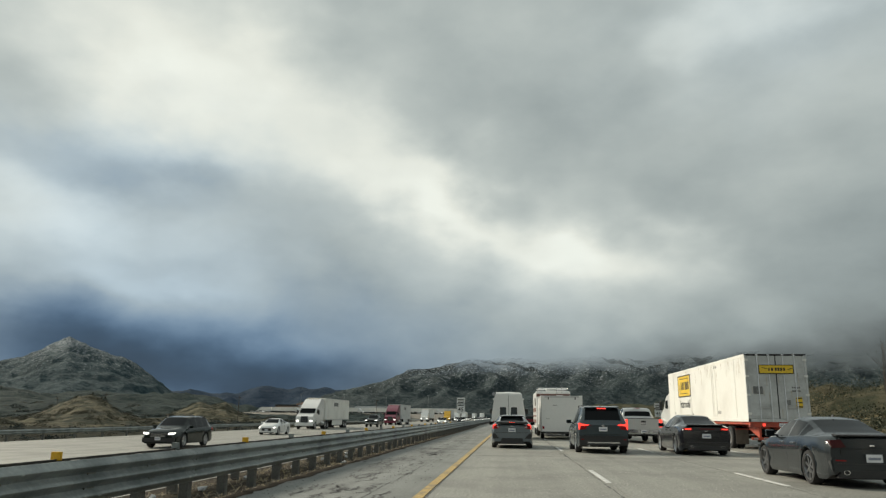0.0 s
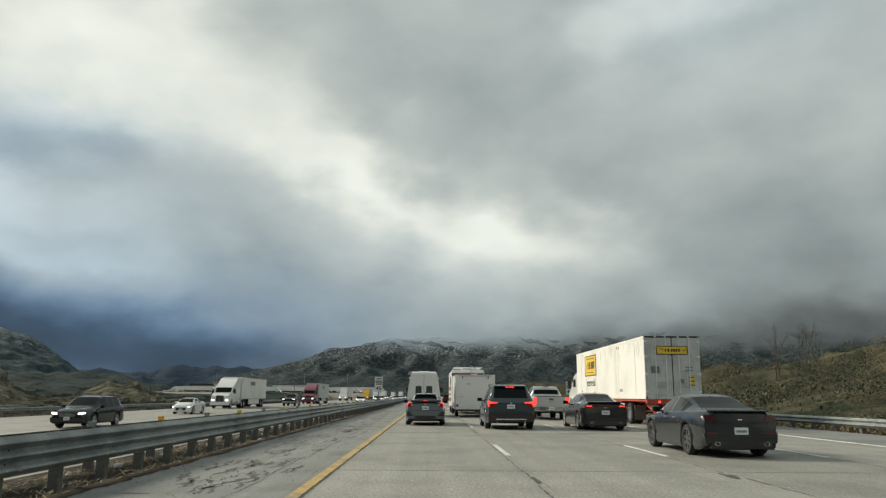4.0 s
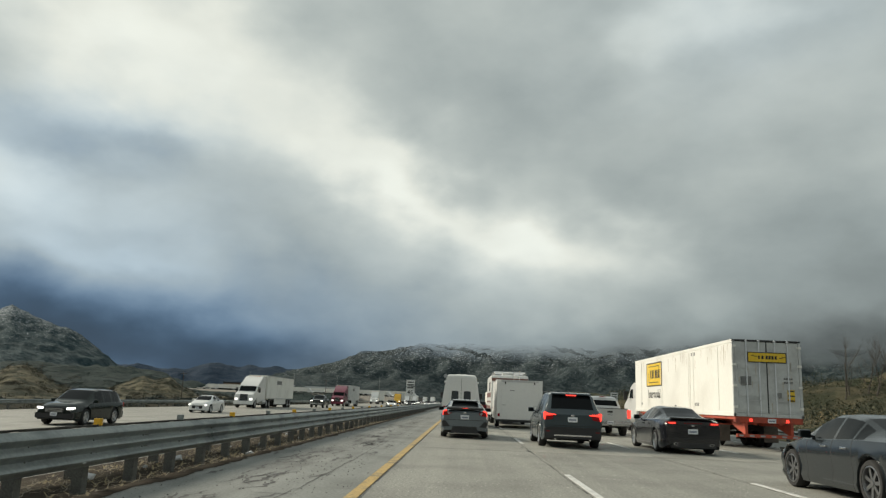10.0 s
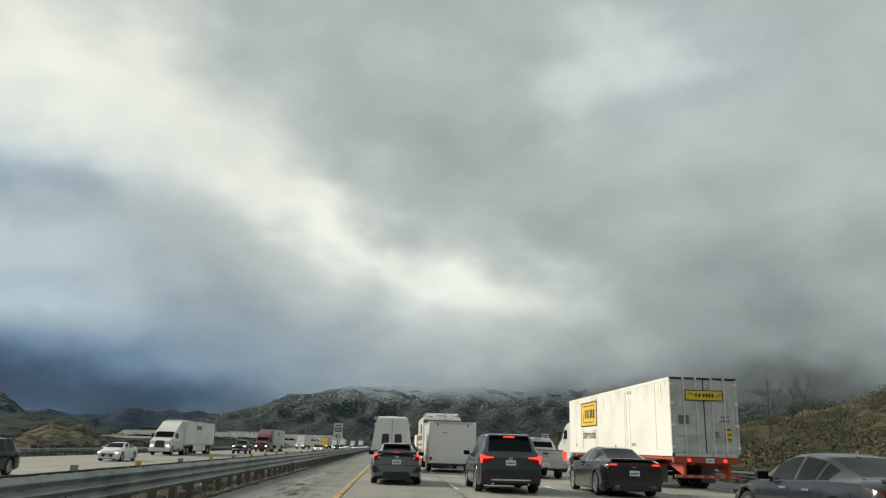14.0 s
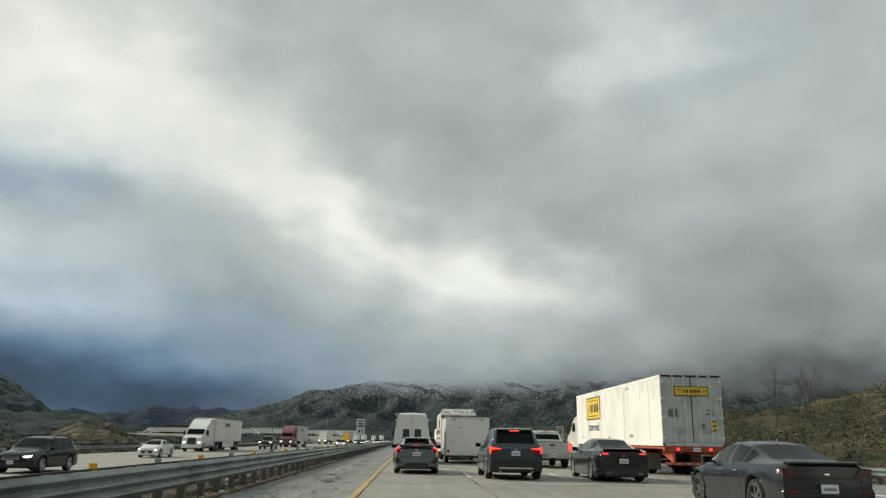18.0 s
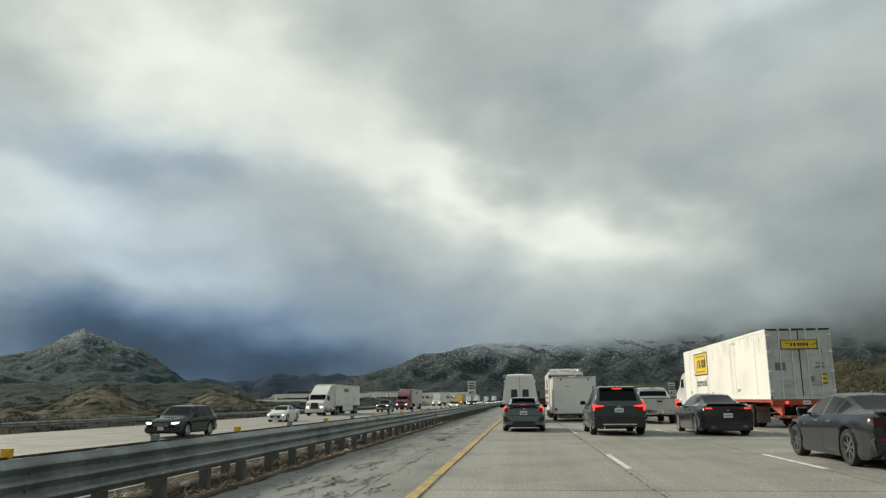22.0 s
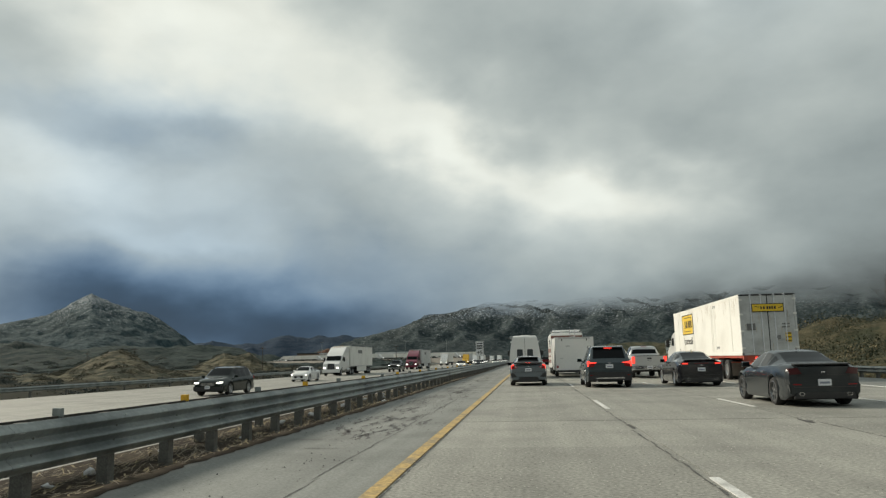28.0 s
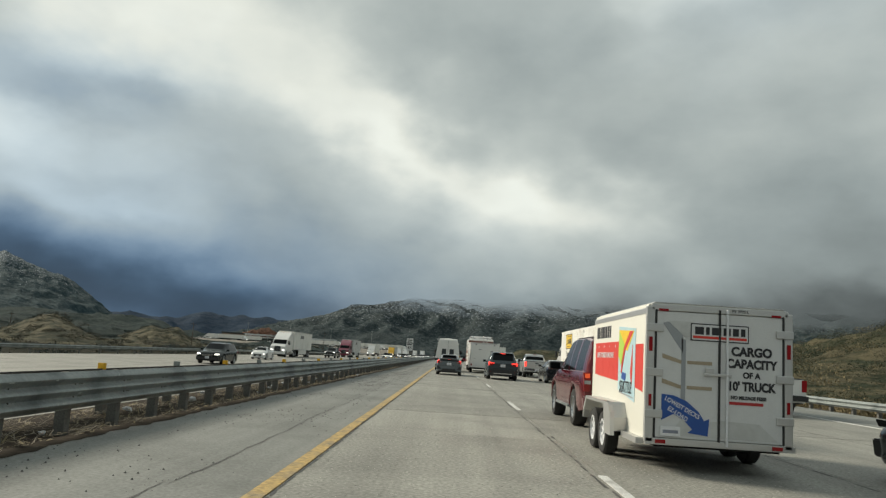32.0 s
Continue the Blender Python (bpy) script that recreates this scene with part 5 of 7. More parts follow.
def semi_tractor(name, label, colour, sleeper=True):
    """A conventional tractor: bonnet, cab, sleeper, tanks, ten wheels. Its rear is at y 0."""
    ob = thing(name, label, "truck")
    L = 6.9 if not sleeper else 8.0
    c0 = 3.4 if not sleeper else 2.6
    top = 2.9 if not sleeper else 3.85
    part("frame", box(-0.45, 0.45, 0.0, L - 0.4, 0.72, 1.0), M["under"], ob)
    prof = [(c0, 1.0), (c0, top - 0.15), (c0 + 0.2, top), (c0 + (1.3 if sleeper else 0.9), top), (L - 2.05, 2.75), (L - 1.75, 2.55), (L - 1.25, 1.95), (L - 0.3, 1.72), (L - 0.02, 1.55), (L, 0.75), (L - 0.5, 0.62), (L - 1.0, 0.75), (L - 1.75, 0.75), (L - 2.2, 0.62)]
    part("cab", slab_side(prof, -1.12, 1.12, 0.06), colour, ob, smooth=True)
    part("windscreen", slab_side([(L - 1.30, 2.0), (L - 1.74, 2.53), (L - 1.70, 2.57), (L - 1.24, 2.02)], -0.98, 0.98), M["glass"], ob, "dark windscreen")
    for sd in (-1, 1):
        part("side_window", slab_side([(L - 2.6, 1.95), (L - 2.6, 2.5), (L - 1.95, 2.5), (L - 1.6, 2.0)], sd * 1.115, sd * 1.13), M["glass"], ob)
        part("fuel_tank", rod((sd * 0.95, c0 - 0.1, 0.75), (sd * 0.95, c0 + 1.4, 0.75), 0.3, 16), alu, ob, "round aluminium fuel tank")
        part("fender", slab_side([(L - 1.75, 0.7), (L - 1.7, 1.15), (L - 1.2, 1.3), (L - 0.6, 1.2), (L - 0.45, 0.8), (L - 0.55, 0.8), (L - 0.75, 1.1), (L - 1.2, 1.18), (L - 1.6, 1.05), (L - 1.65, 0.7)], sd * 0.85, sd * 1.22), colour, ob)
        part("headlight", box(sd * 0.72, sd * 1.05, L - 0.12, L + 0.03, 0.95, 1.15, 0.02), LAMP["head"], ob, "lit headlight")
        part("side_mirror", box(sd * 1.3, sd * 1.5, L - 1.75, L - 1.65, 1.85, 2.4, 0.02), M["trim"], ob)
        part("mirror_arm", rod((sd * 1.1, L - 1.8, 2.35), (sd * 1.4, L - 1.7, 2.35), 0.02), M["trim"], ob)
        part("exhaust_stack", rod((sd * 1.0, c0 - 0.12, 1.0), (sd * 1.0, c0 - 0.12, top - 0.05), 0.07, 12), M["chrome"], ob)
        wheel(ob, sd * 1.0, L - 1.1, 0.51, 0.28, M["rim"], 10, 0.58)
        for y in (0.75, 2.05):
            for x in (0.78, 1.1):
                wheel(ob, sd * x, y, 0.51, 0.27, M["rim"], 10, 0.58)
    part("grille", prism([(-0.52, 0.85), (-0.45, 1.62), (0.45, 1.62), (0.52, 0.85)], L - 0.2, L + 0.02, 0.02), M["trim"], ob, "dark grille")
    for i in range(6):
        part("grille_bar", box(-0.46, 0.46, L + 0.015, L + 0.035, 0.93 + i * 0.11, 0.96 + i * 0.11), M["chrome"], ob)
    part("bumper", box(-1.18, 1.18, L - 0.2, L + 0.14, 0.42, 0.78, 0.05), colour, ob)
    for i in range(5):
        part("marker_lamp", box(-0.62 + i * 0.3, -0.54 + i * 0.3, c0 + (1.2 if sleeper else 0.8), c0 + (1.32 if sleeper else 0.92), top - 0.01, top + 0.05, 0.01), M["amber"], ob)
    part("roof_visor", box(-0.95, 0.95, L - 1.86, L - 1.6, 2.56, 2.62, 0.02), M["trim"], ob)
    return ob


def box_trailer(name, label, colour, L=14.5):
    ob = thing(name, label, "trailer")
    part("body", box(-1.29, 1.29, 0, L, 1.15, 4.02, 0.03), colour, ob)
    for sd in (-1, 1):
        for z in (1.15, 3.94):
            part("rail", box(sd * 1.285, sd * 1.305, 0, L, z, z + 0.09), alu, ob)
        part("side_skirt", box(sd * 1.22, sd * 1.24, 4.2, 10.5, 0.45, 1.15), colour, ob)
        part("landing_leg", box(sd * 0.7, sd * 0.82, L - 3.0, L - 2.88, 0.3, 1.15), M["trim"], ob)
        for y in (1.6, 2.9):
            wheel(ob, sd * 1.1, y, 0.51, 0.27, M["rim"], 10, 0.58)
            wheel(ob, sd * 0.78, y, 0.51, 0.27, M["rim"], 10, 0.58)
        part("panel_seam", box(sd * 1.289, sd * 1.294, L * 0.33, L * 0.33 + 0.03, 1.24, 3.94), alu, ob)
        part("panel_seam", box(sd * 1.289, sd * 1.294, L * 0.66, L * 0.66 + 0.03, 1.24, 3.94), alu, ob)
        part("side_logo", box(sd * 1.288, sd * 1.298, L * 0.5, L * 0.68, 3.0, 3.5), grime, ob)
    part("bogie", box(-0.6, 0.6, 0.6, 4.0, 0.6, 1.15), M["under"], ob)
    part("roof_bow", box(-1.2, 1.2, 0.1, L - 0.1, 4.02, 4.035), alu, ob)
    return ob


def camper_van():
    ob = thing("camper_van", "white high-roof van with two small rear windows", "van")
    L, W = 6.4, 2.05
    rings = []
    ys = (0.0, 0.03, 0.25, 4.3, 4.7, 5.3, 5.6, 6.2, 6.4)
    tops = (2.66, 2.72, 2.78, 2.78, 2.62, 1.75, 1.35, 1.15, 0.95)
    for y, zt in zip(ys, tops):
        w = W / 2 - (0.05 if y in (0.0, 6.4) else 0)
        k = min(1, (zt - 0.9) / 1.8)
        rings.append([(0, 0.32), (w - 0.04, 0.32), (w, 0.5), (w, 1.1), (w - 0.03 * k, 0.9 + (zt - 0.9) * 0.35), (w - 0.14 * k, 0.9 + (zt - 0.9) * 0.72), (w - 0.21 * k, zt - 0.10 * k - 0.03), (w - 0.30 * k, zt - 0.02), (0, zt)])
    bm = bmesh.new()
    rows = []
    for y, r in zip(ys, rings):
        rows.append([bm.verts.new((x, y, z)) for x, z in r] + [bm.verts.new((-x, y, z)) for x, z in r[-2:0:-1]])
    n = len(rows[0])
    for a, b in zip(rows, rows[1:]):
        for i in range(n):
            bm.faces.new((a[i], a[(i + 1) % n], b[(i + 1) % n], b[i]))
    bm.faces.new(rows[0][::-1]), bm.faces.new(rows[-1])
    part("body", bm, vanwhite, ob, smooth=True)
    part("windscreen", slab_side([(4.74, 2.5), (5.28, 1.78), (5.33, 1.78), (4.80, 2.52)], -0.80, 0.80), M["glass"], ob)
    for sd in (-1, 1):
        win = [(0.15, 1.35), (0.17, 1.83), (0.20, 1.86), (0.46, 1.86), (0.49, 1.83), (0.51, 1.35), (0.48, 1.32), (0.18, 1.32)]
        w2 = [(sd * x, z) for x, z in win]
        part("window_surround", prism([(sd * 0.33 + (x - sd * 0.33) * 1.12, 1.59 + (z - 1.59) * 1.09) for x, z in w2], -0.012, 0.02), M["trim"], ob)
        part("rear_window", prism(w2, -0.018, 0.0), mat("grey_window", (0.06, 0.065, 0.07), 0.12, var=0.05), ob, "small rounded grey rear window")
        part("rear_door", box(sd * 0.012, sd * 0.80, -0.006, 0.02, 0.55, 2.60, 0.004), vanwhite, ob)
        for z in (0.75, 1.5, 2.3):
            part("hinge", box(sd * 0.84, sd * 0.93, -0.03, 0.05, z, z + 0.12, 0.01), vanwhite, ob)
        part("tail_light", rod((sd * 0.90, -0.025, 1.02), (sd * 0.90, 0.04, 1.02), 0.055, 16), M["tail"], ob, "round red tail light")
        part("turn_light", rod((sd * 0.78, -0.025, 1.02), (sd * 0.78, 0.04, 1.02), 0.055, 16), M["trim"], ob)
        part("side_mirror", box(sd * 1.03, sd * 1.27, 4.95, 5.05, 1.5, 1.85, 0.03), M["trim"], ob)
        part("side_window", slab_side([(4.1, 1.5), (4.1, 2.1), (4.75, 2.1), (5.1, 1.55)], sd * 0.985, sd * 1.026), M["glass"], ob)
        for y in (1.2, 5.1):
            wheel(ob, sd * 0.92, y, 0.36, 0.23, M["rim"], 6, 0.62)
    part("rear_bumper", box(-1.0, 1.0, -0.12, 0.08, 0.40, 0.58, 0.03), M["trim"], ob, "dark rear bumper step")
    part("door_gap", box(-0.008, 0.008, -0.01, 0.02, 0.58, 2.58), M["under"], ob)
    part("door_handle", box(0.05, 0.10, -0.035, 0.0, 1.05, 1.2, 0.01), M["trim"], ob)
    for x in (-0.14, 0.0, 0.12):
        part("roof_marker", box(x - 0.04, x + 0.04, 0.03, 0.10, 2.60, 2.66, 0.01), M["trim"], ob)
    part("spot_lamp", rod((-0.88, -0.02, 2.66), (-0.88, 0.12, 2.66), 0.11, 16), M["lens"], ob, "round white work lamp")
    part("lamp_arm", rod((-0.88, 0.08, 2.66), (-0.74, 0.2, 2.62), 0.02), M["trim"], ob)
    part("roof_vent", box(-0.3, 0.3, 2.2, 2.8, 2.77, 2.86, 0.02), boxgrey, ob)
    part("underbody", box(-0.8, 0.8, 0.1, 6.0, 0.25, 0.34), M["under"], ob)
    plate_with_bars(ob, -0.5, -0.008, 0.78)
    return place(ob, -0.05, 44)


def cargo_trailer():
    ob = thing("cargo_trailer", "white enclosed cargo trailer with a ramp door", "trailer")
    W, L, z0, z1 = 2.5, 6.2, 0.45, 2.62
    part("body", box(-W / 2, W / 2, 0, L, z0, z1, 0.03), vanwhite, ob)
    part("ramp_door", box(-1.02, 1.02, -0.03, 0.01, z0 + 0.12, z1 - 0.14, 0.006), vanwhite, ob, "white rear ramp door")
    for x0, x1, a, b in ((-1.25, -1.04, z0, z1), (1.04, 1.25, z0, z1), (-1.04, 1.04, z1 - 0.12, z1), (-1.04, 1.04, z0, z0 + 0.10)):
        part("rear_frame", box(x0, x1, -0.02, 0.03, a, b, 0.006), alu if a > 1 else vanwhite, ob)
    for sd in (-1, 1):
        part("corner_trim", box(sd * 1.235, sd * 1.262, -0.02, 0.05, z0, z1), alu, ob)
        part("latch_bar", box(sd * 0.76, sd * 0.98, -0.06, -0.03, 1.22, 1.27, 0.01), alu, ob)
        part("tail_light", box(sd * 1.08, sd * 1.2, -0.04, -0.01, 0.62, 0.78, 0.01), M["tail"], ob)
        part("door_hook", box(sd * 0.78, sd * 0.84, -0.05, -0.02, z1 - 0.24, z1 - 0.1), M["trim"], ob)
        part("fender", slab_side([(2.3, 0.62), (2.4, 0.85), (4.0, 0.85), (4.1, 0.62)], sd * 1.25, sd * 1.30), alu, ob)
        part("roof_rail", box(sd * 1.22, sd * 1.265, 0, L, z1 - 0.05, z1 + 0.01), alu, ob)
        part("stone_guard", box(sd * 1.25, sd * 1.258, 0.3, L - 0.2, z0, z0 + 0.35), alu, ob)
        for y in (2.7, 3.6):
            wheel(ob, sd * 1.09, y, 0.34, 0.2, M["rim"], 6, 0.6)
    part("upper_latch", box(-0.55, -0.30, -0.045, -0.025, 2.02, 2.06), grime, ob)
    part("frame", box(-1.0, 1.0, 0.05, L, z0 - 0.12, z0), M["under"], ob)
    part("bumper_bar", box(-1.2, 1.2, -0.06, 0.05, z0 - 0.1, z0 + 0.02, 0.01), M["trim"], ob)
    part("tongue", slab_side([(L, 0.38), (L, 0.46), (L + 1.2, 0.46), (L + 1.2, 0.38)], -0.06, 0.06), M["trim"], ob)
    return place(ob, 3.2, 45)


def motorhome():
    """The tall vehicle that tows the cargo trailer: white sides, dark stripes, a chrome rack and ladder on the roof."""
    ob = thing("motorhome", "tall white motorhome with roof rack and ladder", "motorhome")
    part("body", box(-1.22, 1.22, 0, 7.6, 0.5, 3.15, 0.12), vanwhite, ob)
    stripe = mat("brown_stripe", (0.16, 0.07, 0.055), 0.5)
    for sd in (-1, 1):
        for z, h in ((0.9, 0.25), (1.35, 0.12), (1.7, 0.3)):
            part("side_stripe", box(sd * 1.219, sd * 1.232, 0.15, 7.3, z, z + h), stripe, ob, "brown side stripe")
        part("side_window", box(sd * 1.215, sd * 1.228, 1.2, 3.0, 2.1, 2.7, 0.01), M["glass"], ob)
        part("rack_rail", rod((sd * 1.05, 0.2, 3.36), (sd * 1.05, 3.8, 3.36), 0.03), M["chrome"], ob)
        for y in (0.2, 1.4, 2.6, 3.8):
            part("rack_post", rod((sd * 1.05, y, 3.12), (sd * 1.05, y, 3.36), 0.02), M["chrome"], ob)
        for y in (1.7, 6.3):
            wheel(ob, sd * 1.03, y, 0.42, 0.26, M["rim"], 8, 0.6)
        part("tail_light", box(sd * 0.95, sd * 1.1, -0.02, 0.02, 0.9, 1.2, 0.01), M["tail"], ob)
    for y in (0.2, 1.4, 2.6, 3.8):
        part("rack_bar", rod((-1.05, y, 3.36), (1.05, y, 3.36), 0.025), M["chrome"], ob)
    for x in (0.25, 0.62):
        part("ladder_rail", rod((x, -0.06, 1.2), (x, -0.06, 3.45), 0.025), M["chrome"], ob)
    for i in range(7):
        part("ladder_rung", rod((0.25, -0.06, 1.35 + i * 0.3), (0.62, -0.06, 1.35 + i * 0.3), 0.018), M["chrome"], ob)
    part("roof_band", box(-1.18, 1.18, -0.012, 0.01, 2.75, 2.95), stripe, ob)
    part("air_conditioner", box(-0.4, 0.4, 1.6, 2.6, 3.14, 3.42, 0.06), boxgrey, ob)
    part("rear_window", box(-0.6, 0.15, -0.012, 0.01, 1.9, 2.5, 0.01), M["glass"], ob)
    part("rear_bumper", box(-1.2, 1.2, -0.12, 0.05, 0.42, 0.62, 0.03), M["trim"], ob)
    part("underbody", box(-0.9, 0.9, 0.3, 7.2, 0.3, 0.52), M["under"], ob)
    return place(ob, 3.1, 52.6)


def rental_trailer():
    """A twin-axle rental trailer: white box with rounded front and roof edges, aluminium door posts, printed doors."""
    ob = thing("rental_trailer", "white rental cargo trailer with printed double doors", "trailer")
    W, L, z0, z1 = 1.98, 3.75, 0.42, 2.30
    cream = mat("trailer_cream", (0.66, 0.65, 0.58), 0.5, var=0.02, scale=1.5)
    doorw = mat("door_white", (0.62, 0.63, 0.63), 0.45, var=0.03)
    stripe_red = mat("stripe_red", (0.62, 0.045, 0.03), 0.5, var=0.03)
    text_black = mat("text_black", (0.02, 0.02, 0.025), 0.5, var=0.03)
    ink_red = mat("text_red", (0.42, 0.03, 0.03), 0.5, var=0.03)
    decal_blue = mat("decal_blue", (0.02, 0.08, 0.32), 0.45, var=0.03)
    pale = mat("picture_blue", (0.42, 0.60, 0.66), 0.5, var=0.03)
    green = mat("picture_green", (0.42, 0.60, 0.08), 0.5, var=0.03)
    grey = mat("picture_grey", (0.30, 0.32, 0.34), 0.5, var=0.03)
    wood = mat("picture_wood", (0.36, 0.30, 0.21), 0.6)
    out = [(-W / 2, z0), (-W / 2, z1 - 0.10), (-W / 2 + 0.03, z1 - 0.03), (-W / 2 + 0.10, z1), (W / 2 - 0.10, z1), (W / 2 - 0.03, z1 - 0.03), (W / 2, z1 - 0.10), (W / 2, z0)]
    part("body", prism(out, 0.03, L), cream, ob, smooth=True)
    part("nose", slab_side([(L, z0), (L, z1 - 0.02), (L + 0.12, z1 - 0.1), (L + 0.22, z1 - 0.35), (L + 0.22, z0)], -W / 2 + 0.02, W / 2 - 0.02, 0.02), cream, ob)
    part("roof_edge", prism([(-W / 2 - 0.006, z1 - 0.16), (-W / 2 - 0.006, z1 - 0.09), (-W / 2 + 0.1, z1 + 0.008), (W / 2 - 0.1, z1 + 0.008), (W / 2 + 0.006, z1 - 0.09), (W / 2 + 0.006, z1 - 0.16), (W / 2 - 0.01, z1 - 0.1), (W / 2 - 0.11, z1 - 0.004), (-W / 2 + 0.11, z1 - 0.004), (-W / 2 + 0.01, z1 - 0.1)], 0.02, L), alu, ob, "riveted aluminium roof edge")
    # rear: posts, header, sill, two doors
    for sd in (-1, 1):
        post = part("door_post", box(sd * (W / 2 - 0.10), sd * (W / 2 + 0.012), -0.02, 0.06, z0 - 0.02, z1 - 0.06, 0.01), alu, ob, "aluminium corner post")
        part("marker_lamp", box(sd * (W / 2 - 0.07), sd * (W / 2 - 0.02), -0.035, -0.015, 1.62, 1.82, 0.008), M["tail"], post, "red tail light")
        part("reflector", box(sd * (W / 2 - 0.07), sd * (W / 2 - 0.03), -0.03, -0.015, 0.88, 1.04), M["tail"], post)
        d = part("door", box(sd * 0.012, sd * (W / 2 - 0.115), -0.012, 0.05, z0 + 0.05, z1 - 0.12, 0.005), doorw, ob, "white printed trailer door")
        part("door_frame", box(sd * (W / 2 - 0.13), sd * (W / 2 - 0.105), -0.02, 0.02, z0 + 0.04, z1 - 0.10), M["trim"], d)
        for z in (0.78, 1.34, 1.95):
            part("hinge", box(sd * (W / 2 - 0.22), sd * (W / 2 + 0.02), -0.04, -0.01, z - 0.055, z + 0.055, 0.012), alu, d, "wide aluminium hinge")
        part("corner_marker", box(sd * (W / 2 - 0.28), sd * (W / 2 - 0.15), -0.028, 0.0, z1 - 0.115, z1 - 0.085), M["tail"], ob)
        part("low_marker", box(sd * (W / 2 - 0.27), sd * (W / 2 - 0.13), -0.03, 0.0, z0 - 0.03, z0 + 0.02), M["tail"], ob)
    part("header", box(-W / 2 + 0.05, W / 2 - 0.05, -0.02, 0.06, z1 - 0.11, z1 - 0.02, 0.01), alu, ob)
    part("sill", box(-W / 2, W / 2, -0.02, 0.06, z0 - 0.05, z0 + 0.04, 0.008), alu, ob)
    part("door_gasket", box(-0.014, 0.014, -0.03, 0.02, z0 + 0.03, z1 - 0.06), M["trim"], ob)
    bar = part("locking_bar", rod((0.10, -0.045, z0 - 0.02), (0.10, -0.045, z1 - 0.05), 0.016, 10), M["plate"], ob, "pale door locking bar")
    part("latch", box(-0.22, 0.16, -0.06, -0.03, 1.33, 1.37, 0.008), alu, bar)
    part("latch_box", box(-0.20, -0.08, -0.055, -0.02, 1.37, 1.44, 0.01), alu, bar)
    y = -0.0165

    def rear_patch(name, pts, col, layer=0):
        return part(name, prism(pts, y - 0.003 * layer, -0.005), col, ob)

    # picture of an empty trailer's inside, printed on the doors
    rear_patch("print_roof", [(-0.78, 2.02), (-0.70, 2.04), (-0.50, 1.86), (-0.50, 1.62)], grey)
    rear_patch("print_ceiling", [(-0.70, 2.055), (-0.35, 2.055), (-0.35, 1.84), (-0.48, 1.84)], boxgrey)
    rear_patch("print_pillar", [(-0.52, 0.95), (-0.46, 0.93), (-0.46, 1.80), (-0.52, 1.82)], grey)
    rear_patch("print_floor", [(-0.52, 0.72), (-0.02, 0.72), (-0.02, 0.50), (-0.66, 0.50)], boxgrey)
    rear_patch("print_floor", [(0.02, 0.74), (0.55, 0.72), (0.80, 0.50), (0.02, 0.50)], boxgrey)
    for z in (1.52, 1.18):
        rear_patch("print_batten", [(-0.78, z + 0.08), (-0.52, z), (-0.52, z - 0.05), (-0.78, z + 0.02)], wood, 1)
        rear_patch("print_batten", [(-0.44, z), (-0.10, z), (-0.10, z - 0.045), (-0.44, z - 0.045)], wood, 1)
    rear_patch("logo_panel", [(-0.40, 1.80), (-0.40, 2.04), (0.40, 2.04), (0.40, 1.80)], text_black, 1)
    rear_patch("logo_panel_face", [(-0.385, 1.815), (-0.385, 2.025), (0.385, 2.025), (0.385, 1.815)], doorw, 2)
    rear_patch("logo_stripe", [(-0.37, 1.835), (-0.37, 1.87), (0.37, 1.87), (0.37, 1.835)], stripe_red, 3)
    for a, b in ((-0.34, -0.22), (-0.19, -0.14), (-0.11, 0.02), (0.05, 0.15), (0.18, 0.26), (0.29, 0.35)):
        rear_patch("logo_shape", [(a, 1.89), (a, 1.995), (b, 1.995), (b, 1.89)], text_black, 3)
    for text, x, z, size, sq, col in (("CARGO", 0.44, 1.68, 0.165, 0.95, text_black), ("CAPACITY", 0.44, 1.515, 0.165, 0.88, text_black), ("OF A", 0.44, 1.365, 0.11, 0.95, text_black),
                                      ("10' TRUCK", 0.44, 1.21, 0.165, 0.82, text_black), ("NO MILEAGE FEES!", 0.40, 1.06, 0.065, 0.9, text_black)):
        wording(ob, text, size, on_rear(x, y - 0.001, z), col, squeeze=sq, bold=0.045)
    rear_patch("web_bar", [(0.14, 0.965), (0.14, 1.005), (0.60, 1.005), (0.60, 0.965)], ink_red, 1)
    wording(ob, "RV 2725 L", 0.055, on_rear(0.28, -0.024, z1 - 0.065), text_black)
    arrow = [(-0.78, 0.70), (-0.78, 1.05), (-0.62, 1.04), (-0.44, 0.97), (-0.28, 0.84), (-0.20, 0.72), (-0.13, 0.75), (-0.15, 0.52), (-0.42, 0.55), (-0.36, 0.60), (-0.48, 0.72), (-0.62, 0.79)]
    rear_patch("blue_arrow", arrow, decal_blue, 2)
    for text, x, z, turn, size in (("LOWEST DECKS", -0.50, 0.88, -27, 0.085), ("EZ-LOAD", -0.56, 0.795, -30, 0.085)):
        wording(ob, text, size, on_rear(x, y - 0.008, z) @ Matrix.Rotation(radians(turn), 4, "Z"), M["plate"], squeeze=0.85)
    plate_with_bars(ob, -0.66, -0.03, 0.56, 0.27, 0.13)
    # left and right side prints
    for sd in (-1, 1):
        x = sd * W / 2

        def patch(name, pts, col, layer=1):
            return part(name, slab_side(pts, x - sd * 0.01, x + sd * 0.0035 * layer), col, ob)

        patch("red_band", [(0.18, 1.05), (0.18, 1.72), (0.62, 1.72), (0.62, 1.10)], stripe_red)
        patch("red_band", [(1.72, 1.15), (1.72, 1.78), (3.6, 1.78), (3.6, 1.22)], stripe_red)
        patch("picture", [(0.62, 0.88), (0.62, 1.95), (1.70, 2.02), (1.70, 1.02)], pale, 2)
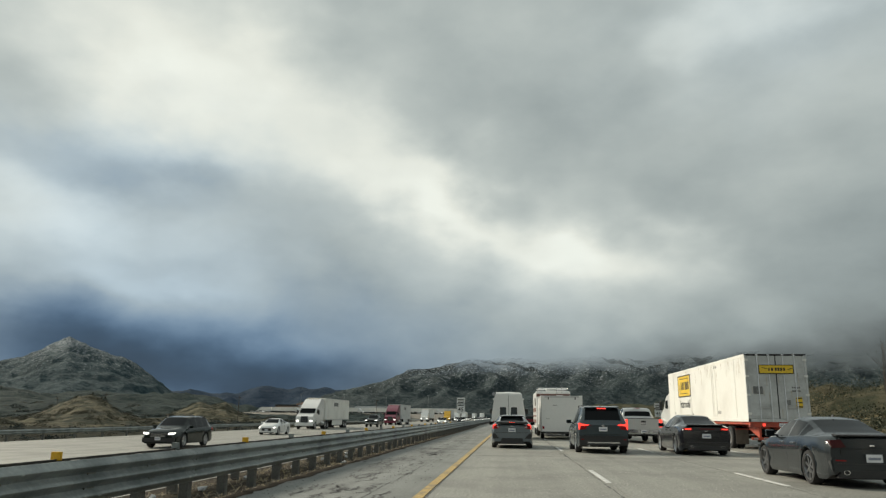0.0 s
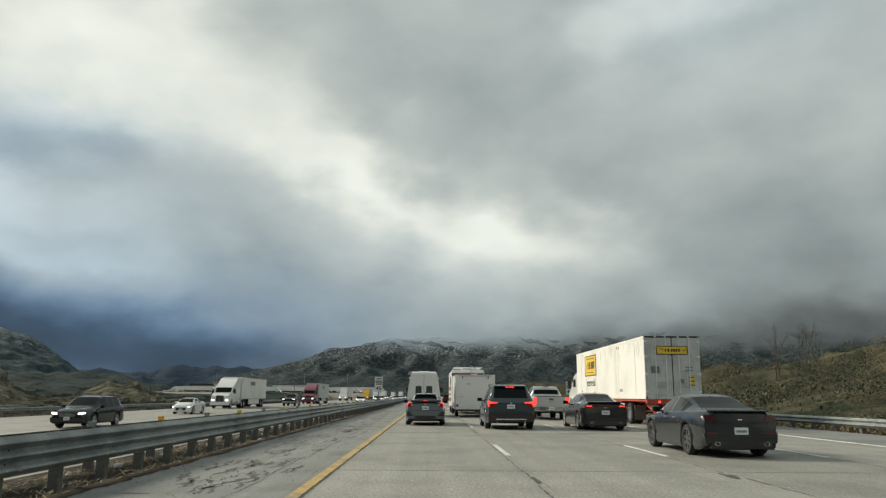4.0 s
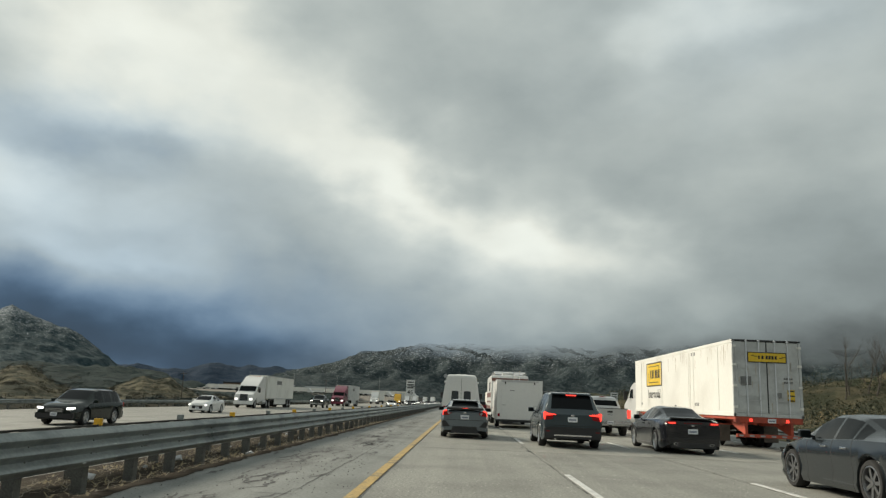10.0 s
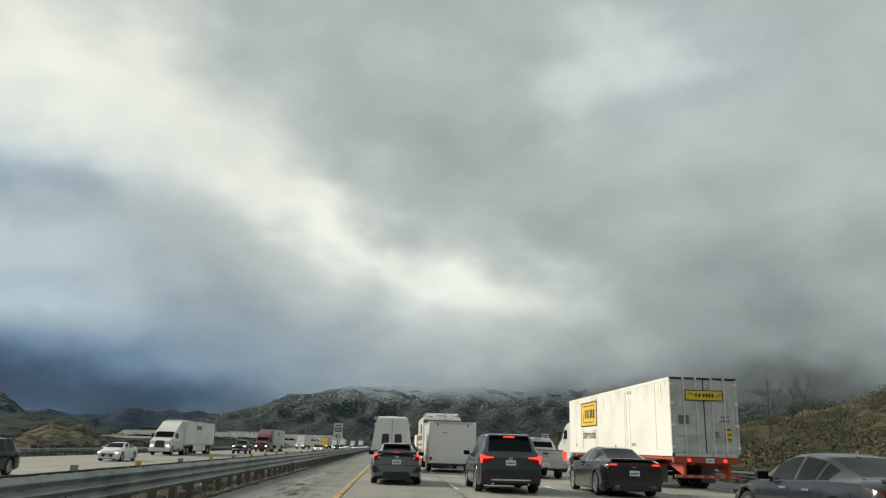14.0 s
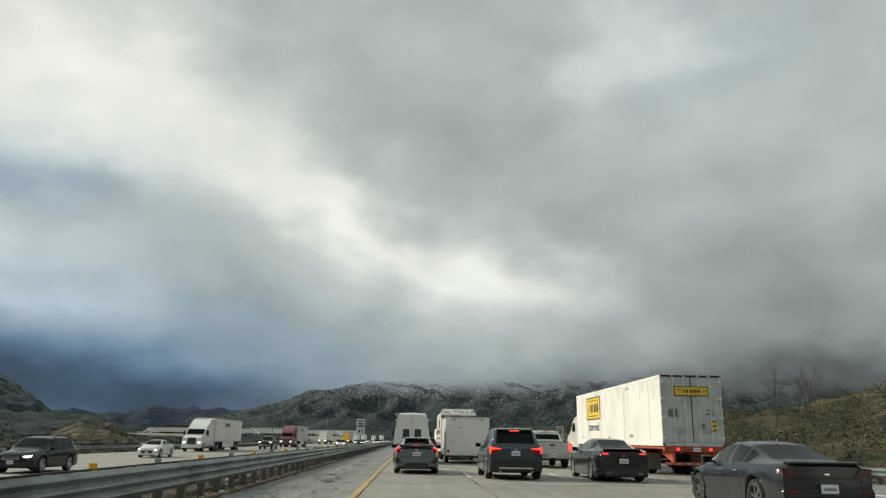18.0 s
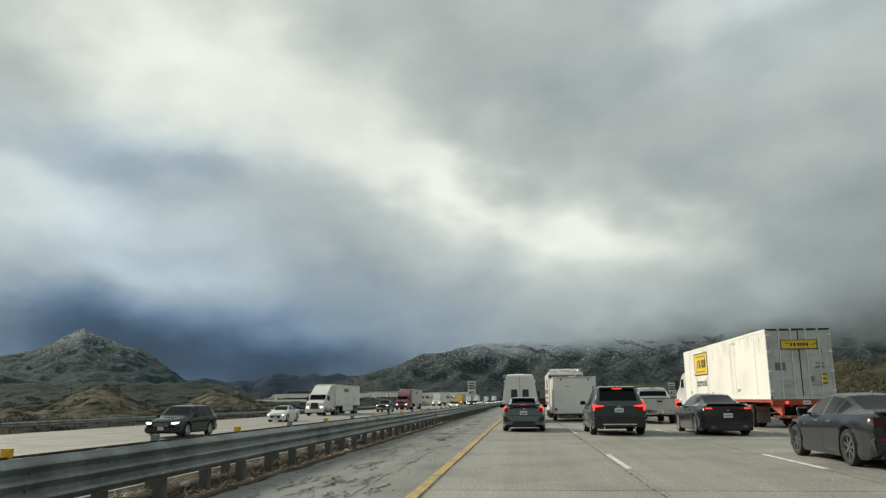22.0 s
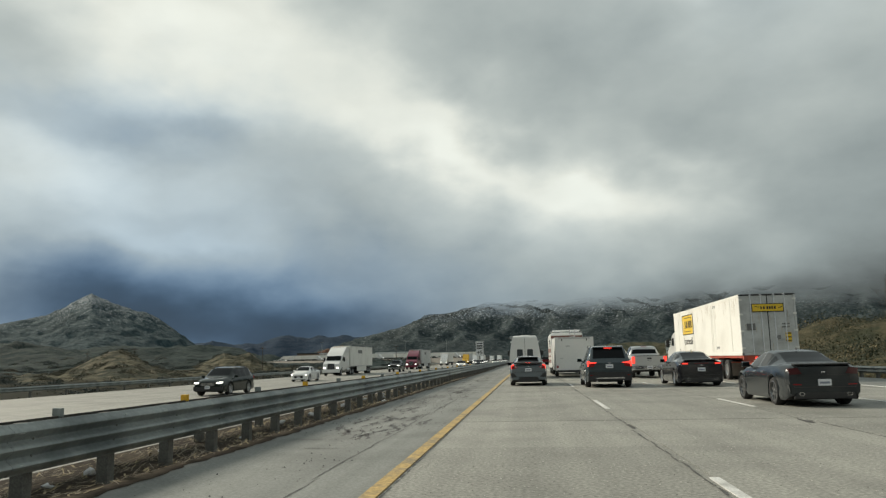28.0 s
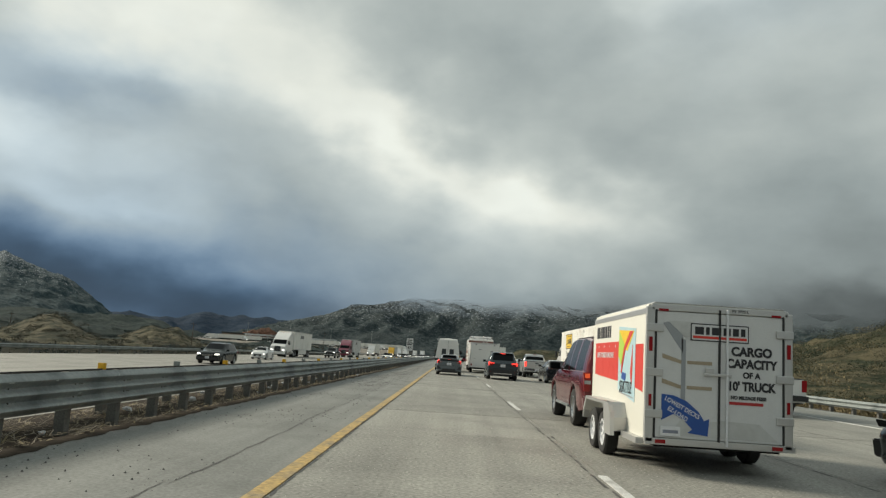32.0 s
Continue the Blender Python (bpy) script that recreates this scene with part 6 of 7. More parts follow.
        patch("picture_wing", [(0.70, 1.92), (1.68, 1.96), (1.64, 1.55), (1.40, 1.70), (1.1, 1.62)], signyellow, 3)
        patch("picture_wing", [(1.64, 1.94), (1.68, 1.55), (1.5, 1.40), (1.28, 1.72)], green, 4)
        patch("picture_stripe", [(0.74, 1.92), (1.25, 1.62), (1.45, 1.28), (1.50, 1.30), (1.32, 1.68), (0.95, 1.92)], stripe_red, 4)
        patch("picture_stripe", [(0.78, 1.72), (0.90, 1.30), (0.80, 1.10), (0.76, 1.35)], stripe_red, 3)
        patch("picture_shape", [(1.15, 1.28), (1.4, 1.3), (1.45, 1.2), (1.2, 1.17)], decal_blue, 4)
        for a, b in ((3.50, 3.28), (3.22, 3.14), (3.08, 2.86), (2.80, 2.66), (2.60, 2.48), (2.42, 2.34)):
            patch("logo_shape", [(b, 1.86), (b, 2.06), (a, 2.06), (a, 1.86)], text_black, 2)
        for yy in (3.3, 2.85, 2.4, 1.95):
            patch("print_star", [(yy, 1.69), (yy + 0.02, 1.71), (yy, 1.73), (yy - 0.02, 1.71)], M["plate"], 2)
        if sd < 0:
            wording(ob, "MOVE YOURSELF AND SAVE", 0.13, on_left(x - 0.006, 2.75, 1.56), M["plate"], squeeze=0.82)
            wording(ob, "SEATTLE", 0.25, on_left(x - 0.016, 1.16, 1.07), text_black, squeeze=0.80, bold=0.0)
            patch("small_print", [(0.70, 0.93), (0.70, 0.95), (1.62, 1.0), (1.62, 0.98)], grey, 3)
        fender = part("fender", slab_side([(1.05, 0.42), (1.05, 0.62), (1.20, 0.84), (3.05, 0.84), (3.30, 0.60), (3.30, 0.45), (3.24, 0.45), (3.22, 0.58), (3.0, 0.79), (1.24, 0.79), (1.30, 0.42)], x - sd * 0.02, x + sd * 0.26), alu, ob, "aluminium wheel fender")
        part("fender_skirt", slab_side([(0.98, 0.36), (1.05, 0.70), (1.22, 0.84), (1.55, 0.84), (1.42, 0.36)], x + sd * 0.20, x + sd * 0.262), alu, fender)
        part("step_plate", slab_side([(0.10, 0.36), (0.10, 0.44), (1.0, 0.44), (1.0, 0.36)], x - sd * 0.01, x + sd * 0.10), alu, ob)
        for yy in (1.80, 2.60):
            wheel(ob, x + sd * 0.115, yy, 0.335, 0.2, M["plate"], 8, 0.60)
    part("axle", rod((-1.0, 1.80, 0.335), (1.0, 1.80, 0.335), 0.04), M["under"], ob)
    part("axle", rod((-1.0, 2.60, 0.335), (1.0, 2.60, 0.335), 0.04), M["under"], ob)
    part("frame", box(-0.85, 0.85, 0.05, L, z0 - 0.08, z0), M["under"], ob)
    part("tongue", slab_side([(L, 0.36), (L, 0.44), (L + 1.4, 0.46), (L + 1.4, 0.38)], -0.05, 0.05), M["trim"], ob)
    place(ob, 3.77, -10.3)
    ob.matrix_basis = ob.matrix_basis @ Matrix.Scale(0.96, 4)
    return ob


# ---- traffic on this side ----
place(hatchback(), 0.15, 31.2)
camper_van()
cargo_trailer()
motorhome()
place(family_suv("suv", "dark blue family SUV with brake lights lit", PAINT["navy"]), 3.6, 27.6)
place(big_sedan("muscle_sedan", "glossy black four-door sedan with chrome exhausts", PAINT["black"]), 7.3, 27.2)
place(pickup("silver_pickup", "silver crew-cab pickup truck with black wheels", PAINT["silver"], True), 7.2, 40)
place(big_sedan("silver_sedan", "silver sedan with red tail lights", PAINT["silver"], 4.85, 1.85, 1.46, "red"), 7.0, 48)
container_truck()
place(big_sedan("coupe", "matte charcoal lowered coupe with dark tail lights", PAINT["matte"], 4.65, 1.83, 1.40, "dark", "rim_dark", 7), 7.3, 14.3)
place(pickup("white_pickup", "white crew-cab pickup truck with a loaded bed", PAINT["white"]), 11.6, 5.9)
place(family_suv("dark_suv", "dark grey SUV with silver wheels", PAINT["matte"], False, length=4.7, height=1.68), 7.2, -14.0)
place(large_red_suv(), 3.94, -4.85)
rental_trailer()

# ---- oncoming traffic ----
LZ = LEFT_Z
LAMP["head"] = M["head"]
place(semi_tractor("white_semi", "white sleeper-cab semi truck with lights on", PAINT["white"]), -26, 100, LZ, 180)
place(box_trailer("semi_trailer", "long white box semi trailer", boxwhite), -26, 112.2, LZ, 180)
place(semi_tractor("maroon_semi", "maroon sleeper-cab semi truck with lights on", PAINT["maroon"]), -23.5, 152, LZ, 180)
place(box_trailer("semi_trailer", "long grey box semi trailer", boxgrey), -23.5, 164.2, LZ, 180)
place(family_suv("dark_minivan", "dark green family car with headlights lit", PAINT["green"], False, height=1.68), -18.5, 42, LZ, 180)
place(big_sedan("white_sedan", "white sedan with headlights lit", PAINT["white"], 4.65, 1.80, 1.45, "red"), -22.0, 70, LZ, 180)
place(pickup("dark_pickup", "dark green pickup truck with headlights lit", PAINT["green"]), -22, 122, LZ, 180)

# ---- roadside: brush, trees, pylon, poles, signs, far traffic ----
def scatter_brush(name, label, spots, material, leaf, tall, seed):
    """Clumps of many small leaves, each clump an uneven heap of tilted blades."""
    rng = np.random.default_rng(seed)
    per = 110
    at = np.repeat(np.array(spots), per, axis=0)
    n, size = len(at), at[:, 3:4]
    a, r = rng.uniform(0, math.tau, (n, 1)), np.sqrt(rng.random((n, 1))) * rng.uniform(0.75, 1.05, (n, 1))
    h = tall * rng.uniform(0.02, 1.0, (n, 1)) * (1 - 0.75 * r ** 2)
    mid = at[:, :3] + np.hstack((size * r * np.cos(a), size * r * np.sin(a), size * h - 0.1))
    u, v = rng.normal(size=(n, 3)), rng.normal(size=(n, 3))
    u *= leaf * size * rng.uniform(0.4, 1.2, (n, 1)) / np.linalg.norm(u, axis=1, keepdims=True)
    v *= leaf * size * rng.uniform(0.25, 0.8, (n, 1)) / np.linalg.norm(v, axis=1, keepdims=True)
    verts = np.stack((mid - u, mid + v, mid + u, mid - v), axis=1).reshape(-1, 3).tolist()
    faces = np.arange(4 * n).reshape(-1, 4).tolist()
    return tagged(mesh(name, verts, faces, material), label, "brush", kind="stuff")


def leafy(name, a, b):
    m = mat(name, a, 0.9, var=0.2, scale=0.8, second=b, fine=3)
    return m


brush_dark = leafy("dark_chaparral", (0.036, 0.044, 0.025), (0.070, 0.070, 0.040))
brush_low = leafy("low_scrub", (0.036, 0.038, 0.024), (0.055, 0.050, 0.032))
brush_tan = leafy("dry_brush", (0.20, 0.16, 0.085), (0.11, 0.092, 0.05))
brush_grass = leafy("dry_grass", (0.24, 0.19, 0.10), (0.17, 0.13, 0.07))
rnd = random.Random(4)
spots_a, spots_b = [], []
for _ in range(4200):
    az = rnd.uniform(11, 60)
    r = 34 + 200 * rnd.random() ** 0.8
    x, y = r * math.sin(radians(az)), r * math.cos(radians(az))
    if x < 20:
        continue
    z = max(-0.3, lie["hill_right"](az, r))
    spot = (x, y, z, (0.4 + 1.7 * rnd.random() ** 2) * (0.8 + r / 230))
    (spots_a if rnd.random() < 0.72 else spots_b).append(spot)
scatter_brush("chaparral", "dark green chaparral bushes on the slope", spots_a, brush_dark, 0.065, 0.8, 1)
scatter_brush("dry_brush", "tan dry brush on the slope", spots_b, brush_tan, 0.06, 0.6, 2)
verge_spots = []
for _ in range(520):
    verge_spots.append((rnd.uniform(18.0, 23.5), rnd.uniform(-10, 150), -0.25, rnd.uniform(0.2, 0.6)))
scatter_brush("verge_grass", "dry tan grass tufts beside the guardrail", verge_spots, brush_grass, 0.25, 1.3, 3)
left_spots = []
for _ in range(350):
    y = rnd.uniform(40, 420)
    left_spots.append((-rnd.uniform(33.5, 60 + y * 0.5), y, -1.95, rnd.uniform(0.4, 1.3)))
scatter_brush("roadside_scrub", "brown scrub beyond the oncoming lanes", left_spots, leafy("brown_scrub", (0.035, 0.034, 0.02), (0.07, 0.06, 0.036)), 0.10, 0.6, 5)
knoll_spots = []
for _ in range(420):
    az, r = rnd.uniform(-36, -25), rnd.uniform(190, 310)
    knoll_spots.append((r * math.sin(radians(az)), r * math.cos(radians(az)), lie["hill_knoll"](az, r), rnd.uniform(0.6, 2.0)))
for _ in range(420):
    az, r = rnd.uniform(-25.5, -15.5), rnd.uniform(310, 430)
    knoll_spots.append((r * math.sin(radians(az)), r * math.cos(radians(az)), lie["hill_spur"](az, r), rnd.uniform(0.6, 2.0)))
scatter_brush("knoll_brush", "dark brush on the tan knoll", knoll_spots, brush_low, 0.10, 0.6, 6)

flat_a, flat_b = [], []
for _ in range(1500):
    az, r = rnd.uniform(-56, -9), 70 + 420 * rnd.random() ** 1.1
    x, y = r * math.sin(radians(az)), r * math.cos(radians(az))
    if x > -36:
        continue
    (flat_a if rnd.random() < 0.75 else flat_b).append((x, y, lie["hill_flats"](az, r), rnd.uniform(0.5, 1.5) * (0.6 + r / 200)))
# blued like the foothills: distance haze mixed into the leaf colour
brush_foot = leafy("hazed_foothill_brush", (0.028, 0.042, 0.040), (0.046, 0.056, 0.048))
scatter_brush("flats_brush", "dark low brush across the foothills", flat_a, brush_foot, 0.12, 0.4, 7)
scatter_brush("flats_dry_brush", "dry tan brush across the foothills", flat_b, leafy("foothill_dry_brush", (0.060, 0.052, 0.034), (0.036, 0.034, 0.022)), 0.10, 0.5, 8)

bark = mat("grey_bark", (0.075, 0.065, 0.055), 0.9, var=0.25, scale=3)


def bare_tree(x, y, z, tall, seed):
    """A leafless tree: a tapered trunk, rising limbs and many fine twigs."""
    rnd = random.Random(seed)
    ob = thing("bare_tree", "leafless grey roadside tree with upright branches", "tree", (x, y, z), group="bare roadside trees")
    trunk, limbs, twigs = ([], []), ([], []), ([], [])

    def stick(into, a, b, r, r2, seg):
        verts, faces = into
        d = (b - a).normalized()
        u = d.orthogonal().normalized()
        v = d.cross(u)
        n = len(verts)
        for c, q in ((a, r), (b, r2)):
            verts.extend(c + (u * math.cos(k * math.tau / seg) + v * math.sin(k * math.tau / seg)) * q for k in range(seg))
        faces.extend((n + k, n + (k + 1) % seg, n + seg + (k + 1) % seg, n + seg + k) for k in range(seg))

    def grow(a, d, length, r, depth):
        steps = 3
        p = Vector(a)
        for i in range(steps):
            d = (d + Vector((rnd.gauss(0, 0.10), rnd.gauss(0, 0.10), 0.07))).normalized()
            q = p + d * length / steps
            r2 = r * 0.80
            stick(trunk if depth == 0 else limbs if depth < 3 else twigs, p, q, r, r2, 7 if depth < 2 else 4 if depth < 3 else 3)
            if depth < 4:
                for _ in range(2 if depth else 1):
                    if rnd.random() < (0.85 if depth < 2 else 0.6):
                        side = Vector((rnd.gauss(0, 1), rnd.gauss(0, 1), 0.35)).normalized()
                        grow(q, (d * 0.75 + side * 0.62).normalized(), length * rnd.uniform(0.5, 0.72), r2 * 0.55, depth + 1)
            p, r = q, r2
        if depth < 4:
            grow(p, d, length * 0.6, r * 0.8, depth + 1)

    grow((0, 0, -0.3), Vector((rnd.gauss(0, 0.05), rnd.gauss(0, 0.05), 1)), tall * 0.52, tall * 0.014, 0)
    mesh("trunk", *trunk, bark, ob)
    tagged(mesh("limb_mass", *limbs, bark, ob), kind="stuff")
    tagged(mesh("twig_mass", *twigs, bark, ob), kind="stuff")
    return ob


for i, (x, y, tall) in enumerate(((39.5, 82, 6.4), (41.0, 84, 6.0), (42.6, 82, 6.8), (44.0, 86, 6.2), (45.8, 84, 6.6), (47.5, 90, 5.6))):
    bare_tree(x, y, lie["hill_right"](math.degrees(math.atan2(x, y)), math.hypot(x, y)) - 0.2, tall, 20 + i)

# utility poles in the flats on the left
wood_pole = mat("pole_wood", (0.07, 0.055, 0.045), 0.9, var=0.2)
for x, y in ((-150, 265), (-112, 300), (-60, 330), (-95, 420), (-130, 520), (-210, 330)):
    pl = thing("utility_pole", "weathered wooden utility pole with crossarm", "pole", (x, y, -2.0), 15, group="utility poles")
    part("shaft", rod((0, 0, -0.3), (0, 0, 10.5), 0.16, 8, 0.11), wood_pole, pl)
    part("crossarm", box(-1.2, 1.2, -0.06, 0.06, 9.6, 9.78), wood_pole, pl)
    for xx in (-1.1, -0.4, 0.4, 1.1):
        part("insulator", rod((xx, 0, 9.78), (xx, 0, 9.95), 0.05, 6), M["trim"], pl)

# speed signs
sign_white = mat("sign_white", (0.72, 0.73, 0.72), 0.5, var=0.06)


def speed_sign(x, y, z):
    ob = thing("speed_sign", "white truck speed limit sign on a post", "road sign", (x, y, z), group="speed signs")
    part("post", box(-0.05, 0.05, 0.0, 0.08, -0.2, 3.3, 0.005), M["post"], ob)
    for z0, z1 in ((1.75, 2.75), (2.82, 3.45)):
        p = part("sign_panel", box(-0.46, 0.46, -0.02, 0.0, z0, z1, 0.008), sign_white, ob)
        for a, b, c, d in ((-0.43, 0.43, z0 + 0.03, z0 + 0.045), (-0.43, 0.43, z1 - 0.045, z1 - 0.03), (-0.43, -0.415, z0 + 0.03, z1 - 0.03), (0.415, 0.43, z0 + 0.03, z1 - 0.03)):
            part("border", box(a, b, -0.024, -0.018, c, d), black, p)
    for zz in (2.62, 2.95, 3.2):
        part("text_bar", box(-0.33, 0.33, -0.024, -0.018, zz - 0.06, zz + 0.06), black, ob)
    wording(ob, "45", 0.62, on_rear(0, -0.022, 2.14), black)
    return ob


speed_sign(-5.5, 82, -0.1)
speed_sign(18.6, 96, -0.25)

# reflectors along the median barrier
refl = mat("reflector_yellow", (0.72, 0.40, 0.02), 0.4)
for i in range(26):
    y = -14 + 3.75 * i
    r = thing("barrier_reflector", "yellow reflector on the median barrier", "reflector", (FAR_RAIL - 0.02, y, 0.66), group="barrier reflectors")
    part("housing", box(-0.07, 0.07, -0.03, 0.03, 0.0, 0.12, 0.01), refl if i % 2 == 0 else M["steel"], r)
    part("bracket", box(-0.03, 0.03, -0.015, 0.015, -0.03, 0.005), M["steel"], r)
for y in (22, 52, 88):
    mk = thing("marker_paddle", "white object marker on a post", "road marker", (18.1, y, -0.25), group="object markers")
    part("post", box(-0.03, 0.03, 0, 0.03, -0.1, 1.0), M["post"], mk)
    pd = part("paddle", box(-0.1, 0.1, -0.012, 0.0, 0.75, 1.45, 0.004), sign_white, mk)
    for z in (0.9, 1.05, 1.2):
        part("marking", box(-0.06, 0.06, -0.015, -0.011, z, z + 0.07), black, pd)

# dark debris that gathers along the edge of the shoulder
bm = bmesh.new()
left, right = [], []
for i in range(900):
    y = -46 + i * 0.16
    w = 0.10 + 0.14 * noise.noise(Vector((0, y * 0.7, 3))) + 0.10 * noise.noise(Vector((4, y * 2.9, 3))) + rnd.uniform(-0.03, 0.03)
    left.append(bm.verts.new((-4.62, y, -0.004)))
    right.append(bm.verts.new((-4.42 + w, y, -0.004)))
for i in range(899):
    bm.faces.new((left[i], right[i], right[i + 1], left[i + 1]))
tagged(part("edge_debris", bm, M["dirt"]), "dark dirt gathered along the shoulder edge", "dirt", kind="structure")

# median straw, litter and the cracked shoulder
straw_mat = leafy("pale_straw", (0.23, 0.20, 0.15), (0.10, 0.083, 0.06))
for nm, lab, count, lo, hi, wide, m in (("median_straw", "pale dry straw and stalks along the median", 6000, 0.03, 0.17, 0.005, straw_mat), ("median_sticks", "dark twigs and leaf litter along the median", 4200, 0.02, 0.12, 0.012, brush_tan)):
    lv, lf = [], []
    for _ in range(count):
        y = rnd.uniform(-36, 50)
        x = rnd.uniform(-6.3, -4.52)
        heap = 0.05 * max(0.0, noise.noise(Vector((x * 1.5, y * 0.8, 7))) + 0.3)
        a, l, w = rnd.gauss(math.pi / 2, 0.7), rnd.uniform(lo, hi), wide * rnd.uniform(0.5, 1.3)
        u, v = Vector((math.cos(a), math.sin(a), rnd.uniform(-0.1, 0.3))) * l, Vector((-math.sin(a), math.cos(a), 0)) * w
        c = Vector((x, y, -0.09 + heap + rnd.uniform(0, 0.03) if x < -4.62 else 0.004))
        n = len(lv)
        lv += [c - u - v, c + u - v, c + u + v, c - u + v]
        lf.append((n, n + 1, n + 2, n + 3))
    tagged(mesh(nm, lv, lf, m), lab, "litter", kind="stuff")
# bolt heads and bright scrapes on the near barrier
bm, sc = bmesh.new(), bmesh.new()
for i in range(60):
    y = -46 + 1.55 * i + 0.3
    for z in (0.445, 0.612):
        bmesh.ops.create_uvsphere(bm, u_segments=8, v_segments=4, radius=0.016, matrix=Matrix.Translation((NEAR_RAIL + 0.004, y + rnd.uniform(-0.05, 0.05), z)))
    if rnd.random() < 0.7:
        for _ in range(rnd.randint(1, 4)):
            z = rnd.choice((0.363, 0.53, 0.697)) + rnd.gauss(0, 0.012)
            m = Matrix.LocRotScale((NEAR_RAIL + 0.078, y + rnd.uniform(-0.7, 0.7), z), None, (0.006, rnd.uniform(0.015, 0.08), rnd.uniform(0.006, 0.018)))
            bmesh.ops.create_icosphere(sc, subdivisions=1, radius=1.0, matrix=m)
tagged(part("rail_bolts", bm, M["steel_dark"]), "dark bolt heads along the barrier", "bolt", kind="stuff")
tagged(part("rail_scrapes", sc, mat("bare_zinc", (0.42, 0.44, 0.43), 0.5, 0.3)), "bright scrapes along the barrier", "scrape", kind="stuff")
paper = mat("litter_paper", (0.55, 0.56, 0.57), 0.7)
for i in range(26):
    x, y = rnd.uniform(-6.2, -4.7), -14 + i * 1.9 + rnd.uniform(-0.5, 0.5)
    bm = bmesh.new()
    bmesh.ops.create_icosphere(bm, subdivisions=1, radius=rnd.uniform(0.05, 0.11))
    for v in bm.verts:
        v.co += Vector((rnd.gauss(0, 0.02), rnd.gauss(0, 0.02), rnd.gauss(0, 0.015)))
        v.co.z *= 0.6
    lt = part("litter", bm, paper)
    lt.location = (x, y, -0.055)
    tagged(lt, "crumpled pale litter on the median dirt", "litter", "median litter")

tar = mat("tar_patch", (0.055, 0.053, 0.050), 0.7, var=0.3, scale=3, second=(0.085, 0.082, 0.078))


def ragged(bm, x, y, lx, ly, z, n=11):
    ring = []
    for i in range(n):
        a = math.tau * i / n
        k = rnd.uniform(0.55, 1.15)
        ring.append(bm.verts.new((x + lx * k * math.cos(a), y + ly * k * math.sin(a), z)))
    bm.faces.new(ring)


def crack(bm, x, y, length, wide, wander=0.05):
    """A jagged lengthwise crack that tapers at both ends."""
    n = max(4, int(length / 0.09))
    prev = None
    for i in range(n + 1):
        k = i / n
        w = wide * math.sin(math.pi * (0.04 + 0.92 * k)) * rnd.uniform(0.35, 1.3)
        x += rnd.gauss(0, wander * 0.35)
        now = (bm.verts.new((x - w, y + length * k, -0.006)), bm.verts.new((x + w, y + length * k, -0.006)))
        if prev:
            bm.faces.new((prev[0], prev[1], now[1], now[0]))
        prev = now


bm = bmesh.new()
for _ in range(46):
    cx, cy = rnd.uniform(-3.6, -2.3), rnd.uniform(4, 80)
    for _ in range(rnd.randint(4, 11)):
        crack(bm, cx + rnd.gauss(0, 0.28), cy + rnd.gauss(0, 1.1), rnd.uniform(0.4, 1.6), rnd.uniform(0.012, 0.06), 0.12)
for i in range(60):
    crack(bm, -2.3 + 0.04 * noise.noise(Vector((i * 0.4, 0, 0))), -30 + 2.1 * i, 2.3, 0.014, 0.02)
for _ in range(20):
    x, y = rnd.uniform(-4.0, -2.4), rnd.uniform(0, 60)
    ragged(bm, x, y, rnd.uniform(0.2, 0.5), rnd.uniform(0.012, 0.03), -0.0055)
tagged(part("shoulder_cracks", bm, tar), "dark tar patches and cracks on the shoulder", "crack", kind="stuff")
# loose crumbs of asphalt and gravel
cv, cf = [], []
for k in range(1800):
    if k % 18 == 0:
        heap = (-1.9 - 2.4 * rnd.random(), rnd.uniform(-32, 40))
    c = Vector((min(-1.6, max(-4.5, rnd.gauss(heap[0], 0.22))), rnd.gauss(heap[1], 0.9), -0.008))
    q = 0.004 + 0.013 * rnd.random() ** 2
    n = len(cv)
    cv += [c + Vector((q * rnd.uniform(0.6, 1.3), 0, 0)), c + Vector((0, q * rnd.uniform(0.6, 1.3), 0)), c - Vector((q, 0, 0)), c - Vector((0, q, 0)), c + Vector((0, 0, q * 1.1))]
    cf += [(n, n + 1, n + 4), (n + 1, n + 2, n + 4), (n + 2, n + 3, n + 4), (n + 3, n, n + 4)]
tagged(mesh("gravel_crumbs", cv, cf, M["seam"]), "dark loose crumbs of asphalt on the shoulder", "gravel", kind="stuff")
# pale and dark specks of stone worn out of the concrete
for nm, lab, count, tint in (("pale_grit", "pale stone specks in the worn concrete", 9000, (0.50, 0.48, 0.44)), ("dark_grit", "dark stone specks in the worn concrete", 2600, (0.07, 0.068, 0.06))):
    gv, gf = [], []
    for _ in range(count):
        c = Vector((rnd.uniform(-1.2, 6.5), -20 + 44 * rnd.random() ** 1.2, 0.0005))
        q, a = rnd.uniform(0.006, 0.020 if nm == "pale_grit" else 0.012), rnd.uniform(0, math.tau)
        u, v = Vector((math.cos(a), math.sin(a), 0)) * q, Vector((-math.sin(a), math.cos(a), 0)) * q * rnd.uniform(0.4, 0.9)
        n = len(gv)
        gv += [c - u, c - v, c + u, c + v, c + Vector((0, 0, q * 0.35))]
        gf += [(n, n + 1, n + 4), (n + 1, n + 2, n + 4), (n + 2, n + 3, n + 4), (n + 3, n, n + 4)]
    tagged(mesh(nm, gv, gf, mat(nm + "_stone", tint, 0.8, var=0.3)), lab, "grit", kind="stuff")
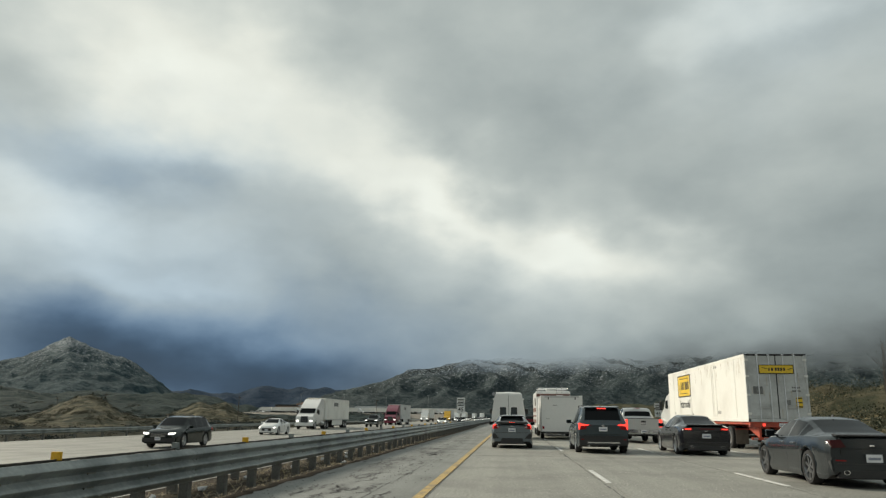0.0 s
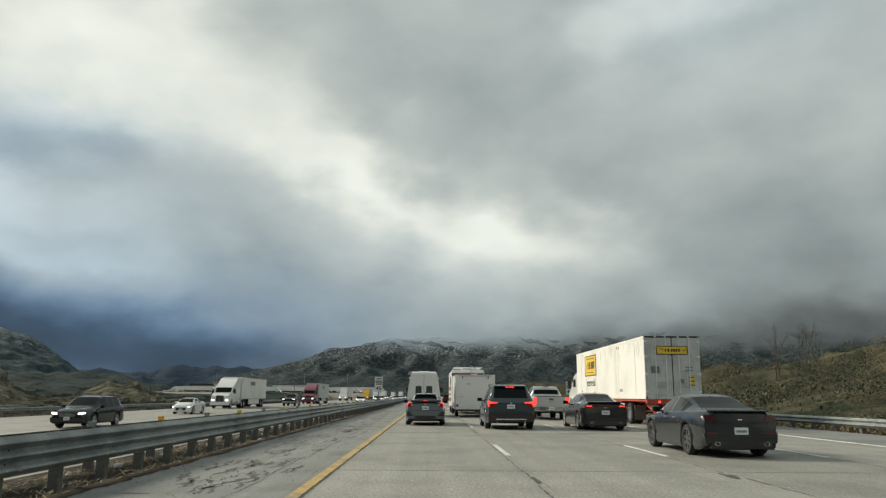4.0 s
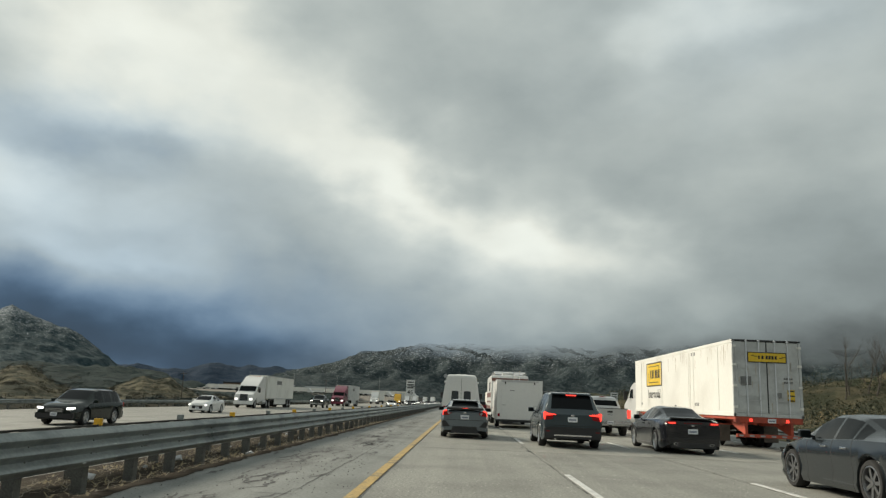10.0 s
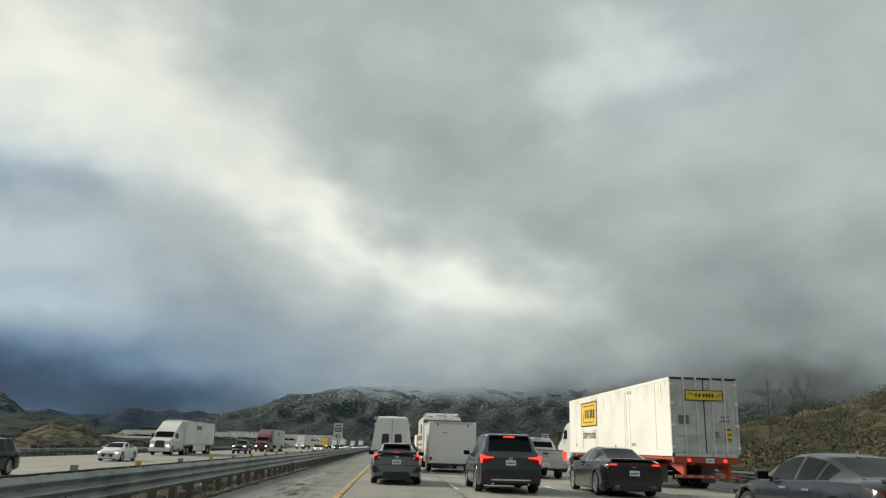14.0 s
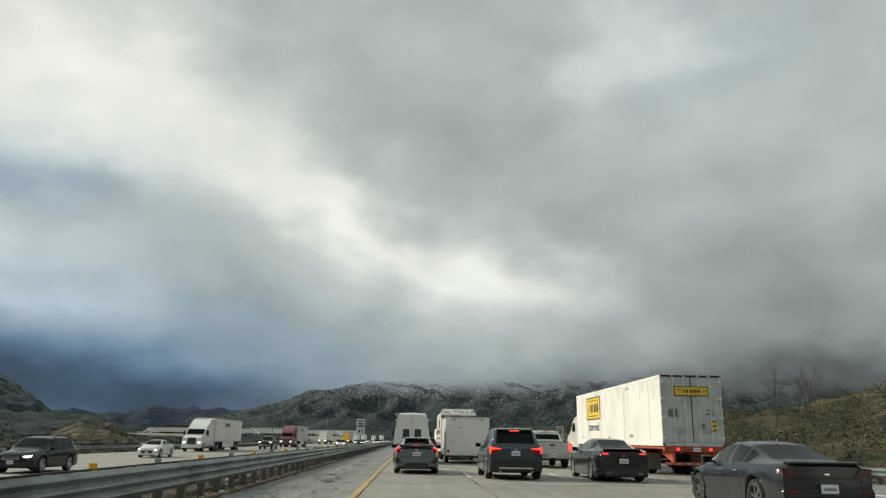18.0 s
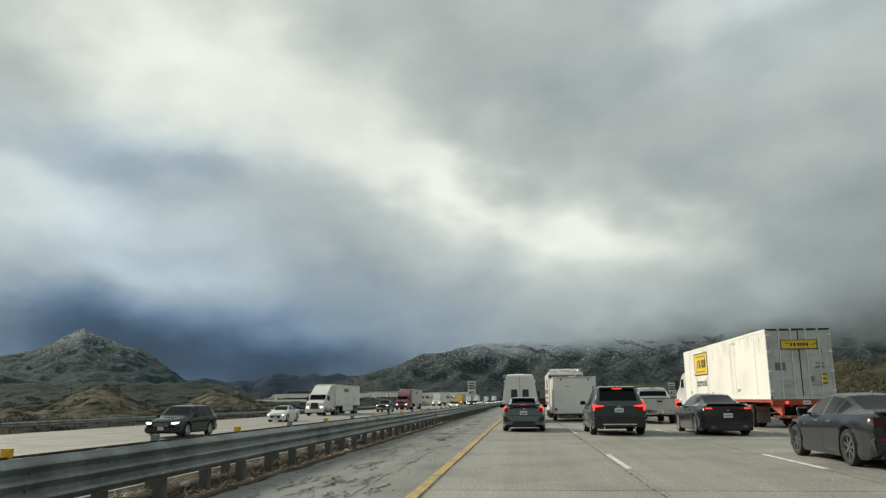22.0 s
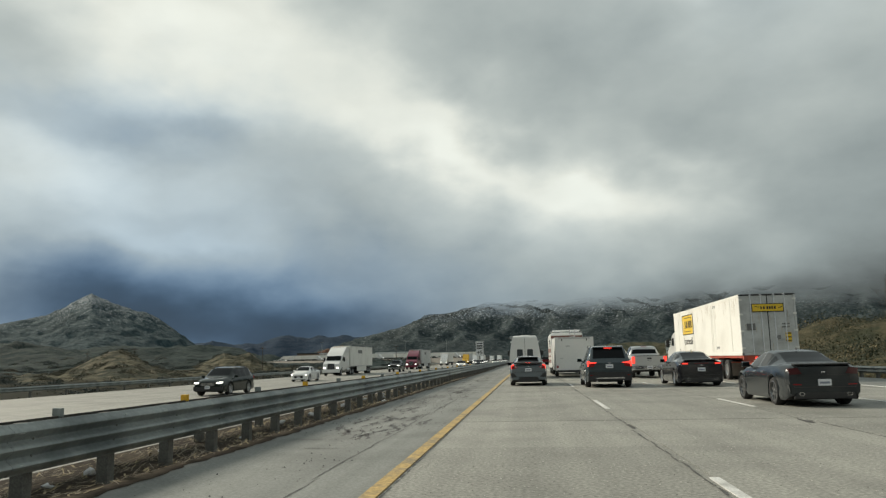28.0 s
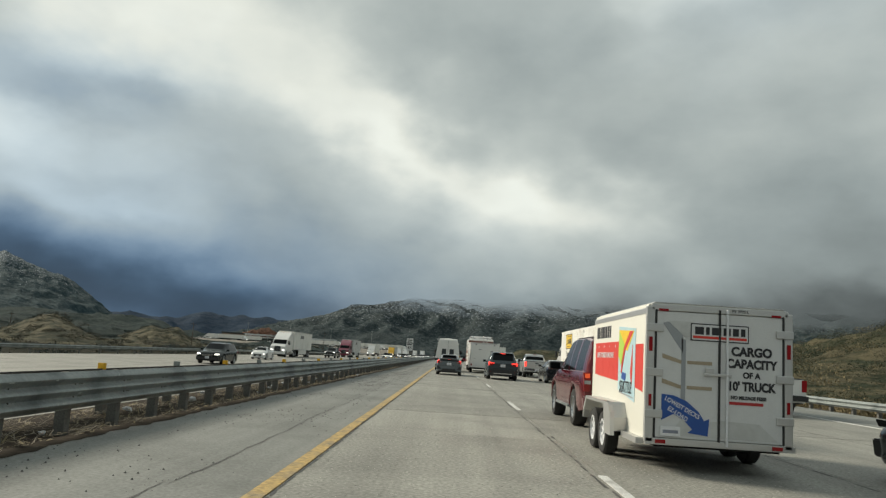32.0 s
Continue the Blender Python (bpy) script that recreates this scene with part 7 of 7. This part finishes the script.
# open joint between the yellow line and the first lane
bm = bmesh.new()
for i in range(420):
    ragged(bm, LANES[0] + 0.115 + 0.02 * noise.noise(Vector((i * 0.13, 2, 0))), -44 + i * 0.42, rnd.uniform(0.012, 0.026), rnd.uniform(0.2, 0.3), 0.0034, 7)
tagged(part("edge_joint", bm, tar), "dark open joint beside the yellow line", "joint", kind="stuff")
for x in LANES[1:4]:
    bm = bmesh.new()
    for i in range(300):
        y = -44 + i * 0.6
        ragged(bm, x - 0.12 + rnd.gauss(0, 0.012), y, rnd.uniform(0.012, 0.03), rnd.uniform(0.25, 0.42), 0.0035, 7)
    for i in range(9):
        ragged(bm, x - 0.1 + rnd.gauss(0, 0.08), rnd.uniform(-40, 100), rnd.uniform(0.03, 0.08), rnd.uniform(0.2, 0.6), 0.0036, 9)
    tagged(part("tar_joint", bm, tar), "tarred joint and broken concrete between lanes", "joint", kind="stuff")

# far traffic and the truck stop beyond the bend
def distant_car(name, label, colour, lit):
    ob = thing(name, label, "car", group="far traffic")
    part("body", slab_side([(0, 0.3), (0, 0.85), (0.5, 0.95), (3.6, 0.95), (4.4, 0.75), (4.5, 0.3)], -0.9, 0.9, 0.06), colour, ob)
    part("cabin", slab_side([(0.4, 0.93), (1.0, 1.42), (2.4, 1.42), (3.3, 0.93)], -0.75, 0.75, 0.05), M["glass"], ob)
    part("roof", box(-0.66, 0.66, 1.05, 2.35, 1.41, 1.45, 0.015), colour, ob)
    for sd in (-1, 1):
        for y in (0.85, 3.6):
            part("wheel", rod((sd * 0.7, y, 0.32), (sd * 0.91, y, 0.32), 0.32, 14), M["tyre"], ob)
        part("headlight", box(sd * 0.55, sd * 0.85, 4.36, 4.46, 0.62, 0.76, 0.02), M["head"] if lit else M["lens"], ob)
        part("tail_light", box(sd * 0.6, sd * 0.86, -0.03, 0.02, 0.7, 0.85, 0.01), M["tail"], ob)
    return ob


def distant_truck(name, label, cab, box_col, length=14.0):
    ob = thing(name, label, "truck", group="far traffic")
    part("cargo_box", box(-1.28, 1.28, 0, length, 1.1, 4.0, 0.04), box_col, ob)
    part("cab", slab_side([(length + 0.3, 0.6), (length + 0.3, 3.6), (length + 1.5, 3.6), (length + 2.6, 2.5), (length + 3.0, 1.9), (length + 4.6, 1.6), (length + 4.7, 0.6)], -1.15, 1.15, 0.06), cab, ob)
    part("windscreen", slab_side([(length + 2.55, 2.0), (length + 2.1, 2.9), (length + 2.2, 2.9), (length + 2.95, 1.98)], -0.98, 0.98), M["glass"], ob)
    for sd in (-1, 1):
        for y in (1.4, 2.7, length + 0.6, length + 3.7):
            part("wheel", rod((sd * 0.85, y, 0.5), (sd * 1.2, y, 0.5), 0.5, 14), M["tyre"], ob)
        part("headlight", box(sd * 0.7, sd * 1.05, length + 4.6, length + 4.75, 0.95, 1.15), M["head"], ob)
    part("underframe", box(-0.5, 0.5, 0.2, length + 4.2, 0.6, 1.1), M["under"], ob)
    return ob


far_white = distant_car("far_car", "distant white car with headlights on", PAINT["white"], True)
place(far_white, -15.5, 172, LZ, 180)
far_dark = distant_car("far_car", "distant dark car with headlights on", PAINT["matte"], True)
place(far_dark, -19.0, 205, LZ, 180)
far_red = distant_car("far_car", "distant dark red passenger car", PAINT["red"], False)
place(far_red, 0.3, 92, 0)
far_truck = distant_truck("far_truck", "distant white truck with a box body", PAINT["white"], boxwhite)
place(far_truck, -27.0, 250, LZ, 180)
yellow_truck = distant_truck("far_truck", "distant yellow truck with a flat load", PAINT["yellow"], boxgrey)
place(yellow_truck, -23.0, 285, LZ, 180)
for i in range(22):
    y = 225 + i * 15 + rnd.uniform(-4, 4)
    copy_thing(rnd.choice((far_white, far_dark, far_white)), pose(rnd.choice((-11.8, -15.5, -19.2, -22.8)), y, LZ, 0, 0, 180))
for i in range(12):
    y = 75 + i * 24 + rnd.uniform(-6, 6)
    copy_thing(rnd.choice((far_red, far_dark, far_white)), pose(rnd.choice((0.3, 3.6, 7.2)), y + 20, 0, 0, 0, 0))
for x, y in ((11.4, 150), (7.3, 190), (11.4, 240)):
    copy_thing(far_truck, pose(x, y, 0, 0, 0, 0))
for i in range(5):
    copy_thing(far_truck, pose(rnd.choice((-27.0, -19.2)), 330 + i * 55, LZ, 0, 0, 180))
# parked rows at the truck stop
for i in range(100):
    y = rnd.choice((545, 556, 575, 600, 630)) + rnd.uniform(-2, 2)
    x = rnd.uniform(-200, -42)
    src = rnd.choice((far_truck, far_white, far_truck, far_dark, far_white, far_white))
    copy_thing(src, pose(x, y, 2.6 + (y - 535) * 0.0022, 0, 0, rnd.choice((70, 95, 250, 100))))
yard = mat("yard_gravel", (0.16, 0.145, 0.12), 0.95, var=0.2, scale=0.1)
tagged(part("truck_stop_yard", slab_side([(455, -1.9), (535, 2.6), (720, 3.0), (760, -1.9)], -240, -36), yard), "raised gravel yard of the truck stop", "yard", kind="structure")
roofing = mat("canopy_white", (0.50, 0.51, 0.51), 0.5, var=0.06)
brick = mat("tan_wall", (0.28, 0.20, 0.15), 0.8, var=0.12)
for x, y, w, l, h, lab in ((-150, 585, 34, 14, 6.0, "long white fuel canopy"), (-118, 640, 30, 16, 6.0, "low tan truck stop shop"), (-70, 650, 26, 14, 5.0, "low white service shed"), (-182, 600, 18, 12, 6.5, "low reddish roadside building")):
    b = thing("roadside_building", lab + " by the freeway", "building", (x, y, 2.7), 0, "truck stop buildings")
    part("roof", box(-w / 2, w / 2, -l / 2, l / 2, h - 1.2, h, 0.05), roofing if "white" in lab or "shop" in lab else M["trim"], b)
    if "canopy" in lab:
        for xx in np.linspace(-w / 2 + 3, w / 2 - 3, 5):
            part("column", box(xx - 0.4, xx + 0.4, -0.4, 0.4, 0, h - 1.2), roofing, b)
    else:
        part("wall_block", box(-w / 2 + 0.4, w / 2 - 0.4, -l / 2 + 0.4, l / 2 - 0.4, 0, h - 1.2), brick if "white" not in lab else roofing, b)
        for xx in np.linspace(-w / 2 + 3, w / 2 - 3, 5):
            part("window", box(xx - 1.0, xx + 1.0, -l / 2 + 0.3, -l / 2 + 0.42, 1.0, 3.0), M["glass"], b)
for x, y in ((-160, 560), (-128, 566), (-96, 570), (-64, 575)):
    lm = thing("light_mast", "tall grey yard light mast", "lamp post", (x, y, 2.6), 0, "yard light masts")
    part("shaft", rod((0, 0, -0.2), (0, 0, 14), 0.16, 8, 0.1), M["steel"], lm)
    part("lamp_head", box(-0.9, 0.9, -0.25, 0.25, 13.8, 14.1, 0.03), M["steel"], lm)
# red rock outcrop
rock = hill_mat("red_rock", (0.10, 0.06, 0.045), (0.24, 0.13, 0.09), SNOW, None, 3.0, mound=0.3)
bm = bmesh.new()
bmesh.ops.create_icosphere(bm, subdivisions=4, radius=1)
for v in bm.verts:
    n = noise.fractal(v.co * 1.6 + Vector((4, 1, 2)), 1.0, 2.0, 5)
    v.co = Vector((v.co.x * 15, v.co.y * 10, v.co.z * 9)) * (1 + 0.32 * n)
out = part("rock_outcrop", bm, rock)
out.location = (-172, 650, 6)
tagged(out, "reddish bare rock outcrop by the freeway", "rock")

# ---- concrete lane slabs, the nearest as pieces of their own ----
lanes_bed = bpy.data.objects["road"]
for k in range(4):
    x0, x1 = LANES[k] - (0.05 if k == 0 else 0), LANES[k + 1] + (0.08 if k == 3 else 0)
    for i in range(28):
        y = -44 + 4.6 * i
        s = part("slab", box(x0 + 0.006, x1 - 0.006, 0.0035, 4.5965, -0.055, 0.0), M["concrete"], lanes_bed) if i == 0 else new("slab", first)
        if i == 0:
            first = s.data
        s.parent, s.location = lanes_bed, (0, y, -0.0015 * ((i * 7 + k * 3) % 3))
    part("far_slab", box(x0 + 0.006, x1 - 0.006, -44 + 4.6 * 28 + 0.01, Y1, -0.055, 0.0), M["concrete"], lanes_bed)
    part("rear_slab", box(x0 + 0.006, x1 - 0.006, Y0, -44.01, -0.055, 0.0), M["concrete"], lanes_bed)
